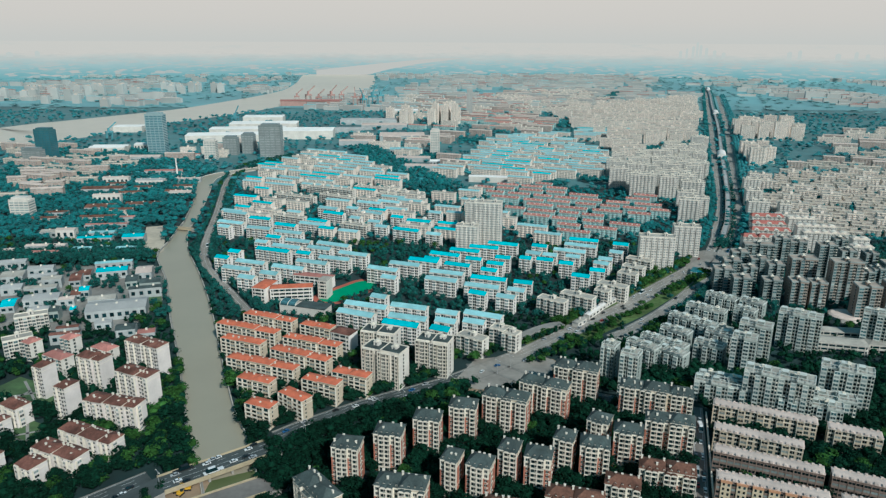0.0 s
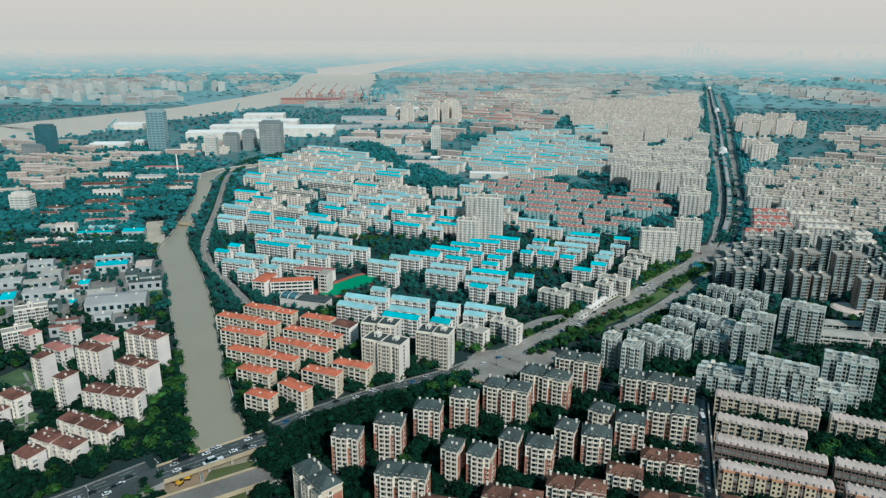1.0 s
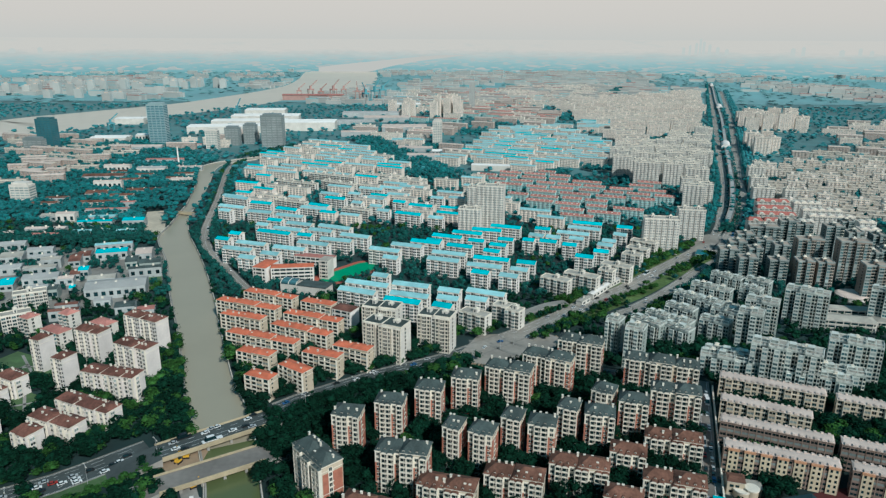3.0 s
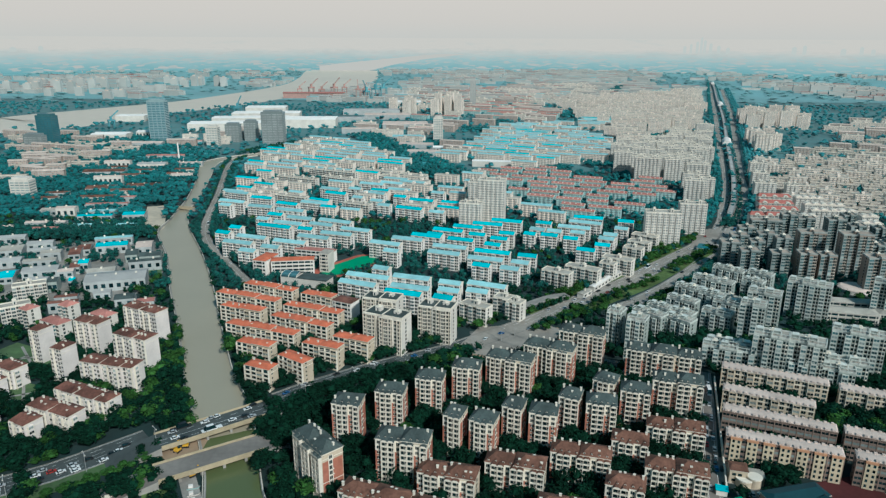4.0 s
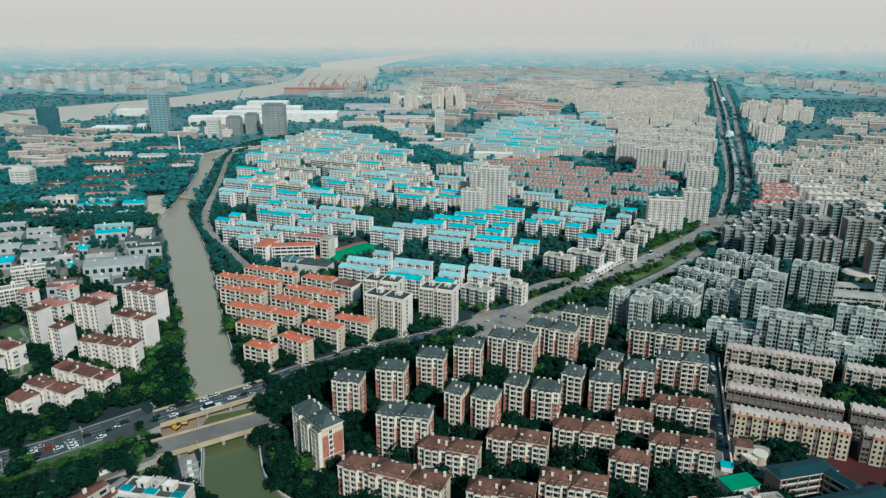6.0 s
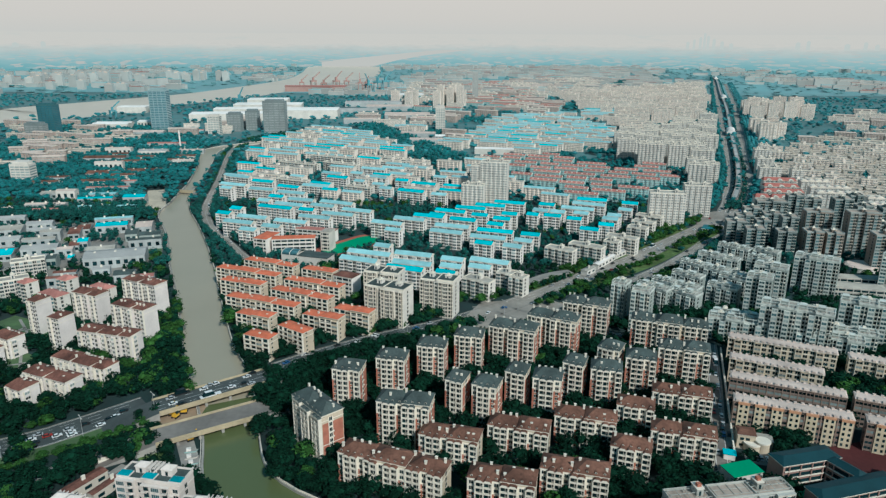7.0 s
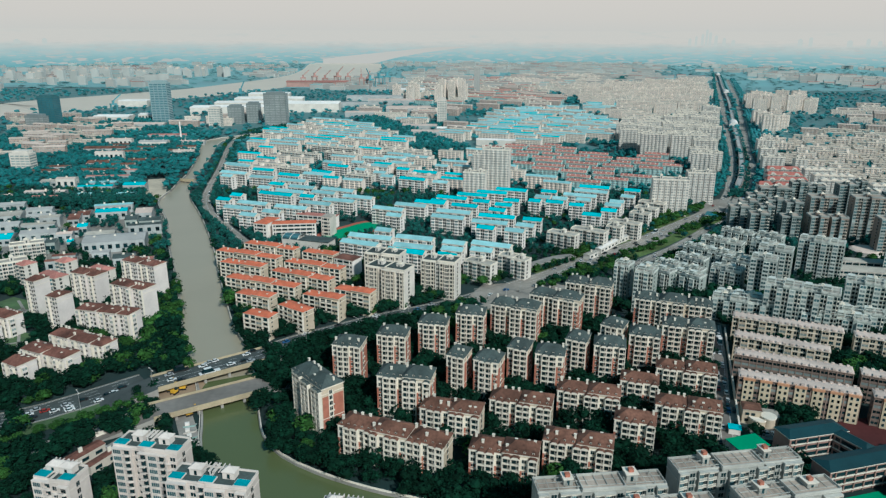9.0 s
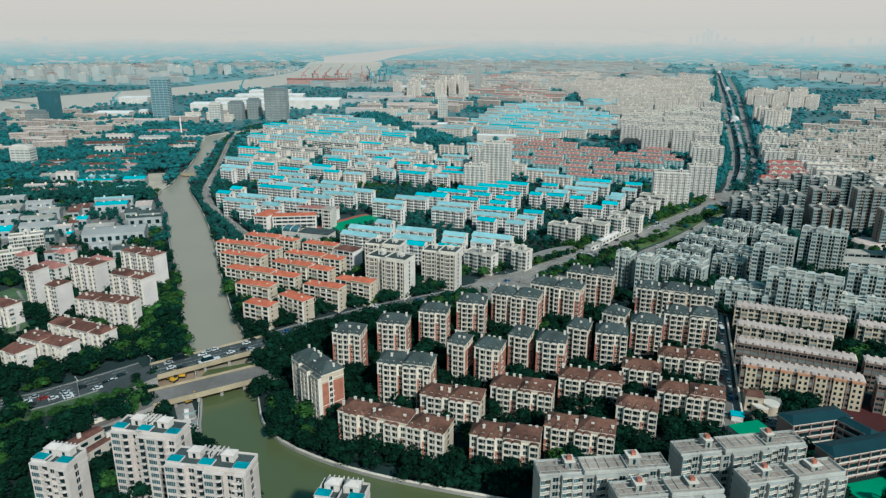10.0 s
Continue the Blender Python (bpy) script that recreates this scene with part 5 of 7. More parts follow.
pale_block(-76.8, 943.0, -24, 33.4)
pale_block(-48.3, 950.7, -24, 37.4)
pale_block(-11.5, 882.0, -23, 16.8)
pale_block(-94.3, 878.6, -26, 31.3)
pale_block(-63.8, 899.4, -21, 31.4)
pale_block(-112.4, 851.9, -26, 14.0)
pale_block(-11.7, 778.0, -21, 17.6)
pale_block(-86.7, 833.8, -21, 15.5)

# flat roofs, west
tan_block(-217.3, 983.1, -25, 68.2)
tan_block(-155.9, 981.3, -30, 58.9)
tan_block(-173.9, 1038.5, -25, 82.0)
tan_block(-198.5, 1073.6, -23, 65.7)
tan_block(-108.0, 1043.1, -24, 64.9)
tan_block(-85.3, 995.6, -28, 29.7)
tan_block(-50.2, 1011.2, -23, 41.5)
tan_block(-109.5, 821.7, -25, 35.7)
tan_block(-199.1, 862.5, -25, 46.1)

# faded blue roofs by the school
pale_block(-72.6, 535.6, -23, 32.8)
pale_block(-66.2, 553.4, -20, 38.2)
pale_block(-56.9, 574.4, -22, 14.2)
pale_block(-29.3, 550.8, -18, 31.4)
pale_block(-29.1, 527.1, -18, 32.0)
pale_block(3.2, 538.1, -20, 18.1)
pale_block(2.0, 520.4, -20, 17.0)
pale_block(33.1, 533.6, -23, 31.9)
pale_block(24.8, 519.0, -21, 17.1)

# bright blue roofs by the towers
blue_block(-34.1, 514.1, -20, 29.9)
blue_block(-2.1, 504.5, -24, 15.3)

# flat roofs at the crossing
tan_block(22.4, 491.6, -35, 23.0)
tan_block(53.2, 498.7, -35, 12.0)
tan_block(45.3, 507.8, -28, 15.2)
city_tower(35.7, 862.8, -12, 16.6, 14, 12)
city_tower(51.1, 777.3, -12, 30.8, 16, 19)
city_tower(26.3, 757.4, -12, 24.9, 13, 11)
city_tower(223.3, 697.2, -10, 35.7, 14, 13)
city_tower(272.5, 749.8, -10, 29.1, 14, 12)

# grey high blocks
grey_high(216.1, 404.6, -30, 40.9)
grey_high(264.7, 413.8, -29, 30.4)
grey_high(218.1, 462.3, -30, 16.5)
grey_high(236.3, 485.1, -32, 22.5)
grey_high(117.5, 447.5, -33, 9.3)
grey_high(128.7, 434.4, -30, 11.9)

# grey terrace blocks (rear)
glass_block(195.1, 423.3, -24, 43.3)
glass_block(241.8, 404.8, -22, 44.4)

# grey terrace blocks
glass_block(150.6, 477.6, -46, 24.2)
glass_block(168.5, 484.6, -43, 35.6)
glass_block(184.1, 505.2, -43, 22.9)
glass_block(169.3, 466.6, -46, 21.0)
glass_block(201.3, 479.8, -38, 21.6)
glass_block(200.5, 530.7, -44, 26.5)
glass_block(215.2, 514.2, -42, 29.8)
glass_block(224.6, 551.7, -38, 32.1)
glass_block(248.9, 579.8, -43, 25.9)
glass_block(257.1, 548.5, -43, 17.1)
glass_block(217.4, 499.5, -43, 22.1)
glass_block(271.3, 567.4, -43, 20.1)

# dark towers east of the junction
dark_tower(266.2, 626.4, -12, 16.9, 13, 9)
dark_tower(273.5, 601.1, -12, 15.9, 13, 9)
dark_tower(292.6, 630.2, -12, 12.4, 13, 9)
dark_tower(288.9, 661.2, -12, 16.2, 13, 8)
dark_tower(318.4, 667.1, -12, 16.3, 13, 8)
dark_tower(308.4, 690.0, -12, 16.2, 13, 8)
dark_tower(318.2, 632.4, -12, 14.0, 13, 10)
dark_tower(302.0, 603.0, -12, 15.4, 13, 8)
dark_tower(335.8, 708.2, -12, 29.7, 13, 9)
dark_tower(361.0, 712.0, -12, 15.0, 13, 11)
dark_tower(382.6, 718.6, -12, 16.3, 13, 9)
dark_tower(380.5, 660.2, -10, 16.1, 14, 14)
dark_tower(409.9, 690.0, -10, 11.0, 14, 13)
dark_tower(406.5, 668.2, -10, 13.5, 14, 11)
dark_tower(424.6, 659.9, -10, 11.1, 14, 11)
dark_tower(397.3, 619.3, -10, 11.0, 14, 9)
dark_tower(413.5, 628.0, -10, 9.1, 14, 9)
dark_tower(434.0, 636.8, -10, 18.3, 14, 10)

# amber-brown towers among them
amber_tower(344.3, 633.5, -10, 22.6, 14, 12)
amber_tower(321.0, 593.3, -10, 13.7, 14, 9)
amber_tower(336.3, 589.0, -10, 13.1, 14, 9)
amber_tower(370.2, 606.7, -10, 25.1, 14, 14)
amber_tower(365.8, 564.2, -10, 18.3, 14, 11)
amber_tower(394.1, 571.7, -10, 14.6, 14, 11)

# red vaulted roofs and white scalloped slabs behind the dark towers
vaulted_block(415.6, 863.7, -9, 39.1)
vaulted_block(400.8, 827.0, -9, 39.6)
vaulted_block(388.9, 795.6, -9, 44.1)
vaulted_block(352.4, 768.3, -9, 15.5)
vaulted_block(371.0, 766.3, -9, 18.0)
scalloped_slab(443.0, 831.2, -9, 32.6)
scalloped_slab(441.3, 793.8, -9, 43.9)
scalloped_slab(436.6, 764.4, -9, 48.3)
scalloped_slab(396.8, 740.9, -9, 15.8)
scalloped_slab(462.7, 740.3, -9, 17.4)
scalloped_slab(447.4, 710.1, -9, 20.8)

# pale towers beside the avenue
city_tower(489.6, 1082.6, -12, 25.2, 13, 8)
city_tower(456.2, 997.2, -12, 23.2, 13, 8)
city_tower(430.5, 923.8, -12, 27.7, 13, 8)
city_tower(466.8, 923.0, -12, 15.4, 13, 7)
city_tower(512.7, 1130.7, -12, 15.0, 13, 8)

# grey high blocks behind
grey_high(280.4, 506.2, -33, 30.3)
grey_high(341.8, 508.7, -33, 18.5)

# factories on the west bank
shed(-287.1, 566.6, 17, 48.2, 26, 9)
shed(-337.4, 665.5, 17, 28.7, 16, 8, "blueroof", label="low factory shed with a bright blue roof")
shed(-347.2, 689.9, 17, 35.8, 9, 8, "paleblue", label="low factory shed with a faded blue roof")
shed(-337.2, 609.1, 17, 8.1, 14, 8, "blueroof", label="low factory shed with a bright blue roof")
shed(-306.9, 641.6, 17, 10.6, 22, 7, "slate", "grey", "dark flat-roofed factory building")
shed(-303.4, 662.2, 17, 14.6, 24, 9, "pinkroof")
shed(-283.8, 629.6, 17, 18.6, 16, 9, "slate", "grey", "dark flat-roofed factory building")
shed(-281.0, 611.0, 17, 28.4, 9, 9, "slate")
shed(-364.8, 647.8, 17, 10.0, 28, 6, "redroof", label="low factory building with a dark maroon roof")
shed(-362.6, 660.5, 17, 11.3, 20, 6, "redroof", label="low factory building with a dark maroon roof")
shed(-342.4, 603.7, 17, 8.0, 16, 6, "redroof", label="low factory building with a dark maroon roof")
shed(-412.9, 670.6, 17, 23.6, 12, 8)
shed(-400.4, 651.2, 17, 25.1, 8, 7)
shed(-430.1, 652.5, 17, 19.7, 22, 7, "flatroof")
shed(-410.3, 617.0, 17, 17.8, 14, 7)
shed(-382.6, 616.3, 17, 27.6, 10, 7, "flatroof")
shed(-366.9, 590.7, 17, 29.1, 16, 7)
shed(-388.6, 577.5, 17, 11.0, 22, 6, "blueroof", label="low factory shed with a bright blue roof")
shed(-323.8, 562.6, 17, 4.4, 10, 7, "blueroof", label="low factory shed with a bright blue roof")
shed(-349.9, 555.7, 17, 16.0, 12, 9)
shed(-335.9, 555.2, 17, 7.4, 14, 9, "slate", "grey", "dark flat-roofed factory building")
shed(-284.8, 535.7, 17, 12.9, 8, 6)
shed(-306.0, 520.1, 17, 16.5, 7, 8, "redroof", label="low factory building with a dark maroon roof")
shed(-301.7, 507.8, 17, 21.8, 7, 8, "redroof", label="low factory building with a dark maroon roof")
shed(-261.1, 525.0, 17, 14.8, 14, 6, "slate")
shed(-238.7, 512.6, 17, 12.5, 10, 8, "coralroof", label="low building with a coral tiled roof")
shed(-422.6, 811.6, 8, 37.9, 11, 6, "paleblue", label="low factory shed with a faded blue roof")
shed(-416.1, 789.0, 8, 38.9, 10, 6, "blueroof", label="low factory shed with a bright blue roof")
shed(-396.7, 743.2, 8, 41.2, 11, 7, "paleblue", label="low factory shed with a faded blue roof")
shed(-368.5, 787.3, 8, 24.0, 16, 9, "blueroof", label="low factory shed with a bright blue roof")
shed(-356.2, 741.1, 8, 22.2, 12, 8, "paleblue", label="low factory shed with a faded blue roof")
shed(-449.9, 746.1, 6, 42.4, 10, 9, "pinkroof")
shed(-439.4, 725.0, 6, 27.9, 8, 8, "coralroof", label="low building with a coral tiled roof")
shed(-456.8, 802.7, 6, 21.6, 12, 12, "pinkroof", "offwhite")
shed(-482.2, 812.0, 6, 19.1, 16, 7, "flatroof")
shed(-484.3, 735.1, 17, 16.5, 16, 6, "pinkroof")
shed(-432.0, 849.7, 8, 51.8, 8, 6, "coralroof", label="low building with a coral tiled roof")
shed(-535.6, 1061.1, 8, 61.5, 22, 8, "brownroof", label="low factory building with a brown tiled roof")
shed(-496.4, 990.9, 8, 38.8, 10, 13, "pinkroof", "offwhite")
shed(-486.7, 949.1, 8, 36.4, 26, 6, "brownroof", label="low factory building with a brown tiled roof")
shed(-433.7, 966.8, 8, 47.0, 18, 6, "brownroof", label="low factory building with a brown tiled roof")
shed(-417.9, 880.3, 8, 17.8, 9, 8, "coralroof", label="low building with a coral tiled roof")
shed(-528.6, 911.9, 8, 27.6, 12, 6, "brownroof", label="low factory building with a brown tiled roof")
shed(-499.7, 1211.3, 6, 65.9, 14, 8, "coralroof", label="low building with a coral tiled roof")
shed(-545.6, 1126.5, 6, 40.9, 12, 12, "pinkroof", "offwhite")
shed(-484.9, 1117.4, 6, 44.2, 18, 10, "metalroof", "offwhite")
shed(-404.9, 1038.7, 6, 34.5, 12, 8, "pinkroof", "offwhite")
shed(-435.2, 1150.1, 6, 41.9, 12, 6, "pinkroof")
shed(-511.8, 1392.4, 8, 26.5, 10, 8, "coralroof", label="low building with a coral tiled roof")

# sheds on the river bank
shed(-714.8, 1462.4, 4, 73.0, 40, 12, "whiteroof", "offwhite", "large works hall with a white roof by the river")
shed(-656.2, 1505.1, 4, 40.3, 30, 12, "whiteroof", "offwhite", "large works hall with a white roof by the river")
shed(-821.6, 1801.9, 4, 72.0, 40, 14, "whiteroof", "offwhite", "large works hall with a white roof by the river")
shed(-527.7, 1641.6, 10, 166.4, 55, 16, "whiteroof", "offwhite", "large works hall with a white roof by the river")
shed(-500.3, 1760.0, 8, 185.7, 50, 16, "whiteroof", "offwhite", "large works hall with a white roof by the river")
shed(-484.3, 1858.4, 6, 175.7, 60, 18, "whiteroof", "offwhite", "large works hall with a white roof by the river")
shed(-337.9, 1705.3, 4, 126.1, 70, 20, "whiteroof", "offwhite", "large works hall with a white roof by the river")
shed(-529.9, 2034.3, 6, 113.7, 60, 16, "whiteroof", "offwhite", "large works hall with a white roof by the river")
shed(-270.1, 1809.5, 4, 114.7, 30, 10)
shed(-165.0, 1886.9, 4, 121.6, 50, 12, "pinkroof")
shed(-219.9, 2003.9, 4, 160.7, 50, 12)
shed(-134.6, 2282.2, 4, 91.8, 40, 12, "whiteroof", "offwhite", "large works hall with a white roof by the river")
shed(-204.4, 1587.6, 4, 77.5, 26, 10, "pinkroof")
shed(-87.4, 1467.1, 4, 59.8, 30, 10, "paleblue", label="low factory shed with a faded blue roof")
shed(-39.8, 1271.6, -5, 68.0, 26, 9, "pinkroof")
shed(-6.6, 1325.4, -5, 43.0, 20, 8, "whiteroof")
shed(-63.0, 1368.4, -5, 67.5, 24, 8, "pinkroof")
shed(-104.1, 1682.0, 4, 108.2, 60, 12, "pinkroof")
shed(-605.6, 1351.3, 4, 86.4, 24, 10, "pinkroof")
shed(76.1, 1163.8, -8, 67.9, 16, 9, "whiteroof", "offwhite", "long white hall among blue-roofed blocks")

# towers beyond the works
office_tower(-596.9, 1430.2, 0, 34.6, 22, 84)
dark_slab(-792.0, 1365.0, -10, 34.0, 20, 60)
far_office(-357.4, 1417.8, 0, 43.6, 24, 64)
far_office(-447.3, 1438.5, 0, 28.2, 20, 36)
far_office(-415.9, 1459.7, 0, 25.0, 20, 40)
white_high(-469.0, 1375.8, 0, 22.5, 18, 38)
white_high(-567.4, 901.3, 0, 25.6, 16, 26)
white_high(-20.6, 1460.3, 0, 19.0, 20, 50)
far_office(-797.0, 1325.0, -10, 40.0, 14, 27)
high("apartment_tower", 78.0, 2230.0, 0, 18.0, 16, 84, "farwall", "farglass", "pale grey-brown high-rise far off")

# pale offices in the works
tan_block(-324.9, 484.7, 36, 20.3)
tan_block(-340.7, 529.9, 29, 24.1)

# ---- bridges over the canal ----
def bridge(a, b, width, z, label, pave="asphalt", lines=True):
    """A road bridge from a to b: deck, parapets, girders, piers, lane lines."""
    dx, dy = b[0] - a[0], b[1] - a[1]
    l = math.hypot(dx, dy)
    yaw = math.degrees(math.atan2(dy, dx))
    t = thing("bridge", (a[0] + b[0]) / 2, (a[1] + b[1]) / 2, yaw, label, "bridge", "canal bridges")
    h, w = l / 2, width / 2
    d = Build()
    d.box(-h, -w, z - 0.5, h, w, z, pave, True)
    part("deck", d, t)
    for s in (-1, 1):
        p = Build()
        p.box(-h, s * w - 0.35, z - 1.5, h, s * w + 0.35, z + 0.25, "yellowrail", True)
        p.box(-h, s * w - 0.15, z + 0.25, h, s * w + 0.15, z + 1.1, "yellowrail")
        part("parapet", p, t, "ochre concrete parapet")
    pier = Build()
    pier.box(-0.7, -w + 1, 0, 0.7, -w + 2.4, z - 0.5, "concrete")
    pier.box(-0.7, w - 2.4, 0, 0.7, w - 1, z - 0.5, "concrete")
    pier.box(-0.9, -w + 0.3, z - 1.6, 0.9, w - 0.3, z - 0.5, "concrete", True)
    pm = pier.mesh("pier")
    for k in (-0.62, -0.22, 0.2, 0.62):
        part("pier", pm, t, at=(k * h, 0, 0))
    m = Build()
    n = int(width / 3.6)
    for k in range(1, n if lines else 1):
        y = -w + k * width / n
        x = -h
        while x < h:
            m.box(x, y - 0.08, z, min(x + 4, h), y + 0.08, z + 0.008, "mark")
            x += 8 if 2 * k != n else 4
    if lines:
        tagged(part("road_marking", m, t, "white lane markings"), kind="stuff")
    occupy((a[0] + b[0]) / 2, (a[1] + b[1]) / 2, yaw, l, width + 4)
    # ramps down to the avenue at both ends
    for s, e in ((-1, a), (1, b)):
        r = Build()
        q = s * 26
        r.face([(0, -w, z), (0, w, z), (q, w, 0.14), (q, -w, 0.14)] if s > 0 else [(0, w, z), (0, -w, z), (q, -w, 0.14), (q, w, 0.14)], pave)
        for u in (-w, w):
            r.face([(0, u, 0), (0, u, z), (q, u, 0.14), (q, u, 0)], "concrete")
        part("ramp", r, t, at=(s * h, 0, 0))
    return t


bridge((-151, 320), (-102, 356), 15.5, 4.6, "concrete road bridge with ochre parapets and lane lines")
bridge((-141, 292.5), (-97, 320.5), 15.0, 4.4, "plain concrete road bridge with ochre parapets and no traffic", "deckgrey", False)
bridge((-344, 846), (-318, 838), 5.0, 3.0, "small grey footbridge over the narrow canal", "concrete", False)

# building yard between the bridges
b = Build()
b.box(-150, 308, 0, -128, 330, 0.2, "earth")
plain("ground_yard", b, "bare earth building yard between two bridges", "yard")
b = Build()
b.box(-22, -4, 0, 22, 4, 0.2, "concrete")
plain("pavement_yard", b, "pale concrete strip beside the canal", "yard").matrix_basis = pose(-121.5, 285, 0, 0, 0, -62)
occupy(-123, 285, -62, 46, 16)
for x, y, yaw, paint in ((-119, 282, 20, "white"), (-116.5, 277.5, 24, "tealwall"), (-114.5, 273, 18, "white"), (-121, 287, 15, "tealwall")):
    t = thing("boat", x, y, yaw, "small pale work boat hauled out on a concrete strip", "boat", "boats on the bank", 0.2)
    b = Build()
    b.face([(-3, -1, 0.9), (2, -1, 0.9), (3.4, 0, 1.0), (2, 1, 0.9), (-3, 1, 0.9)], "concrete")
    low, top = [(-2.8, -0.6, 0), (1.8, -0.6, 0), (2.6, 0, 0), (1.8, 0.6, 0), (-2.8, 0.6, 0)], [(-3, -1, 0.9), (2, -1, 0.9), (3.4, 0, 1.0), (2, 1, 0.9), (-3, 1, 0.9)]
    for i in range(5):
        b.face([low[i], low[(i + 1) % 5], top[(i + 1) % 5], top[i]], paint)
    part("hull", b, t)
    b = Build()
    b.box(-2, -0.7, 0.9, 0, 0.7, 2.2, "white")
    part("cabin", b, t)
occupy(-139, 319, 0, 24, 24)


def digger_parts(t):
    b = Build()
    b.box(-1.8, -0.25, 0, 1.8, 0.25, 0.9, "tyre")
    belt = b.mesh("crawler_track")
    for sy in (-1.15, 1.15):
        part("crawler_track", belt, t, "black crawler track", at=(0, sy, 0))
    b = Build()
    b.box(-1.6, -1.2, 0.9, 1.4, 1.2, 2.0, "car_yellow", True)
    part("body", b, t)
    b = Build()
    b.box(0.1, -1.1, 2.0, 1.4, 0.0, 3.2, "glass")
    part("cab", b, t)
    b = Build()
    for i in range(6):
        b.box(1.2 + i * 0.6, 0.2, 2.0 + min(i, 6 - i) * 0.7, 1.9 + i * 0.6, 0.6, 2.5 + min(i, 6 - i) * 0.7, "car_yellow", True)
    part("boom", b, t)


digger = thing("excavator", -143, 320, 20, "yellow excavator parked on bare earth", "excavator", "excavators in the yard", 0.2)
digger_parts(digger)
for x, y, r in ((-140, 317.5, 70), (-137.5, 322, 190), (-141, 323.5, 130), (-125, 297, 40)):
    copy_thing(digger, pose(x, y, 0.2, 0, 0, r))

# ---- school with a sports ground ----
def school(x, y, yaw, l, d, n, label, roof="orangeroof", wall="white"):
    t = thing("school_building", x, y, yaw, label, "school", "school buildings")
    occupy(x, y, yaw, l + 3, d + 3)
    h = 0.8 + n * 3.4
    b = Build()
    b.box(-l / 2, -d / 2, 0, l / 2, d / 2, h, wall)
    part("wall", b, t)
    r = Build()
    r.roof(-l / 2 - 0.5, -d / 2 - 0.5, l / 2 + 0.5, d / 2 + 0.5, h, 1.6, min(d, l) * 0.4, roof, "trim", 0.3)
    part("roof", r, t)
    w = Build()
    w.box(-l / 2 + 1, -d / 2 - 0.08, 0, l / 2 - 1, -d / 2, 1.7, "glass")
    w.box(-l / 2 + 0.6, -d / 2 - 0.6, -0.35, l / 2 - 0.6, -d / 2, 0, "trim", True)
    row = w.mesh("window_band")
    for k in range(n):
        part("window_band", row, t, at=(0, 0, 1.6 + k * 3.4))
    for k in range(max(2, int(l / 5))):
        q = Build()
        q.box(-0.25, -d / 2 - 0.5, 0, 0.25, -d / 2, h, wall)
        part("pilaster", q, t, at=(-l / 2 + (k + 0.5) * l / max(2, int(l / 5)), 0, 0))
    return t


school(-141, 601, 8, 38, 11, 4, "white school building with an orange tiled roof")
school(-167, 606, -16, 13, 24, 4, "white school wing with an orange tiled roof")
school(-128, 642, -14, 40, 10, 3, "low white school building with a coral roof", "coralroof")
school(-112, 612, -14, 9, 13, 5, "pale stair tower beside the school", "flatroof", "offwhite")
school(-78, 500, -26, 17, 12, 4, "white hall with a flat dark red roof", "redroof")
# sports hall with a curved glass roof
t = thing("sports_hall", -123, 573, -17, "low sports hall with a dark roof and white arches", "sports hall")
occupy(-123, 573, -17, 48, 22)
b = Build()
b.box(-22, -7, 0, 22, 7, 7.5, "offwhite")
part("wall", b, t)
b = Build()
b.box(-6, -7.4, 7.5, 22.4, 7.4, 8.1, "slate", True)
part("roof", b, t, "dark flat roof")
b = Build()
arc = [(7.2 * math.cos(radians(k * 20)), 7.5 + 3.2 * math.sin(radians(k * 20))) for k in range(10)]
for (y0, z0), (y1, z1) in zip(arc, arc[1:]):
    b.face([(-22, y0, z0), (-6, y0, z0), (-6, y1, z1), (-22, y1, z1)], "greyglass")
part("vault", b, t, "curved dark glass roof")
b = Build()
for (y0, z0), (y1, z1) in zip(arc, arc[1:]):
    b.face([(-0.35, y0, z0 + 0.1), (0.35, y0, z0 + 0.1), (0.35, y1, z1 + 0.1), (-0.35, y1, z1 + 0.1)], "trim")
    b.face([(-0.35, y0, z0 - 0.5), (-0.35, y0, z0 + 0.1), (-0.35, y1, z1 + 0.1), (-0.35, y1, z1 - 0.5)], "trim")
rib = b.mesh("arch")
for cx in (-21.6, -14, -6.4):
    part("arch", rib, t, "white arch over the glass", at=(cx, 0, 0))

def oval(name, x, y, yaw, l, w, z, mat, label, category):
    b = Build()
    r = w / 2
    pts = [(s * (l / 2 - r) + r * math.cos(a), r * math.sin(a), z) for s, a0 in ((1, -90), (-1, 90)) for a in [radians(a0 + k * 15) for k in range(13)]]
    b.face(pts, mat)
    ob = plain(name, b, label, category)
    ob.matrix_basis = pose(x, y, 0, 0, 0, yaw)
    occupy(x, y, yaw, l, w)


oval("pavement_track", -92, 627, 52, 80, 36, 0.06, "courtred", "red running track of a school", "running track")
oval("pavement_field", -92, 627, 52, 68, 25, 0.10, "courtgreen", "green artificial pitch inside a running track", "sports pitch")

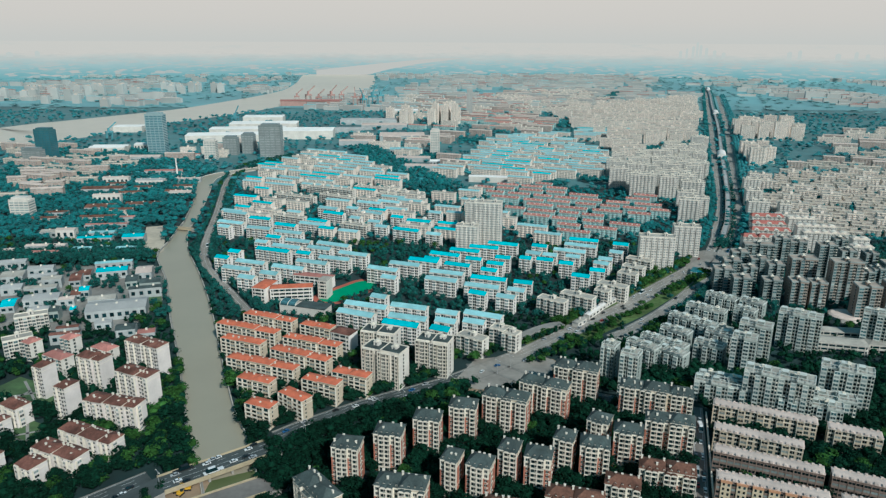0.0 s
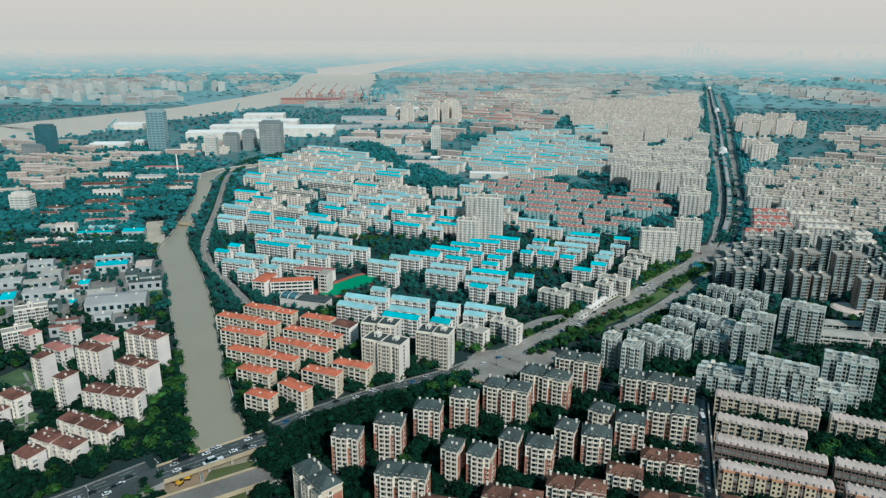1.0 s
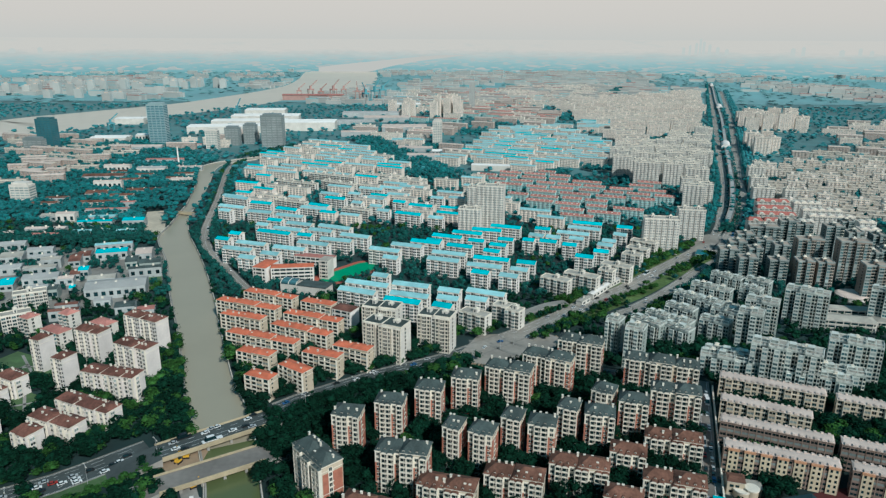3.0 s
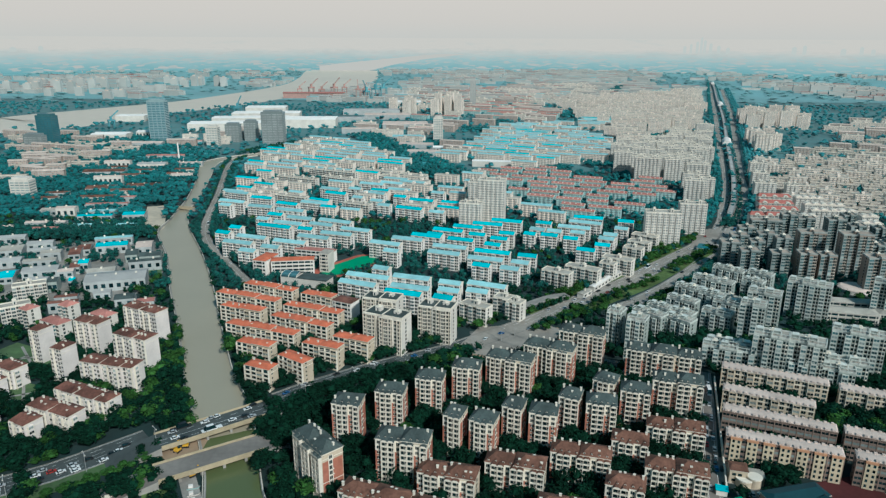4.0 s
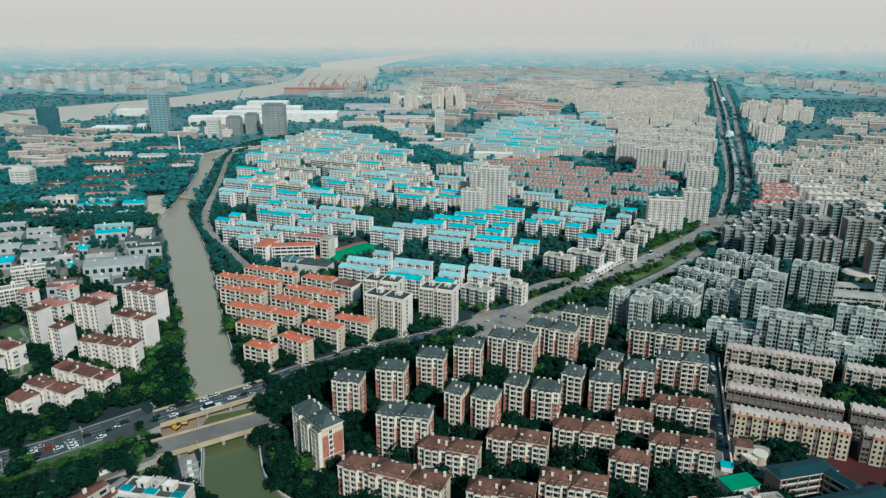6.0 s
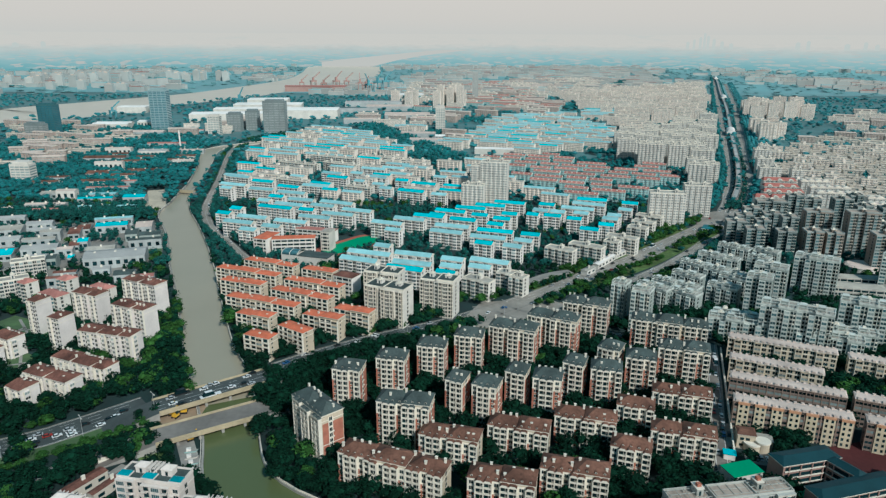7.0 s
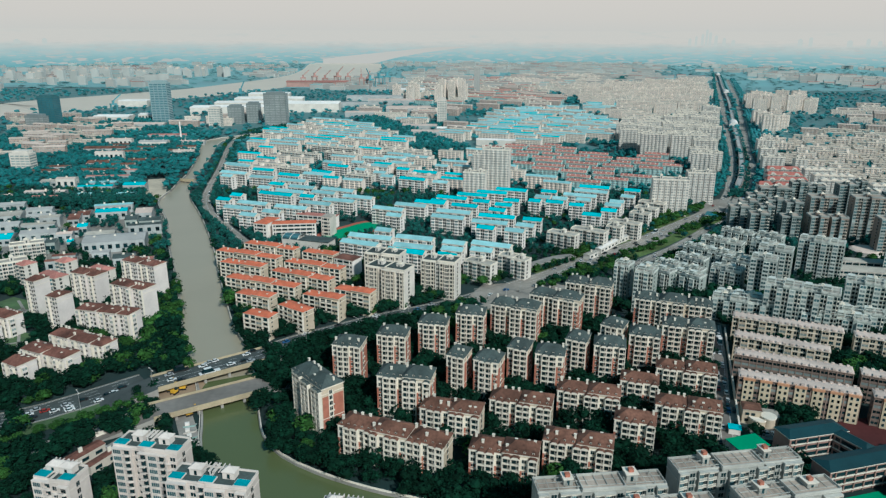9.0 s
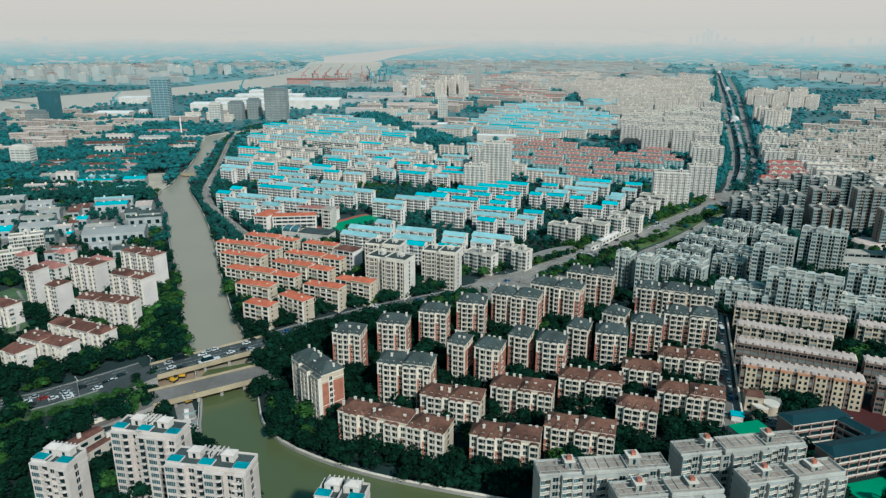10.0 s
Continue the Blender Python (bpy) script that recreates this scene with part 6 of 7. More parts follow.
# school at the lane's end: dark teal roofs, courts
school(158, 272.6, 14, 29, 9.5, 3, "school block with a dark teal roof and pink walls", "teal", "schoolpink")
school(172, 264.5, -62, 14, 5.5, 3, "school wing with a dark teal roof", "teal", "schoolpink")
school(168, 251.5, 16, 40, 9.5, 3, "long school block with a dark teal roof and pink walls", "teal", "schoolpink")
for nm, x, y, yaw, l, w, m, lb in (("court", 130, 270, 17, 15, 9, "courtgreen", "bright green roof over a yard"), ("court", 165, 236, 16, 20, 12, "courtgreen", "green sports court"), ("court", 160, 260.5, 15, 16, 7, "courtgreen", "green play yard between school wings"), ("track", 196, 286, 15, 40, 26, "trackred", "dark red running track")):
    b = Build()
    z = 6.2 if "roof" in lb else 0.3
    b.box(-l / 2, -w / 2, 0, l / 2, w / 2, z - 0.3, "offwhite")
    b.box(-l / 2 - 0.3, -w / 2 - 0.3, z - 0.3, l / 2 + 0.3, w / 2 + 0.3, z, m, True)
    ob = plain("pavement_" + nm, b, lb, "sports court")
    ob.matrix_basis = pose(x, y, 0, 0, 0, yaw)
    occupy(x, y, yaw, l + 7, w + 9)
t = thing("house", 147, 297, -15, "beige house with a curved terrace and brown roofs", "house")
occupy(147, 297, -15, 20, 13)
b = Build()
b.box(-8, -3.5, 0, 0, 4, 7.2, "cream")
b.box(0, -2.5, 0, 8, 4, 4.6, "cream")
part("wall", b, t)
b = Build()
b.roof(-8.4, -3.9, 0.4, 4.4, 7.2, 0.9, 1.5, "brownroof", "trim", 0.2)
part("roof", b, t, "brown tiled roof")
b = Build()
b.box(0.4, -2.8, 4.6, 8.3, 4.3, 5.0, "flatroof", True)
part("roof", b, t, "flat grey roof")
for cx, r, h in ((-1.0, 4.2, 3.4), (3.4, 3.4, 4.6)):
    b = Build()
    b.cyl(cx, -2.8, 0, h, r, r, 20, "cream")
    b.cyl(cx, -2.8, h, h + 0.7, r + 0.2, r + 0.2, 20, "trim")
    part("terrace", b, t, "curved terrace with a white parapet")
w = Build()
w.box(-0.9, -0.05, 0, 0.9, 0, 1.4, "glass")
wm = w.mesh("window")
for cx, cz in ((-6, 1.2), (-6, 4.4), (-3.4, 4.4)):
    part("window", wm, t, at=(cx, -3.5, cz))
t = thing("gatehouse", 131.5, 287, -17, "small bright blue-roofed gatehouse on the lane", "house")
b = Build()
b.box(-2.5, -2, 0, 2.5, 2, 3, "white")
part("wall", b, t)
b = Build()
b.box(-2.9, -2.4, 3, 2.9, 2.4, 3.25, "blueroof", True)
part("roof", b, t)
occupy(131.5, 287, 0, 6, 6)
b = Build()
b.box(-0.15, -60, 0, 0.15, 60, 2.6, "trim")
b.box(-0.4, -60, 2.6, 0.4, 60, 2.75, "trim", True)
for k in range(30):
    b.box(-0.25, -60 + k * 4.1, 0, 0.25, -59.6 + k * 4.1, 3.0, "trim")
ob = plain("wall_lane", b, "white boundary wall along a lane", "wall")
ob.matrix_basis = pose(152.3, 344.5, 0, 0, 0, -17.7)
occupy(150.5, 342, -17.7, 9, 122)
for x, y, yaw, l, w in ((117, 282, -14, 20, 8), (152, 285, -12, 26, 10), (140, 306, -17, 10, 22)):
    b = Build()
    b.box(-l / 2, -w / 2, 0, l / 2, w / 2, 0.1, "paving")
    plain("pavement_parking", b, "paved parking yard between the blocks", "parking yard").matrix_basis = pose(x, y, 0, 0, 0, yaw)
    occupy(x, y, yaw, l, w)
# yard with red-roofed workshops south of the avenue
for x, y, yaw, l, d in ((-157, 259, 62, 19, 6), (-145, 260, 66, 22, 4)):
    shed(x, y, yaw, l, d, 4, "redroof", "tan", "low workshop with a dark red roof in a yard")
b = Build()
b.box(-3.5, -13, 0, 3.5, 13, 0.1, "concrete")
plain("pavement_yard", b, "pale concrete yard between workshops", "yard").matrix_basis = pose(-151.5, 264, 0, 0, 0, -24)
occupy(-150, 258, 62, 34, 24)
b = Build()
b.box(-10, -0.2, 0, 10, 0.2, 2.8, "trim")
plain("wall_yard", b, "white boundary wall beside a yard", "wall").matrix_basis = pose(-160, 277, 0, 0, 0, 31)

# ---- oval white tank hall among the towers ----
t = thing("round_hall", 352, 566, 0, "low round hall with a pale cream roof", "hall")
b = Build()
b.cyl(0, 0, 0, 3.4, 13, 13, 28, "offwhite")
part("wall", b, t)
b = Build()
b.cyl(0, 0, 3.4, 4.6, 13.4, 11, 28, "pinkroof")
part("roof", b, t)
occupy(352, 566, 0, 27, 27)

# low arcades behind the grey towers
for x, y, yaw, l, d, h in ((300, 505, -14, 62, 14, 6), (352, 500, -10, 40, 18, 7), (330, 522, -10, 46, 10, 5)):
    school(x, y, yaw, l, d, 2, "low white shopping arcade with flat terraces", "flatroof", "offwhite")

# ---- chimney and cranes ----
t = thing("factory_chimney", -465, 1180, 0, "slender white factory chimney", "chimney")
b = Build()
b.cyl(0, 0, 0, 34, 1.7, 1.0, 14, "white")
part("shaft", b, t)
b = Build()
b.cyl(0, 0, 34, 35, 1.3, 1.3, 14, "trim")
part("rim", b, t)


def crane(x, y, yaw, h, mat, label):
    """A dock crane: four legs, a cross-beam, a tower and a raking jib."""
    t = thing("dock_crane", x, y, yaw, label, "crane", "dock cranes")
    g = Build()
    g.box(-1, -1, 0, 1, 1, h * 0.55, mat)
    leg = g.mesh("leg")
    for sx in (-1, 1):
        for sy in (-1, 1):
            part("leg", leg, t, at=(sx * h * 0.16, sy * h * 0.12, 0))
    g = Build()
    g.box(-h * 0.2, -h * 0.15, h * 0.5, h * 0.2, h * 0.15, h * 0.58, mat, True)
    part("gantry", g, t)
    g = Build()
    g.box(-h * 0.06, -h * 0.06, h * 0.58, h * 0.06, h * 0.06, h * 0.78, mat)
    part("tower", g, t)
    g = Build()
    for k in range(10):
        u = k / 10
        g.box(u * h * 0.5 - 1, -1, h * (0.72 + 0.42 * u), (u + 0.1) * h * 0.5 + 1, 1, h * (0.76 + 0.42 * u), mat, True)
    part("jib", g, t)


for x, y, yaw, h in ((-560, 2640, 10, 60), (-520, 2660, 30, 70), (-470, 2600, -15, 62), (-430, 2640, 50, 74), (-400, 2700, 15, 66), (-330, 2560, 100, 72), (-300, 2480, 70, 64)):
    crane(x, y, yaw, h * 0.8, "crane", "red-brown dock crane on the river bank")
for x, y, yaw, h in ((-285, 2440, 120, 76), (-262, 2520, 60, 84), (-240, 2600, 20, 80), (-575, 1900, 80, 62), (-800, 1640, 40, 46)):
    crane(x, y, yaw, h * 0.8, "craneblue", "blue dock crane on the river bank")
t = thing("dock_hall", -490, 2560, 4, "long red-brown dock hall by the river", "dock hall")
b = Build()
b.box(-110, -22, 0, 110, 22, 18, "crane")
part("wall", b, t)
b = Build()
b.roof(-112, -24, 112, 24, 18, 3, 0, "coralroof", "crane", 0.6)
part("roof", b, t)

# ---- elevated metro line with two stations ----
line = spline([(343, 816), (375, 885), (415, 984), (457, 1094), (532, 1300), (573, 1414), (775, 1967), (997, 2605), (1180, 3120), (1330, 3560)], 14)
b = Build()
strip(b, line, -3.6, 3.6, 4.4, 5.8, "concrete")
strip(b, line, -3.7, -3.4, 5.8, 6.8, "concrete")
strip(b, line, 3.4, 3.7, 5.8, 6.8, "concrete")
strip(b, line, -2.4, 2.4, 5.8, 5.9, "metalroof")
vd = plain("viaduct", b, "pale concrete elevated metro viaduct between tree rows", "viaduct")
pier = Build()
pier.box(-1.1, -1.1, 0, 1.1, 1.1, 4.4, "concrete")
pm = pier.mesh("pier")
for p, d, n in frames_of(line)[::2]:
    ob = new("pier", pm)
    ob.parent = vd
    ob.matrix_basis = pose(p[0], p[1], 0, 0, 0, math.degrees(math.atan2(d[1], d[0])))
block_line(line, 9)
for x, y, yaw, l in ((578, 1430, 70, 62), (895, 2300, 71, 90), (1290, 3440, 71, 120)):
    t = thing("metro_station", x, y, yaw, "white arched metro station over the viaduct", "station", "metro stations")
    b = Build()
    b.box(-l / 2, -8, 0, l / 2, 8, 6.0, "concrete")
    part("hall", b, t)
    b = Build()
    pts = [(8.8 * math.cos(radians(k * 18)), 6 + 6.5 * math.sin(radians(k * 18))) for k in range(11)]
    for (y0, z0), (y1, z1) in zip(pts, pts[1:]):
        b.face([(-l / 2, y0, z0), (l / 2, y0, z0), (l / 2, y1, z1), (-l / 2, y1, z1)], "white")
    for sx in (-1, 1):
        b.face([(sx * l / 2, y, z) for y, z in pts], "white")
    part("vault", b, t, "white arched roof")
    occupy(x, y, yaw, l + 6, 24)
# green-roofed bus stop building in the median by the junction
t = thing("pavilion", 265, 684, 62, "low pavilion with a bright teal roof in the median", "pavilion")
b = Build()
b.box(-8, -5.5, 0, 8, 5.5, 3.6, "tealwall")
part("wall", b, t)
b = Build()
b.roof(-9, -6.5, 9, 6.5, 3.6, 0.9, 2.0, "pavteal", "trim", 0.4)
part("roof", b, t)
occupy(265, 684, 62, 20, 15)
# curved arcade and long market halls beside the avenue
arc = spline([(58, 511), (72, 525), (86, 536), (100, 542)], 3)
t = thing("arcade", 0, 0, 0, "curved low arcade with a grey roof and pale edge", "arcade")
b = Build()
strip(b, arc, -3.4, 3.4, 0, 3.6, "darkwall")
part("wall", b, t)
b = Build()
strip(b, arc, -4.2, 4.2, 3.6, 4.2, "paving")
part("roof", b, t)
b = Build()
strip(b, arc, 3.8, 4.3, 3.7, 4.5, "concrete")
part("parapet", b, t, "pale parapet")
block_line(arc, 10)
for p, d, n in frames_of(arc)[::2]:
    b = Build()
    b.box(-0.3, -0.3, 0, 0.3, 0.3, 3.6, "concrete")
    part("pillar", b, t, at=(*(p + n * 3.9), 0))
for x, y, yaw, l, d, rf in ((134.5, 574, 53, 34, 5.5, "white"), (157, 602, 49, 36, 6, "metalroof"), (116, 549, 50, 14, 6, "flatroof")):
    shed(x, y, yaw, l, d, 4, rf, "offwhite", "long low market hall with a pale roof beside the avenue")

# pale bare ground: corner of the crossing, river-side plot, lawns
for nm, x, y, yaw, l, w, m, lb in (("ground_plot", 34, 437, 26, 34, 12, "earth", "bare earth plot beside the crossing"), ("ground_sand", -352, 803, 110, 125, 24, "sand", "pale sandy plot beside the canal"), ("ground_lawn", -270, 604, -66, 34, 11, "grass", "green lawn beside the canal"), ("ground_lawn", -256, 376, -24, 30, 22, "grass", "lawn with pale paths between white blocks"), ("ground_lawn", -128, 448, -24, 10, 12, "grass", "small lawn between orange-roofed blocks"), ("ground_plot", -137, 281, 20, 12, 10, "meadow", "bare olive plot beside the bridge"), ("ground_plot", 80, 474, 30, 14, 12, "earth", "bare earth corner beside the crossing"), ("ground_lawn", -282, 425, -24, 60, 26, "grass", "lawn with paths between white blocks")):
    b = Build()
    b.box(-l / 2, -w / 2, 0, l / 2, w / 2, 0.09, m)
    ob = plain(nm, b, lb, "ground")
    ob.matrix_basis = pose(x, y, 0, 0, 0, yaw)
    if m in ("earth", "sand") or x < 0:
        occupy(x, y, yaw, l, w)
for x, y, yaw, l in ((-282, 425, 20, 50), (-282, 425, -50, 46), (-290, 415, 70, 30), (-256, 376, 25, 34), (-256, 376, -60, 28), (-250, 366, -20, 24)):
    b = Build()
    b.box(-l / 2, -0.9, 0, l / 2, 0.9, 0.13, "concrete")
    plain("pavement_path", b, "pale garden path across a lawn", "path").matrix_basis = pose(x, y, 0, 0, 0, yaw)


# ---- traffic ----
def car_model(paint, label, l=4.5, w=1.8, h=1.5, group="cars on the avenue", name="car"):
    t = thing(name, 0, 0, 0, label, name, group)
    b = Build()
    b.box(-l / 2, -w / 2, 0.35, l / 2, w / 2, 0.85, paint, True)
    b.roof(-l / 2, -w / 2, l / 2, w / 2, 0.8, 0.02, 0.3, paint, paint, 0.08)
    part("body", b, t)
    c = Build()
    i = len(c.v)
    x0, x1, q0, q1, z0, z1 = -l * 0.38, l * 0.22, -l * 0.26, l * 0.1, 0.88, h
    y = w / 2 - 0.08
    for pts in ([(x0, -y, z0), (x1, -y, z0), (q1, -y + 0.12, z1), (q0, -y + 0.12, z1)], [(x1, y, z0), (x0, y, z0), (q0, y - 0.12, z1), (q1, y - 0.12, z1)], [(x1, -y, z0), (x1, y, z0), (q1, y - 0.12, z1), (q1, -y + 0.12, z1)], [(x0, y, z0), (x0, -y, z0), (q0, -y + 0.12, z1), (q0, y - 0.12, z1)]):
        c.face(pts, "glass")
    part("cabin_glass", c, t, "dark window glass")
    r = Build()
    r.box(q0, -y + 0.1, z1 - 0.02, q1, y - 0.1, z1 + 0.04, paint)
    part("car_roof", r, t)
    wb = Build()
    for sy in (-1, 1):
        wb.box(-0.32, sy * (w / 2 - 0.05) - 0.1, 0, 0.32, sy * (w / 2 - 0.05) + 0.1, 0.64, "tyre")
    wb.box(-0.06, -w / 2 + 0.1, 0.26, 0.06, w / 2 - 0.1, 0.38, "tyre", True)
    wm = wb.mesh("axle")
    for sx in (-1, 1):
        part("axle", wm, t, "axle with two black wheels", at=(sx * l * 0.3, 0, 0))
    return t


PAINTS = ("white", "white", "silver", "black", "silver", "white", "white", "silver", "black", "black", "white", "silver", "red", "white", "blue", "silver", "white", "black", "white", "silver", "black", "silver")
models = {}


def put_car(x, y, yaw, z, paint, big=False):
    key = (paint, big)
    if key not in models:
        models[key] = car_model("car_" + paint, paint + (" bus on the road" if big else " car driving on the asphalt avenue"), *((11, 2.5, 3.0) if big else (4.5, 1.8, 1.5)), name="bus" if big else "car", group="buses on the avenue" if big else "cars on the avenue")
        models[key].matrix_basis = pose(x, y, z, 0, 0, yaw)
    else:
        copy_thing(models[key], pose(x, y, z, 0, 0, yaw))


def traffic(line, z, offs, gap, seed, start=0, end=None):
    rnd = random.Random(seed)
    fr = frames_of(line)[start:end]
    for off in offs:
        run = rnd.uniform(0, gap)
        for i in range(1, len(fr)):
            run -= np.linalg.norm(fr[i][0] - fr[i - 1][0])
            if run <= 0:
                p, d, n = fr[i]
                q = p + n * (off + rnd.uniform(-0.4, 0.4)) + d * rnd.uniform(-4, 4)
                put_car(q[0], q[1], math.degrees(math.atan2(d[1], d[0])) + (180 if off < 0 else 0), z, rnd.choice(PAINTS), rnd.random() < 0.06)
                run = gap * rnd.uniform(0.4, 1.9)


traffic(roads["avenue_west"], 0.13, (0.3, 3.6, 6.9), 8, 12, 14, -2)
traffic(roads["avenue_west"], 0.13, (-6.5, -3), 55, 21, 14)
traffic(roads["avenue_middle"], 0.13, (-6.5, -3.2, 3.2, 6.5), 22, 2, 0, -7)
traffic(roads["avenue_east"], 0.13, (-5.5, -2, 2, 5.5), 40, 3, 9, 60)
traffic(roads["avenue_north"], 0.13, (-2, 2), 55, 13, 0, 60)
traffic(roads["frontage"], 0.13, (-4, 0, 4), 60, 4, 0, 50)
traffic(roads["canal_side"], 0.13, (-3, 3), 40, 5, 0, 40)
traffic(spline([(-150, 321), (-103, 355.5)], 3), 4.62, (-6, -3.5, 2.5, 5.5), 15, 6)
traffic(spline([(164, 400), (129, 288)], 3), 0.13, (-1.6, 2.2), 8, 7)
for i, (x, y, r) in enumerate(((110, 281, 76), (113, 280.5, 76), (119, 279.6, 76), (122, 279, 76), (146, 286, 78), (149, 285, 80), (155, 284, 78), (161, 283, 78), (138, 312, 70), (139, 306, 72), (141, 300, 70), (-153, 268, 60), (-150, 258, 66), (-186, 271, 30), (40, 470, 20), (62, 478, 200), (28, 460, 60))):
    put_car(x, y, r, 0.15, PAINTS[i])

# ---- lamps along the avenue ----
lamp = thing("street_lamp", -83, 369, 30, "tall pale street lamp beside the avenue", "street lamp", "street lamps")
b = Build()
b.cyl(0, 0, 0, 11, 0.14, 0.08, 8, "steel")
part("pole", b, lamp)
b = Build()
b.box(-2.2, -0.12, 10.9, 2.2, 0.12, 11.05, "steel", True)
part("arm", b, lamp)
for sx in (-1, 1):
    b = Build()
    b.box(sx * 2.2 - 0.5, -0.25, 10.8, sx * 2.2 + 0.5, 0.25, 11.0, "trim", True)
    part("lamp_head", b, lamp)
for nm, step in (("avenue_west", 5), ("avenue_middle", 6), ("avenue_east", 7)):
    for p, d, n in frames_of(roads[nm])[2:70:step]:
        q = p + n * 11.5
        copy_thing(lamp, pose(q[0], q[1], 0.1, 0, 0, math.degrees(math.atan2(d[1], d[0])) + 90))

# ---- districts further off: rows of blocks inside an outline ----
def inside(x, y, poly):
    hit = False
    for (x0, y0), (x1, y1) in zip(poly, poly[1:] + poly[:1]):
        if (y0 > y) != (y1 > y) and x < (x1 - x0) * (y - y0) / (y1 - y0) + x0:
            hit = not hit
    return hit


def rows_of(kinds, poly, yaw, length, gap, row, seed, keep=0.92, **more):
    """Rows of blocks of the given kinds, length between two values, in a district's outline."""
    rnd = random.Random(seed)
    c, s = math.cos(radians(yaw)), math.sin(radians(yaw))
    us = [x * c + y * s for x, y in poly]
    vs = [-x * s + y * c for x, y in poly]
    v = min(vs) + row / 2
    while v < max(vs):
        u = min(us) + rnd.uniform(0, length[0])
        while u < max(us):
            l = rnd.uniform(*length)
            w = v + rnd.uniform(-0.08, 0.08) * row
            m = u + l / 2
            x, y = m * c - w * s, m * s + w * c
            probe = [((m + k * l / 2) * c - w * s, (m + k * l / 2) * s + w * c) for k in (-1, -0.5, 0, 0.5, 1)]
            if all(inside(*p, poly) and free(*p) for p in probe) and rnd.random() < keep:
                rnd.choice(kinds)(x, y, yaw + rnd.uniform(-3, 3), l, **{k: rnd.choice(q) for k, q in more.items()})
            u += l + rnd.uniform(0.7, 1.4) * gap
        v += row


GREEN_BELT = spline([(332, 1930), (392, 2070), (465, 2248), (600, 2659), (784, 3214)], 30)
block_line(GREEN_BELT, 44)
GREEN_PATCHES = [(285, 1553, 60, 34), (449, 1687, 70, 40), (453, 1494, 26, 110), (499, 1480, 22, 100), (182, 1127, 40, 40), (258, 1167, 46, 40), (272, 1064, 24, 60), (108, 1812, 90, 30), (71, 1635, 70, 50), (-31, 1405, 40, 60), (244, 861, 60, 22), (259, 1553, 60, 20)]  # x, y, size across and away
for x, y, l, d in GREEN_PATCHES:
    occupy(x, y, -16, l, d)
rows_of([far_blue, far_blue, far_bright], [(330, 1809), (516, 1839), (453, 1648), (305, 1625)], -18, (30, 60), 8, 28, 22)
rows_of([far_blue, far_blue, far_tan, far_bright, far_tan, far_blue], [(-342, 1086), (-348, 1286), (-270, 1449), (-166, 1376), (-38, 1101), (-132, 1082), (-242, 1015)], -24, (30, 55), 8, 26, 1)
rows_of([far_tan, far_blue, far_pink, far_blue], [(-140, 1440), (-40, 1250), (20, 1115), (80, 1110), (60, 1300), (-40, 1600)], -24, (30, 60), 10, 30, 2)
rows_of([far_blue, far_blue, far_blue, far_blue, far_bright, far_tan], [(60, 1115), (200, 1125), (363, 1270), (340, 1790), (88, 1649), (20, 1300)], -22, (30, 60), 8, 25, 3)
rows_of([red_block], [(34, 1073), (162, 1121), (229, 1010), (330, 1015), (305, 898), (245, 815), (175, 780), (137, 812), (105, 865)], -21, (24, 42), 7, 30, 4, 0.97)
rows_of([city_tower], [(278, 1216), (630, 1633), (341, 865), (300, 850), (327, 959), (240, 1040)], -16, (24, 38), 5, 33, 5, n=(10, 11, 12, 13))
rows_of([far_high], [(340, 2301), (1060, 2900), (641, 1690), (330, 1290), (350, 1643)], -16, (26, 46), 8, 40, 6, n=(8, 9, 10, 12))
rows_of([far_pink, far_tan, red_block], [(-180, 2900), (450, 3200), (315, 2214), (320, 1780), (88, 1660), (-56, 1500), (-140, 1758)], -22, (40, 80), 20, 52, 7, 0.8)
rows_of([far_high], [(640, 1690), (900, 1690), (970, 1900), (690, 1880)], -14, (22, 34), 8, 40, 8, n=(11, 13, 15))
rows_of([far_high], [(575, 1330), (655, 1330), (715, 1490), (625, 1490)], -14, (20, 30), 8, 36, 23, n=(9, 11, 12))
rows_of([far_low, far_low, far_low, far_tan], [(545, 1210), (900, 1258), (600, 809), (440, 811), (415, 865)], -20, (14, 30), 5, 20, 9, 0.9)
rows_of([far_low, far_pink, far_low], [(620, 1330), (1150, 1600), (1000, 1300), (900, 1262), (560, 1215)], -20, (24, 56), 12, 32, 10, 0.85)
rows_of([far_tan, far_pink], [(960, 1840), (1700, 2200), (1200, 1620), (800, 1420)], -18, (40, 90), 20, 55, 11, 0.7)
rows_of([red_block], [(380, 800), (470, 800), (500, 865), (420, 870)], -10, (28, 40), 5, 22, 12)
rows_of([far_high], [(-175, 1975), (-85, 1975), (-75, 2090), (-175, 2090)], -12, (20, 26), 8, 34, 13, n=(14, 16))
rows_of([far_high], [(-55, 1950), (65, 1950), (85, 2090), (-55, 2090)], -12, (18, 24), 8, 36, 18, n=(16, 19, 21))
rows_of([red_block, far_pink], [(74, 2148), (388, 2244), (304, 1879), (162, 1759), (110, 1813)], -18, (40, 80), 8, 34, 19, 0.9)
rows_of([far_tan, far_pink], [(150, 2260), (520, 2360), (660, 2790), (830, 3400), (239, 3214)], -16, (40, 90), 12, 50, 20, 0.9)
rows_of([far_low, far_pink], [(-977, 1507), (-760, 1500), (-560, 1150), (-640, 1000)], -15, (30, 60), 12, 34, 14, 0.85)
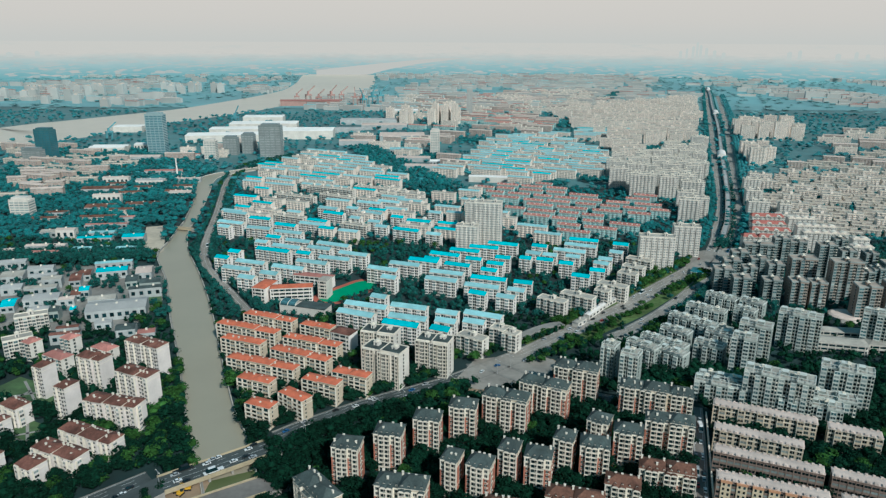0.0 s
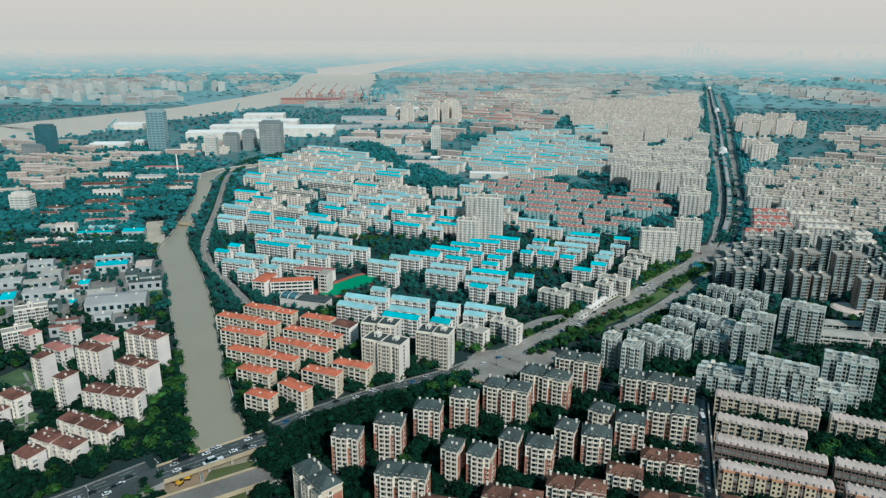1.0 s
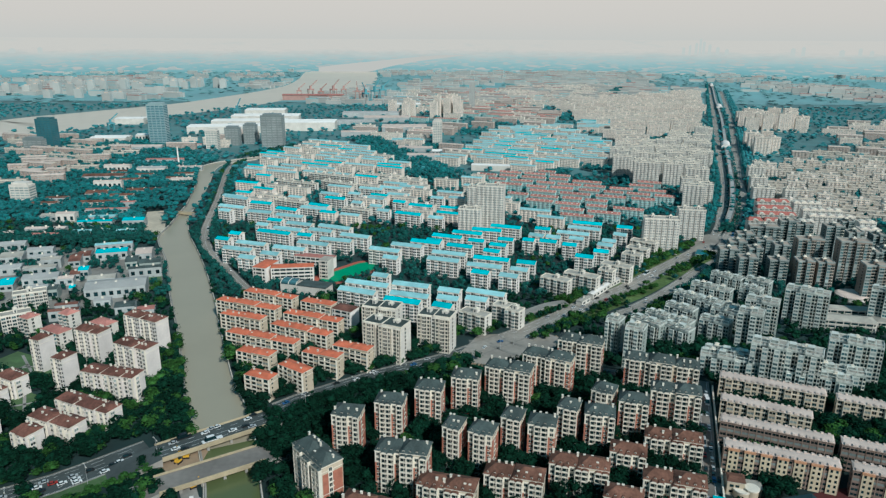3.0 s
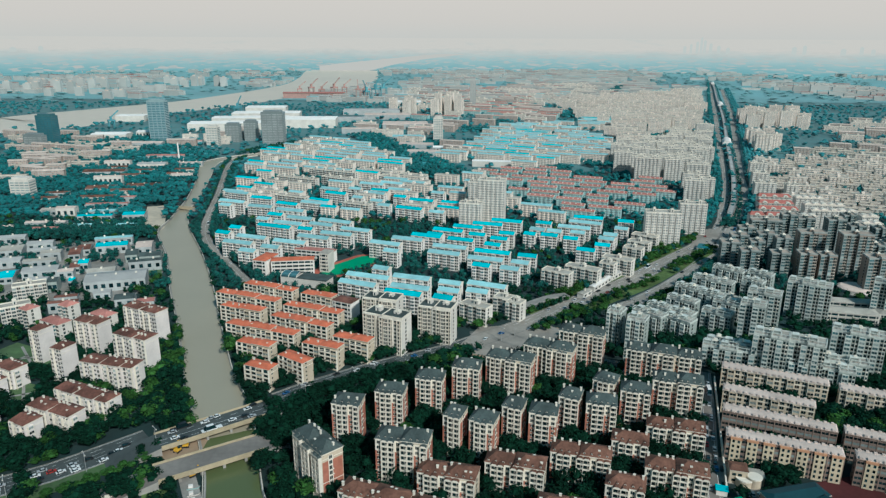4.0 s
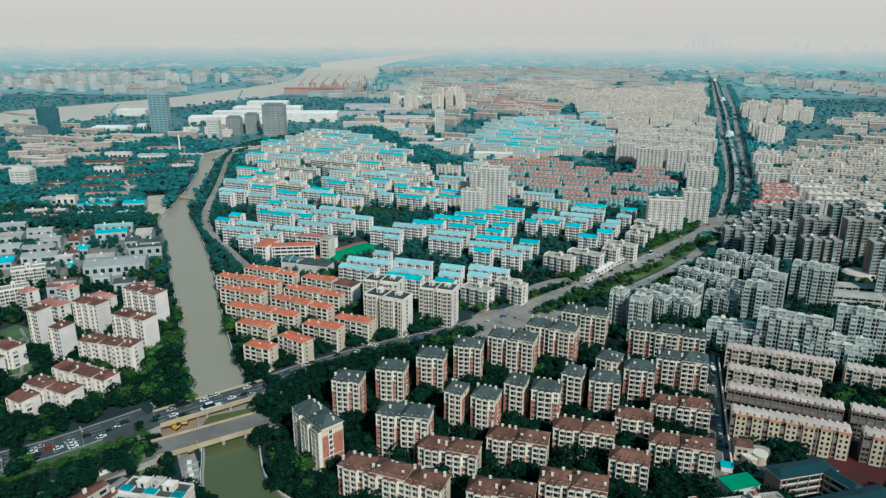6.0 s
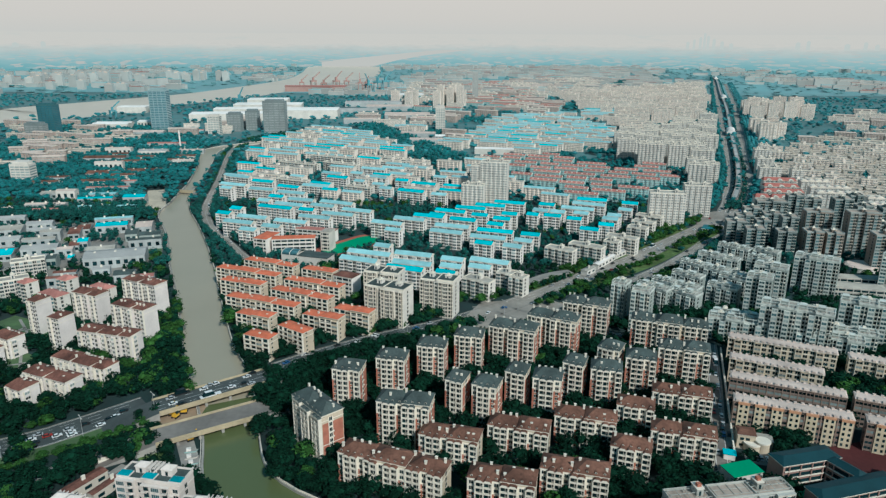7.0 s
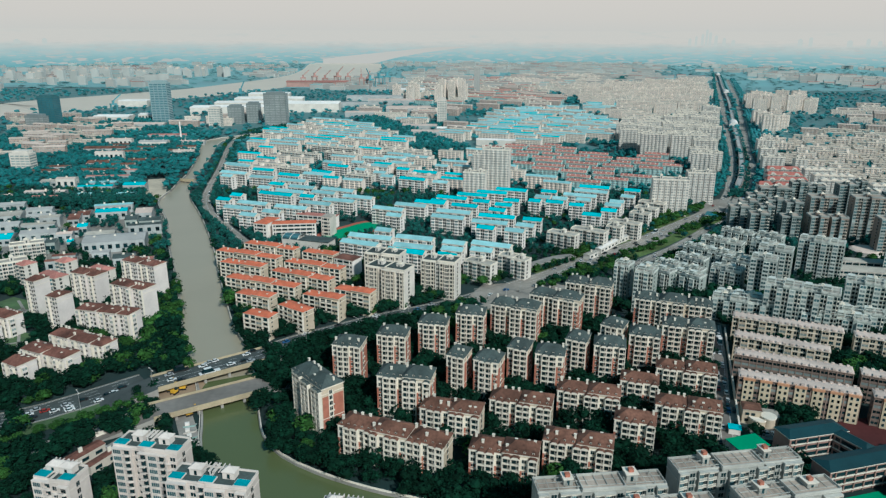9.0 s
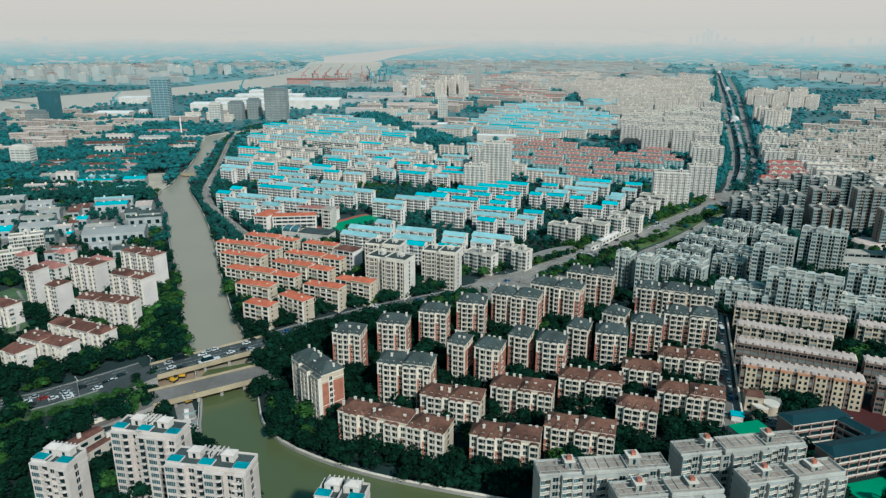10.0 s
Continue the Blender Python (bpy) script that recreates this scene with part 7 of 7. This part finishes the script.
rows_of([far_blue, far_tan, far_blue, far_bright, far_tan], [(-290, 790), (150, 770), (100, 860), (60, 1110), (-30, 1020), (-130, 1080), (-320, 1080)], -22, (20, 38), 11, 27, 15, 0.6)
rows_of([far_pink, far_tan], [(-560, 1300), (-380, 1420), (-300, 1640), (-560, 1560)], 4, (30, 60), 16, 40, 16, 0.7)
rows_of([far_tan, far_pink], [(-250, 1700), (60, 1700), (-60, 1500), (-200, 1520)], -10, (40, 80), 16, 44, 17, 0.8)
rows_of([far_pink, far_low], [(-700, 1000), (-590, 960), (-565, 1180), (-600, 1420), (-780, 1420)], 12, (24, 50), 8, 27, 31, 0.85)
rows_of([far_brown], [(-570, 780), (-400, 800), (-370, 900), (-420, 1180), (-560, 1180)], 10, (22, 50), 26, 38, 32, 0.55)
SHEDS = [(-500, 545), (-275, 545), (-275, 690), (-420, 700), (-505, 690)]
rnd = random.Random(21)
for i in range(60):
    x, y = rnd.uniform(-500, -275), rnd.uniform(540, 695)
    l, d = rnd.uniform(12, 26), rnd.uniform(8, 14)
    if inside(x, y, SHEDS) and all(free(x + a * l / 2, y + c * d / 2) for a in (-1, 0, 1) for c in (-1, 0, 1)):
        shed(x, y, 17, l, d, rnd.uniform(5, 9), rnd.choice(("metalroof", "flatroof", "pinkroof", "slate", "metalroof")), rnd.choice(("shedwall", "tan", "grey", "shedwall")), "low factory building with a pale roof in the works")

for style, build in FAR.items():
    tagged(new("far_blocks", build.mesh("far_blocks")), style, "apartment blocks", "", "stuff")

# few trees in the works
rnd = random.Random(3)
for i in range(260):
    occupy(rnd.uniform(-505, -270), rnd.uniform(530, 700), 17, rnd.uniform(8, 16), rnd.uniform(6, 12))

# ---- trees ----
def blob(rnd, cx, cy, cz, r, squash):
    """A rough lump of foliage: 12 corners, 20 faces."""
    p = (1 + 5 ** 0.5) / 2
    vs = [(-1, p, 0), (1, p, 0), (-1, -p, 0), (1, -p, 0), (0, -1, p), (0, 1, p), (0, -1, -p), (0, 1, -p), (p, 0, -1), (p, 0, 1), (-p, 0, -1), (-p, 0, 1)]
    fs = [(0, 11, 5), (0, 5, 1), (0, 1, 7), (0, 7, 10), (0, 10, 11), (1, 5, 9), (5, 11, 4), (11, 10, 2), (10, 7, 6), (7, 1, 8), (3, 9, 4), (3, 4, 2), (3, 2, 6), (3, 6, 8), (3, 8, 9), (4, 9, 5), (2, 4, 11), (6, 2, 10), (8, 6, 7), (9, 8, 1)]
    k = r / 1.9
    return [(cx + x * k * rnd.uniform(0.75, 1.2), cy + y * k * rnd.uniform(0.75, 1.2), cz + z * k * squash * rnd.uniform(0.75, 1.2)) for x, y, z in vs], fs


def crown_mesh(seed, lumps, leaves, tall=1.0):
    """A crown about 1 wide and 1 high, its foot at 0: lumps inside, leaf sprays outside."""
    rnd = random.Random(seed)
    v, f = [], []
    for i in range(lumps):
        a, q = rnd.uniform(0, 6.283), rnd.uniform(0.05, 0.33) * (1 if i else 0)
        z = rnd.uniform(0.3, 0.75) * tall
        w, fs = blob(rnd, q * math.cos(a), q * math.sin(a), z, rnd.uniform(0.16, 0.27) if i else 0.33, 0.85)
        f += [tuple(len(v) + k for k in t) for t in fs]
        v += w
    for i in range(leaves):
        a, u = rnd.uniform(0, 6.283), rnd.uniform(-0.35, 1)
        r = rnd.uniform(0.36, 0.52) * (1 + 0.18 * math.sin(3 * a + seed))
        c = Vector((r * math.cos(a) * (1 - u * u) ** 0.5, r * math.sin(a) * (1 - u * u) ** 0.5, (0.5 + 0.45 * u) * tall))
        d = Vector((rnd.uniform(-1, 1), rnd.uniform(-1, 1), rnd.uniform(-0.4, 0.8))).normalized() * rnd.uniform(0.035, 0.085)
        e2 = Vector((rnd.uniform(-1, 1), rnd.uniform(-1, 1), rnd.uniform(-0.2, 0.6))).normalized() * rnd.uniform(0.05, 0.1)
        f.append(tuple(range(len(v), len(v) + 4)))
        v += [tuple(c - d), tuple(c + e2), tuple(c + d), tuple(c - e2)]
    return v, f


NEAR_CROWNS = [crown_mesh(s, 6, 165) for s in range(4)]
PARK_CROWNS = [crown_mesh(s + 30, 5, 44) for s in range(4)]
MID_CROWNS = [crown_mesh(s + 10, 3, 20) for s in range(4)]
FAR_CROWNS = [crown_mesh(s + 20, 3, 6) for s in range(3)]


def joined(name, crowns, places, mat, label, trunks=False):
    """Many crowns in one mesh."""
    vs, fs, off = [], [], 0
    tmpl = [(np.array(v), f) for v, f in crowns]
    rnd = random.Random(len(places))
    for x, y, w, h in places:
        v, f = tmpl[rnd.randrange(len(tmpl))]
        a = rnd.uniform(0, 6.283)
        c, s = math.cos(a), math.sin(a)
        q = np.empty_like(v)
        q[:, 0], q[:, 1], q[:, 2] = x + w * (v[:, 0] * c - v[:, 1] * s), y + w * (v[:, 0] * s + v[:, 1] * c), h * 0.12 + h * 0.88 * v[:, 2]
        vs.append(q)
        fs += [tuple(off + k for k in t) for t in f]
        off += len(v)
    if not places:
        return
    me = bpy.data.meshes.new(name)
    me.from_pydata(np.concatenate(vs).tolist(), [], fs)
    me.materials.append(M[mat])
    me.update()
    tagged(new(name, me), label, "trees", "", "stuff")


rnd = random.Random(11)
singles, near_dark, near_light, mid, far, haze, park = [], [], [], [], [], [], []


def wood(poly, gap, low, high, target, chance=1.0):
    xs, ys = [p[0] for p in poly], [p[1] for p in poly]
    y = min(ys)
    while y < max(ys):
        x = min(xs)
        while x < max(xs):
            px, py = x + rnd.uniform(-0.45, 0.45) * gap, y + rnd.uniform(-0.45, 0.45) * gap
            if abs(px) < py * 0.72 + 60 and inside(px, py, poly) and free(px, py) and rnd.random() < chance:
                h = rnd.uniform(low, high)
                target(px, py, h * rnd.uniform(0.75, 1.05), h)
            x += gap
        y += gap


def near_tree(x, y, w, h):
    if y < 330 and len(singles) < 270 and (y < 262 or rnd.random() < 0.35):
        singles.append((x, y, w, h))
    else:
        lit = 0.3 * noise.noise((x * 0.03, y * 0.03, 0.5)) + (0.06 if x < -150 else 0.04) + (0.28 if -215 < x < -130 and 335 < y < 560 else 0) + (0.35 if y > 470 and abs(y - 470 - 1.02 * (x - 45)) < 40 else 0)
        (near_light if rnd.random() < lit else park if y > 560 + 60 * noise.noise((x * 0.02, y * 0.02, 4)) else near_dark).append((x, y, w, h))


wood([(-500, 190), (500, 190), (560, 470), (-560, 470)], 5.6, 6, 11, near_tree, 0.93)
wood([(-560, 470), (560, 470), (600, 790), (-620, 790)], 6.6, 5, 9, near_tree, 0.8)
wood([(-620, 790), (620, 790), (820, 1110), (-900, 1110)], 9.2, 6, 10, lambda x, y, w, h: mid.append((x, y, w * 1.25, h)), 0.75)
wood([(-620, 780), (-330, 800), (-420, 1250), (-620, 1480), (-900, 1480)], 9, 8, 12, lambda x, y, w, h: mid.append((x, y, w * 1.25, h)), 0.75)
wood([(-500, 694), (-500, 728), (-414, 742), (-345, 762), (-318, 716), (-372, 700)], 5.5, 10, 14, lambda *a: park.append(a))
wood([(-215, 1525), (-165, 1555), (25, 1105), (-5, 1030), (-45, 1060)], 9, 9, 13, lambda *a: mid.append(a))
wood([(-900, 1110), (900, 1110), (1600, 2300), (-1500, 2300)], 19, 8, 13, lambda x, y, w, h: far.append((x, y, w * 1.7, h)), 0.45)
wood([(-1500, 2300), (1600, 2300), (2600, 4700), (-2800, 4700)], 48, 8, 13, lambda x, y, w, h: haze.append((x, y, w * 4, h * 0.8)), 0.4)

for x, y, l, d in GREEN_PATCHES:
    for k in range(int(l * d / 34)):
        a, c, h = rnd.uniform(-0.5, 0.5) * l, rnd.uniform(-0.5, 0.5) * d, rnd.uniform(7, 11)
        mid.append((x + a * 0.96 + c * 0.28, y - a * 0.28 + c * 0.96, h, h))
for p, d, n in frames_of(GREEN_BELT):
    for k in range(16):
        q, h = p + n * rnd.uniform(-20, 20) + d * rnd.uniform(-16, 16), rnd.uniform(8, 12)
        mid.append((q[0], q[1], h * 1.3, h))


def tree_row(name, offs, gap, target, low, high, start=0, end=None):
    """Street trees beside a road."""
    for off in offs:
        run = 0
        fr = frames_of(roads[name])[start:end]
        for i in range(1, len(fr)):
            run -= np.linalg.norm(fr[i][0] - fr[i - 1][0])
            while run <= 0:
                p, d, n = fr[i]
                q = p + n * (off + rnd.uniform(-1, 1)) + d * run
                h = rnd.uniform(low, high)
                if free(q[0], q[1]) and not (5 < q[0] < 85 and 440 < q[1] < 500):
                    target(q[0], q[1], h * rnd.uniform(0.8, 1.1), h)
                run += gap * rnd.uniform(0.7, 1.3)


tree_row("avenue_middle", (-11, -14, 11, 14), 6, near_tree, 6, 9, 2)
tree_row("avenue_east", (-14,), 7, near_tree, 6, 9, 4, 60)
tree_row("frontage", (12, 16), 7, near_tree, 6, 9, 4, 55)
tree_row("avenue_north", (-11, -16), 9, lambda x, y, w, h: mid.append((x, y, w * 1.1, h)), 7, 10)
tree_row("frontage", (13, 19, 26), 13, lambda x, y, w, h: far.append((x, y, w * 1.1, h)), 8, 11, 55)
for off, lo, hi in ((-5.6, 1.6, 3.0), (6.2, 2.5, 4.5), (9.0, 3, 5)):  # hedges and small trees beside the viaduct
    for p, d, n in frames_of(line)[:64]:
        for k in range(2):
            q = p + n * (off + rnd.uniform(-1.2, 1.2)) + d * rnd.uniform(-7, 7)
            h = rnd.uniform(lo, hi)
            (park if q[1] < 1150 else mid).append((q[0], q[1], h * 1.2, h))
for k in range(46):  # the clump where the viaduct comes down
    q = np.array((330, 786)) + np.array((0.44, 0.9)) * rnd.uniform(-20, 26) + np.array((0.9, -0.44)) * rnd.uniform(-8, 8)
    h = rnd.uniform(4, 7)
    park.append((q[0], q[1], h, h))
tree_row("frontage", (12,), 8, lambda x, y, w, h: mid.append((x, y, w, h)), 7, 10, 45, 280)
for off, keep in ((-10.5, 1.0), (-13.5, 0.95), (-16.5, 0.7), (11.5, 0.9), (15.5, 0.7), (19.5, 0.5)):
    for p, d, n in frames_of(roads["avenue_east"])[5:52]:
        q = p + n * (off + rnd.uniform(-1, 1)) + d * rnd.uniform(-2, 2)
        h = rnd.uniform(4, 7)
        if rnd.random() < keep and noise.noise((q[0] * 0.05, q[1] * 0.05, 1.1)) > -0.2 and (off > 0 or free(q[0], q[1])):
            (near_light if rnd.random() < 0.7 else near_dark).append((q[0], q[1], h * 1.05, h))
for off in (13, 16):
    for p, d, n in frames_of(roads["avenue_west"])[31:33]:
        q = p + n * (off + rnd.uniform(-1, 1)) + d * rnd.uniform(-2, 2)
        h = rnd.uniform(5, 6.5)
        near_dark.append((q[0], q[1], h * 0.85, h))
for off, lit, start, end in ((-12, 0.85, 10, 26), (-14.5, 0.5, 10, 27), (20.2, 0.95, 8, 32), (22.6, 0.85, 8, 32), (26.5, 0.05, 8, 32), (30, 0.05, 8, 32)):  # hedges on both sides of the western avenue
    for p, d, n in frames_of(roads["avenue_west"])[start:end]:
        for k in range(2):
            q = p + n * (off + rnd.uniform(-0.8, 0.8)) + d * rnd.uniform(-3, 3)
            h = rnd.uniform(2.8, 4.6)
            (near_light if rnd.random() < lit else near_dark).append((q[0], q[1], h * 1.15, h))
for p, d, n in frames_of(roads["south_carriageway"]):
    q = p + n * (6.5 + rnd.uniform(-1, 1))
    h = rnd.uniform(9, 12)
    if free(q[0], q[1]) and not -190 < q[0] < -178:
        near_dark.append((q[0], q[1], h * 0.9, h))
roads["hedge"] = spline([(-60, 416), (-22, 440), (2, 458), (6, 474), (14, 488), (34, 491), (50, 496), (62, 506), (80, 520), (98, 536)], 5)
for off in (-6, -2.8, 0):
    for p, d, n in frames_of(roads["hedge"]):
        q = p + n * (off + rnd.uniform(-1, 1)) + d * rnd.uniform(-2, 2)
        h = rnd.uniform(4, 6.5)
        if off > -6 or free(q[0], q[1]):
            (near_light if rnd.random() < 0.4 else near_dark).append((q[0], q[1], h * 0.9, h))
roads["viaduct"] = line
tree_row("viaduct", (11,), 9, lambda x, y, w, h: mid.append((x, y, w, h)), 6, 8)
tree_row("canal_side", (-8, 8, 13), 6, near_tree, 6, 9)
crown_meshes = []
for v, f in NEAR_CROWNS:
    me = bpy.data.meshes.new("crown")
    me.from_pydata(v, [], f)
    me.materials.append(M["leaf"])
    crown_meshes.append(me)
tk = Build()
tk.cyl(0, 0, 0, 0.55, 0.022, 0.012, 6, "bark")
for a in (0.3, 2.4, 4.4):
    tk.face([(0.01, 0, 0.3), (-0.01, 0.01, 0.3), (0.2 * math.cos(a), 0.2 * math.sin(a), 0.6)], "bark")
trunk_mesh = tk.mesh("trunk")
for i, (x, y, w, h) in enumerate(singles):
    t = thing("tree", x, y, math.degrees(i * 2.4), "broad dark green tree among the blocks", "tree", "trees by the canal")
    c = new("crown", crown_meshes[i % 4])
    c.parent = t
    c.matrix_basis = Matrix.Translation((0, 0, h * 0.12)) @ Matrix.Diagonal((w, w, h * 0.88, 1))
    k = new("trunk", trunk_mesh)
    k.parent = t
    k.matrix_basis = Matrix.Diagonal((h, h, h, 1))
joined("trees_near", NEAR_CROWNS, [q for q in near_dark if q[1] < 400], "leaf", "dense dark green trees between the blocks")
joined("trees_near", PARK_CROWNS, [q for q in near_dark if q[1] >= 400], "leaf", "dense dark green trees along the avenue")
joined("trees_light", NEAR_CROWNS, near_light, "leaflight", "lighter yellow-green trees between the blocks")
# crowns from here on wear leaf colours tinted step by step for haze
joined("trees_park", PARK_CROWNS, park, "parkleaf", "green trees between the middle blocks, tinted teal for haze")
joined("trees_middle", MID_CROWNS, mid, "midleaf", "dark green trees between far blocks, tinted teal for haze")
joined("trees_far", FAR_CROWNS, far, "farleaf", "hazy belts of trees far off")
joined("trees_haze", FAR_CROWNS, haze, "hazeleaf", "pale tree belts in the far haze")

# ---- the far city and the haze behind it ----
rnd = random.Random(5)
b = Build()
city = Joined()
v = 2360.0
while v < 4760:
    u = -0.74 * v
    while u < 0.76 * v:
        l, d, h = rnd.uniform(24, 80), rnd.uniform(10, 16), rnd.choice((5, 8, 12, 14, 15, 16, 18, 20))
        x, y = u + l / 2, v + rnd.uniform(-10, 10) - 0.22 * (u % 600 - 300)
        u += l + rnd.uniform(6, 26)
        built = noise.noise((x * 0.0021, y * 0.0015, 7.0)) + 0.5 * noise.noise((x * 0.006, y * 0.005, 2.0))
        if not (free(x, y) and free(x - l / 2, y) and free(x + l / 2, y)) or built < (0.16 if x > 0.3 * y or x < -0.2 * y else -0.2) or y > 4790:
            continue
        if noise.noise((x * 0.003, y * 0.003, 9.0)) > 0.45:
            h *= 1.7
        one = Build()
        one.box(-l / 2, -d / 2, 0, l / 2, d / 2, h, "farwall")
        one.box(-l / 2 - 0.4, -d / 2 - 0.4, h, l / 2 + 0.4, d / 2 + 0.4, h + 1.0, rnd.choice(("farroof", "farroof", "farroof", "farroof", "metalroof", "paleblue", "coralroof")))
        city.add(one, x, y, rnd.uniform(-18, -8))
    v += 42 + (v - 2360) * 0.012
# a cluster of far towers across the river and one beside the metro line
for x0, y0, n, hi in ((-1520, 2900, 24, 50), (-1180, 3150, 14, 46), (-1380, 2450, 8, 34)):
    for i in range(n):
        x, y, h = x0 + rnd.uniform(-240, 240), y0 + rnd.uniform(-200, 200), hi * rnd.uniform(0.6, 1.0)
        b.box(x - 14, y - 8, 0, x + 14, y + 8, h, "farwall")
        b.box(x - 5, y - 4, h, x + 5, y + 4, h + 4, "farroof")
city.add(b, 0, 0, 0)
tagged(new("far_city", city.mesh("far_city")), "pale far-off blocks and sheds in haze", "far city", "", "stuff")

# farthest ground sheet, its colour paled to imitate haze
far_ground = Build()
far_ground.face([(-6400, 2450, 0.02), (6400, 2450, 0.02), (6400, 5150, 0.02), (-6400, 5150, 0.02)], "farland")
plain("ground_far", far_ground, "far-off yards and fields, paled and tinted teal for haze", "ground")
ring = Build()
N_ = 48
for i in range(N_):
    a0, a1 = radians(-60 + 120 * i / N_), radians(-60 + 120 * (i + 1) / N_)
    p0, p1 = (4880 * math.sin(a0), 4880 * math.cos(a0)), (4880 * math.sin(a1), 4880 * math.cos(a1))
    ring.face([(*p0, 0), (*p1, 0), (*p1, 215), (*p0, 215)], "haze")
# glowing backdrop colour: haze and far land are painted into its emission
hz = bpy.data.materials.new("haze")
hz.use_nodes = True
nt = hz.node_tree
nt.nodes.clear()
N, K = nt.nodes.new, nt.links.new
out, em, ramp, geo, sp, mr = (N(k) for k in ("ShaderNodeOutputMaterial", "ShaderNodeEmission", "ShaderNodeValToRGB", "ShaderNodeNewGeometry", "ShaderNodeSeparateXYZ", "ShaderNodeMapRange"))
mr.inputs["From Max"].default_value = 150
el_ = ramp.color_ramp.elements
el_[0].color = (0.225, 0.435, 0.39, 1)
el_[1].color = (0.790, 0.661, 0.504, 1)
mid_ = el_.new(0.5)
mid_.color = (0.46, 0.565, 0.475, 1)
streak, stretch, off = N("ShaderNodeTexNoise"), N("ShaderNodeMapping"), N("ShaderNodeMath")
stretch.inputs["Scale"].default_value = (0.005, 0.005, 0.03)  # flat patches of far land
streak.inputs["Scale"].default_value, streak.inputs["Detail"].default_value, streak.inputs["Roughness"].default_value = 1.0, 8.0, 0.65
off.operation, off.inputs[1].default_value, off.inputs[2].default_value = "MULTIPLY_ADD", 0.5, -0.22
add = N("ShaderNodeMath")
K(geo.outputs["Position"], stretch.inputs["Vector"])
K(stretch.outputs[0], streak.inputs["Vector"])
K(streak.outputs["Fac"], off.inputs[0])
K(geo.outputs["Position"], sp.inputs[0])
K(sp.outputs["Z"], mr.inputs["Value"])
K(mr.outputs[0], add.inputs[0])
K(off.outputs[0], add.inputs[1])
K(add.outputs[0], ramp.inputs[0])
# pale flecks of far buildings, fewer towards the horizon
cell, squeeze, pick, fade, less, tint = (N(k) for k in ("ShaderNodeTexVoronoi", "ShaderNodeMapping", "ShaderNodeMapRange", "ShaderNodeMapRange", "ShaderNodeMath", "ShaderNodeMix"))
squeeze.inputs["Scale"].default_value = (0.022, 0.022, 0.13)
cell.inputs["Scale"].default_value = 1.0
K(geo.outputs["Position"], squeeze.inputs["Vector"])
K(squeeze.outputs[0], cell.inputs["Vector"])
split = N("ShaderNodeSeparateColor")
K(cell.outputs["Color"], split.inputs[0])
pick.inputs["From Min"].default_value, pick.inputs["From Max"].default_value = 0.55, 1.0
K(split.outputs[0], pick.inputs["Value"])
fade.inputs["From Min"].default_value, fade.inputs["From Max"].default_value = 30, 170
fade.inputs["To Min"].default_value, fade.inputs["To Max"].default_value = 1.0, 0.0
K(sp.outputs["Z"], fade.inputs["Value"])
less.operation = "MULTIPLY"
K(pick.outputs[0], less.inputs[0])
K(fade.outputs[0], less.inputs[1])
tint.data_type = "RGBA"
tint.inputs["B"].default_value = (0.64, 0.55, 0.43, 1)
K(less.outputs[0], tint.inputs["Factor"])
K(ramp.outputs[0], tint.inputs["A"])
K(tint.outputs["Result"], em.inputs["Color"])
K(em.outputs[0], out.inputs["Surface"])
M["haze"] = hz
tagged(new("backdrop", ring.mesh("backdrop")), "glowing backdrop painted with the pale blue-grey haze of the far distance", "haze", "", "structure")
# far river as a flat glowing shape, its hazy paleness set by emission
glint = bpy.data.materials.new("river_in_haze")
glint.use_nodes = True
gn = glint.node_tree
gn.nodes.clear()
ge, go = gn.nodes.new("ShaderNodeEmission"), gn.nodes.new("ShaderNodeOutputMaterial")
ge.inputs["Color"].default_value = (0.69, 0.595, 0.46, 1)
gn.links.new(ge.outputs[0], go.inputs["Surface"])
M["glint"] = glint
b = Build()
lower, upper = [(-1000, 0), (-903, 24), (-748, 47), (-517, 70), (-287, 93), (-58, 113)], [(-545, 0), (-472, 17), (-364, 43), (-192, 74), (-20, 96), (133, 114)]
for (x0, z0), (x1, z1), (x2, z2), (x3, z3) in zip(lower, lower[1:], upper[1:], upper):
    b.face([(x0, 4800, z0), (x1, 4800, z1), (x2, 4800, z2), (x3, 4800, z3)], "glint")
tagged(new("backdrop", b.mesh("backdrop")), "pale glowing river bend painted in the far haze", "haze", "", "structure")

# faint towers on the horizon, haze colour put in as a glow
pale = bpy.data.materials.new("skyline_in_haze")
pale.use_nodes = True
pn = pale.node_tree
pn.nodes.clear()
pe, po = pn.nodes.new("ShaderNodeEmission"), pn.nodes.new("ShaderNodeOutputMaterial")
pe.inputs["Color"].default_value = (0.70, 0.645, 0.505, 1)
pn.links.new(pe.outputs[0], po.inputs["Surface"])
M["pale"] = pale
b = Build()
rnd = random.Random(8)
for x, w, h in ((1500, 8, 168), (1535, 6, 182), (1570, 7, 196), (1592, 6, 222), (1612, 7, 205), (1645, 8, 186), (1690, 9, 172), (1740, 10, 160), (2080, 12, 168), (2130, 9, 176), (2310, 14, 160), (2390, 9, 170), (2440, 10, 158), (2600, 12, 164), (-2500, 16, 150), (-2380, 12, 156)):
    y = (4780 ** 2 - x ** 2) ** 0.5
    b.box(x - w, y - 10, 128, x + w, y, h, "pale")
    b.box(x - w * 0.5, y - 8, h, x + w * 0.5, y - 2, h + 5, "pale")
tagged(new("backdrop", b.mesh("backdrop")), "faint glowing skyline painted to look like towers in far haze", "skyline", "", "structure")
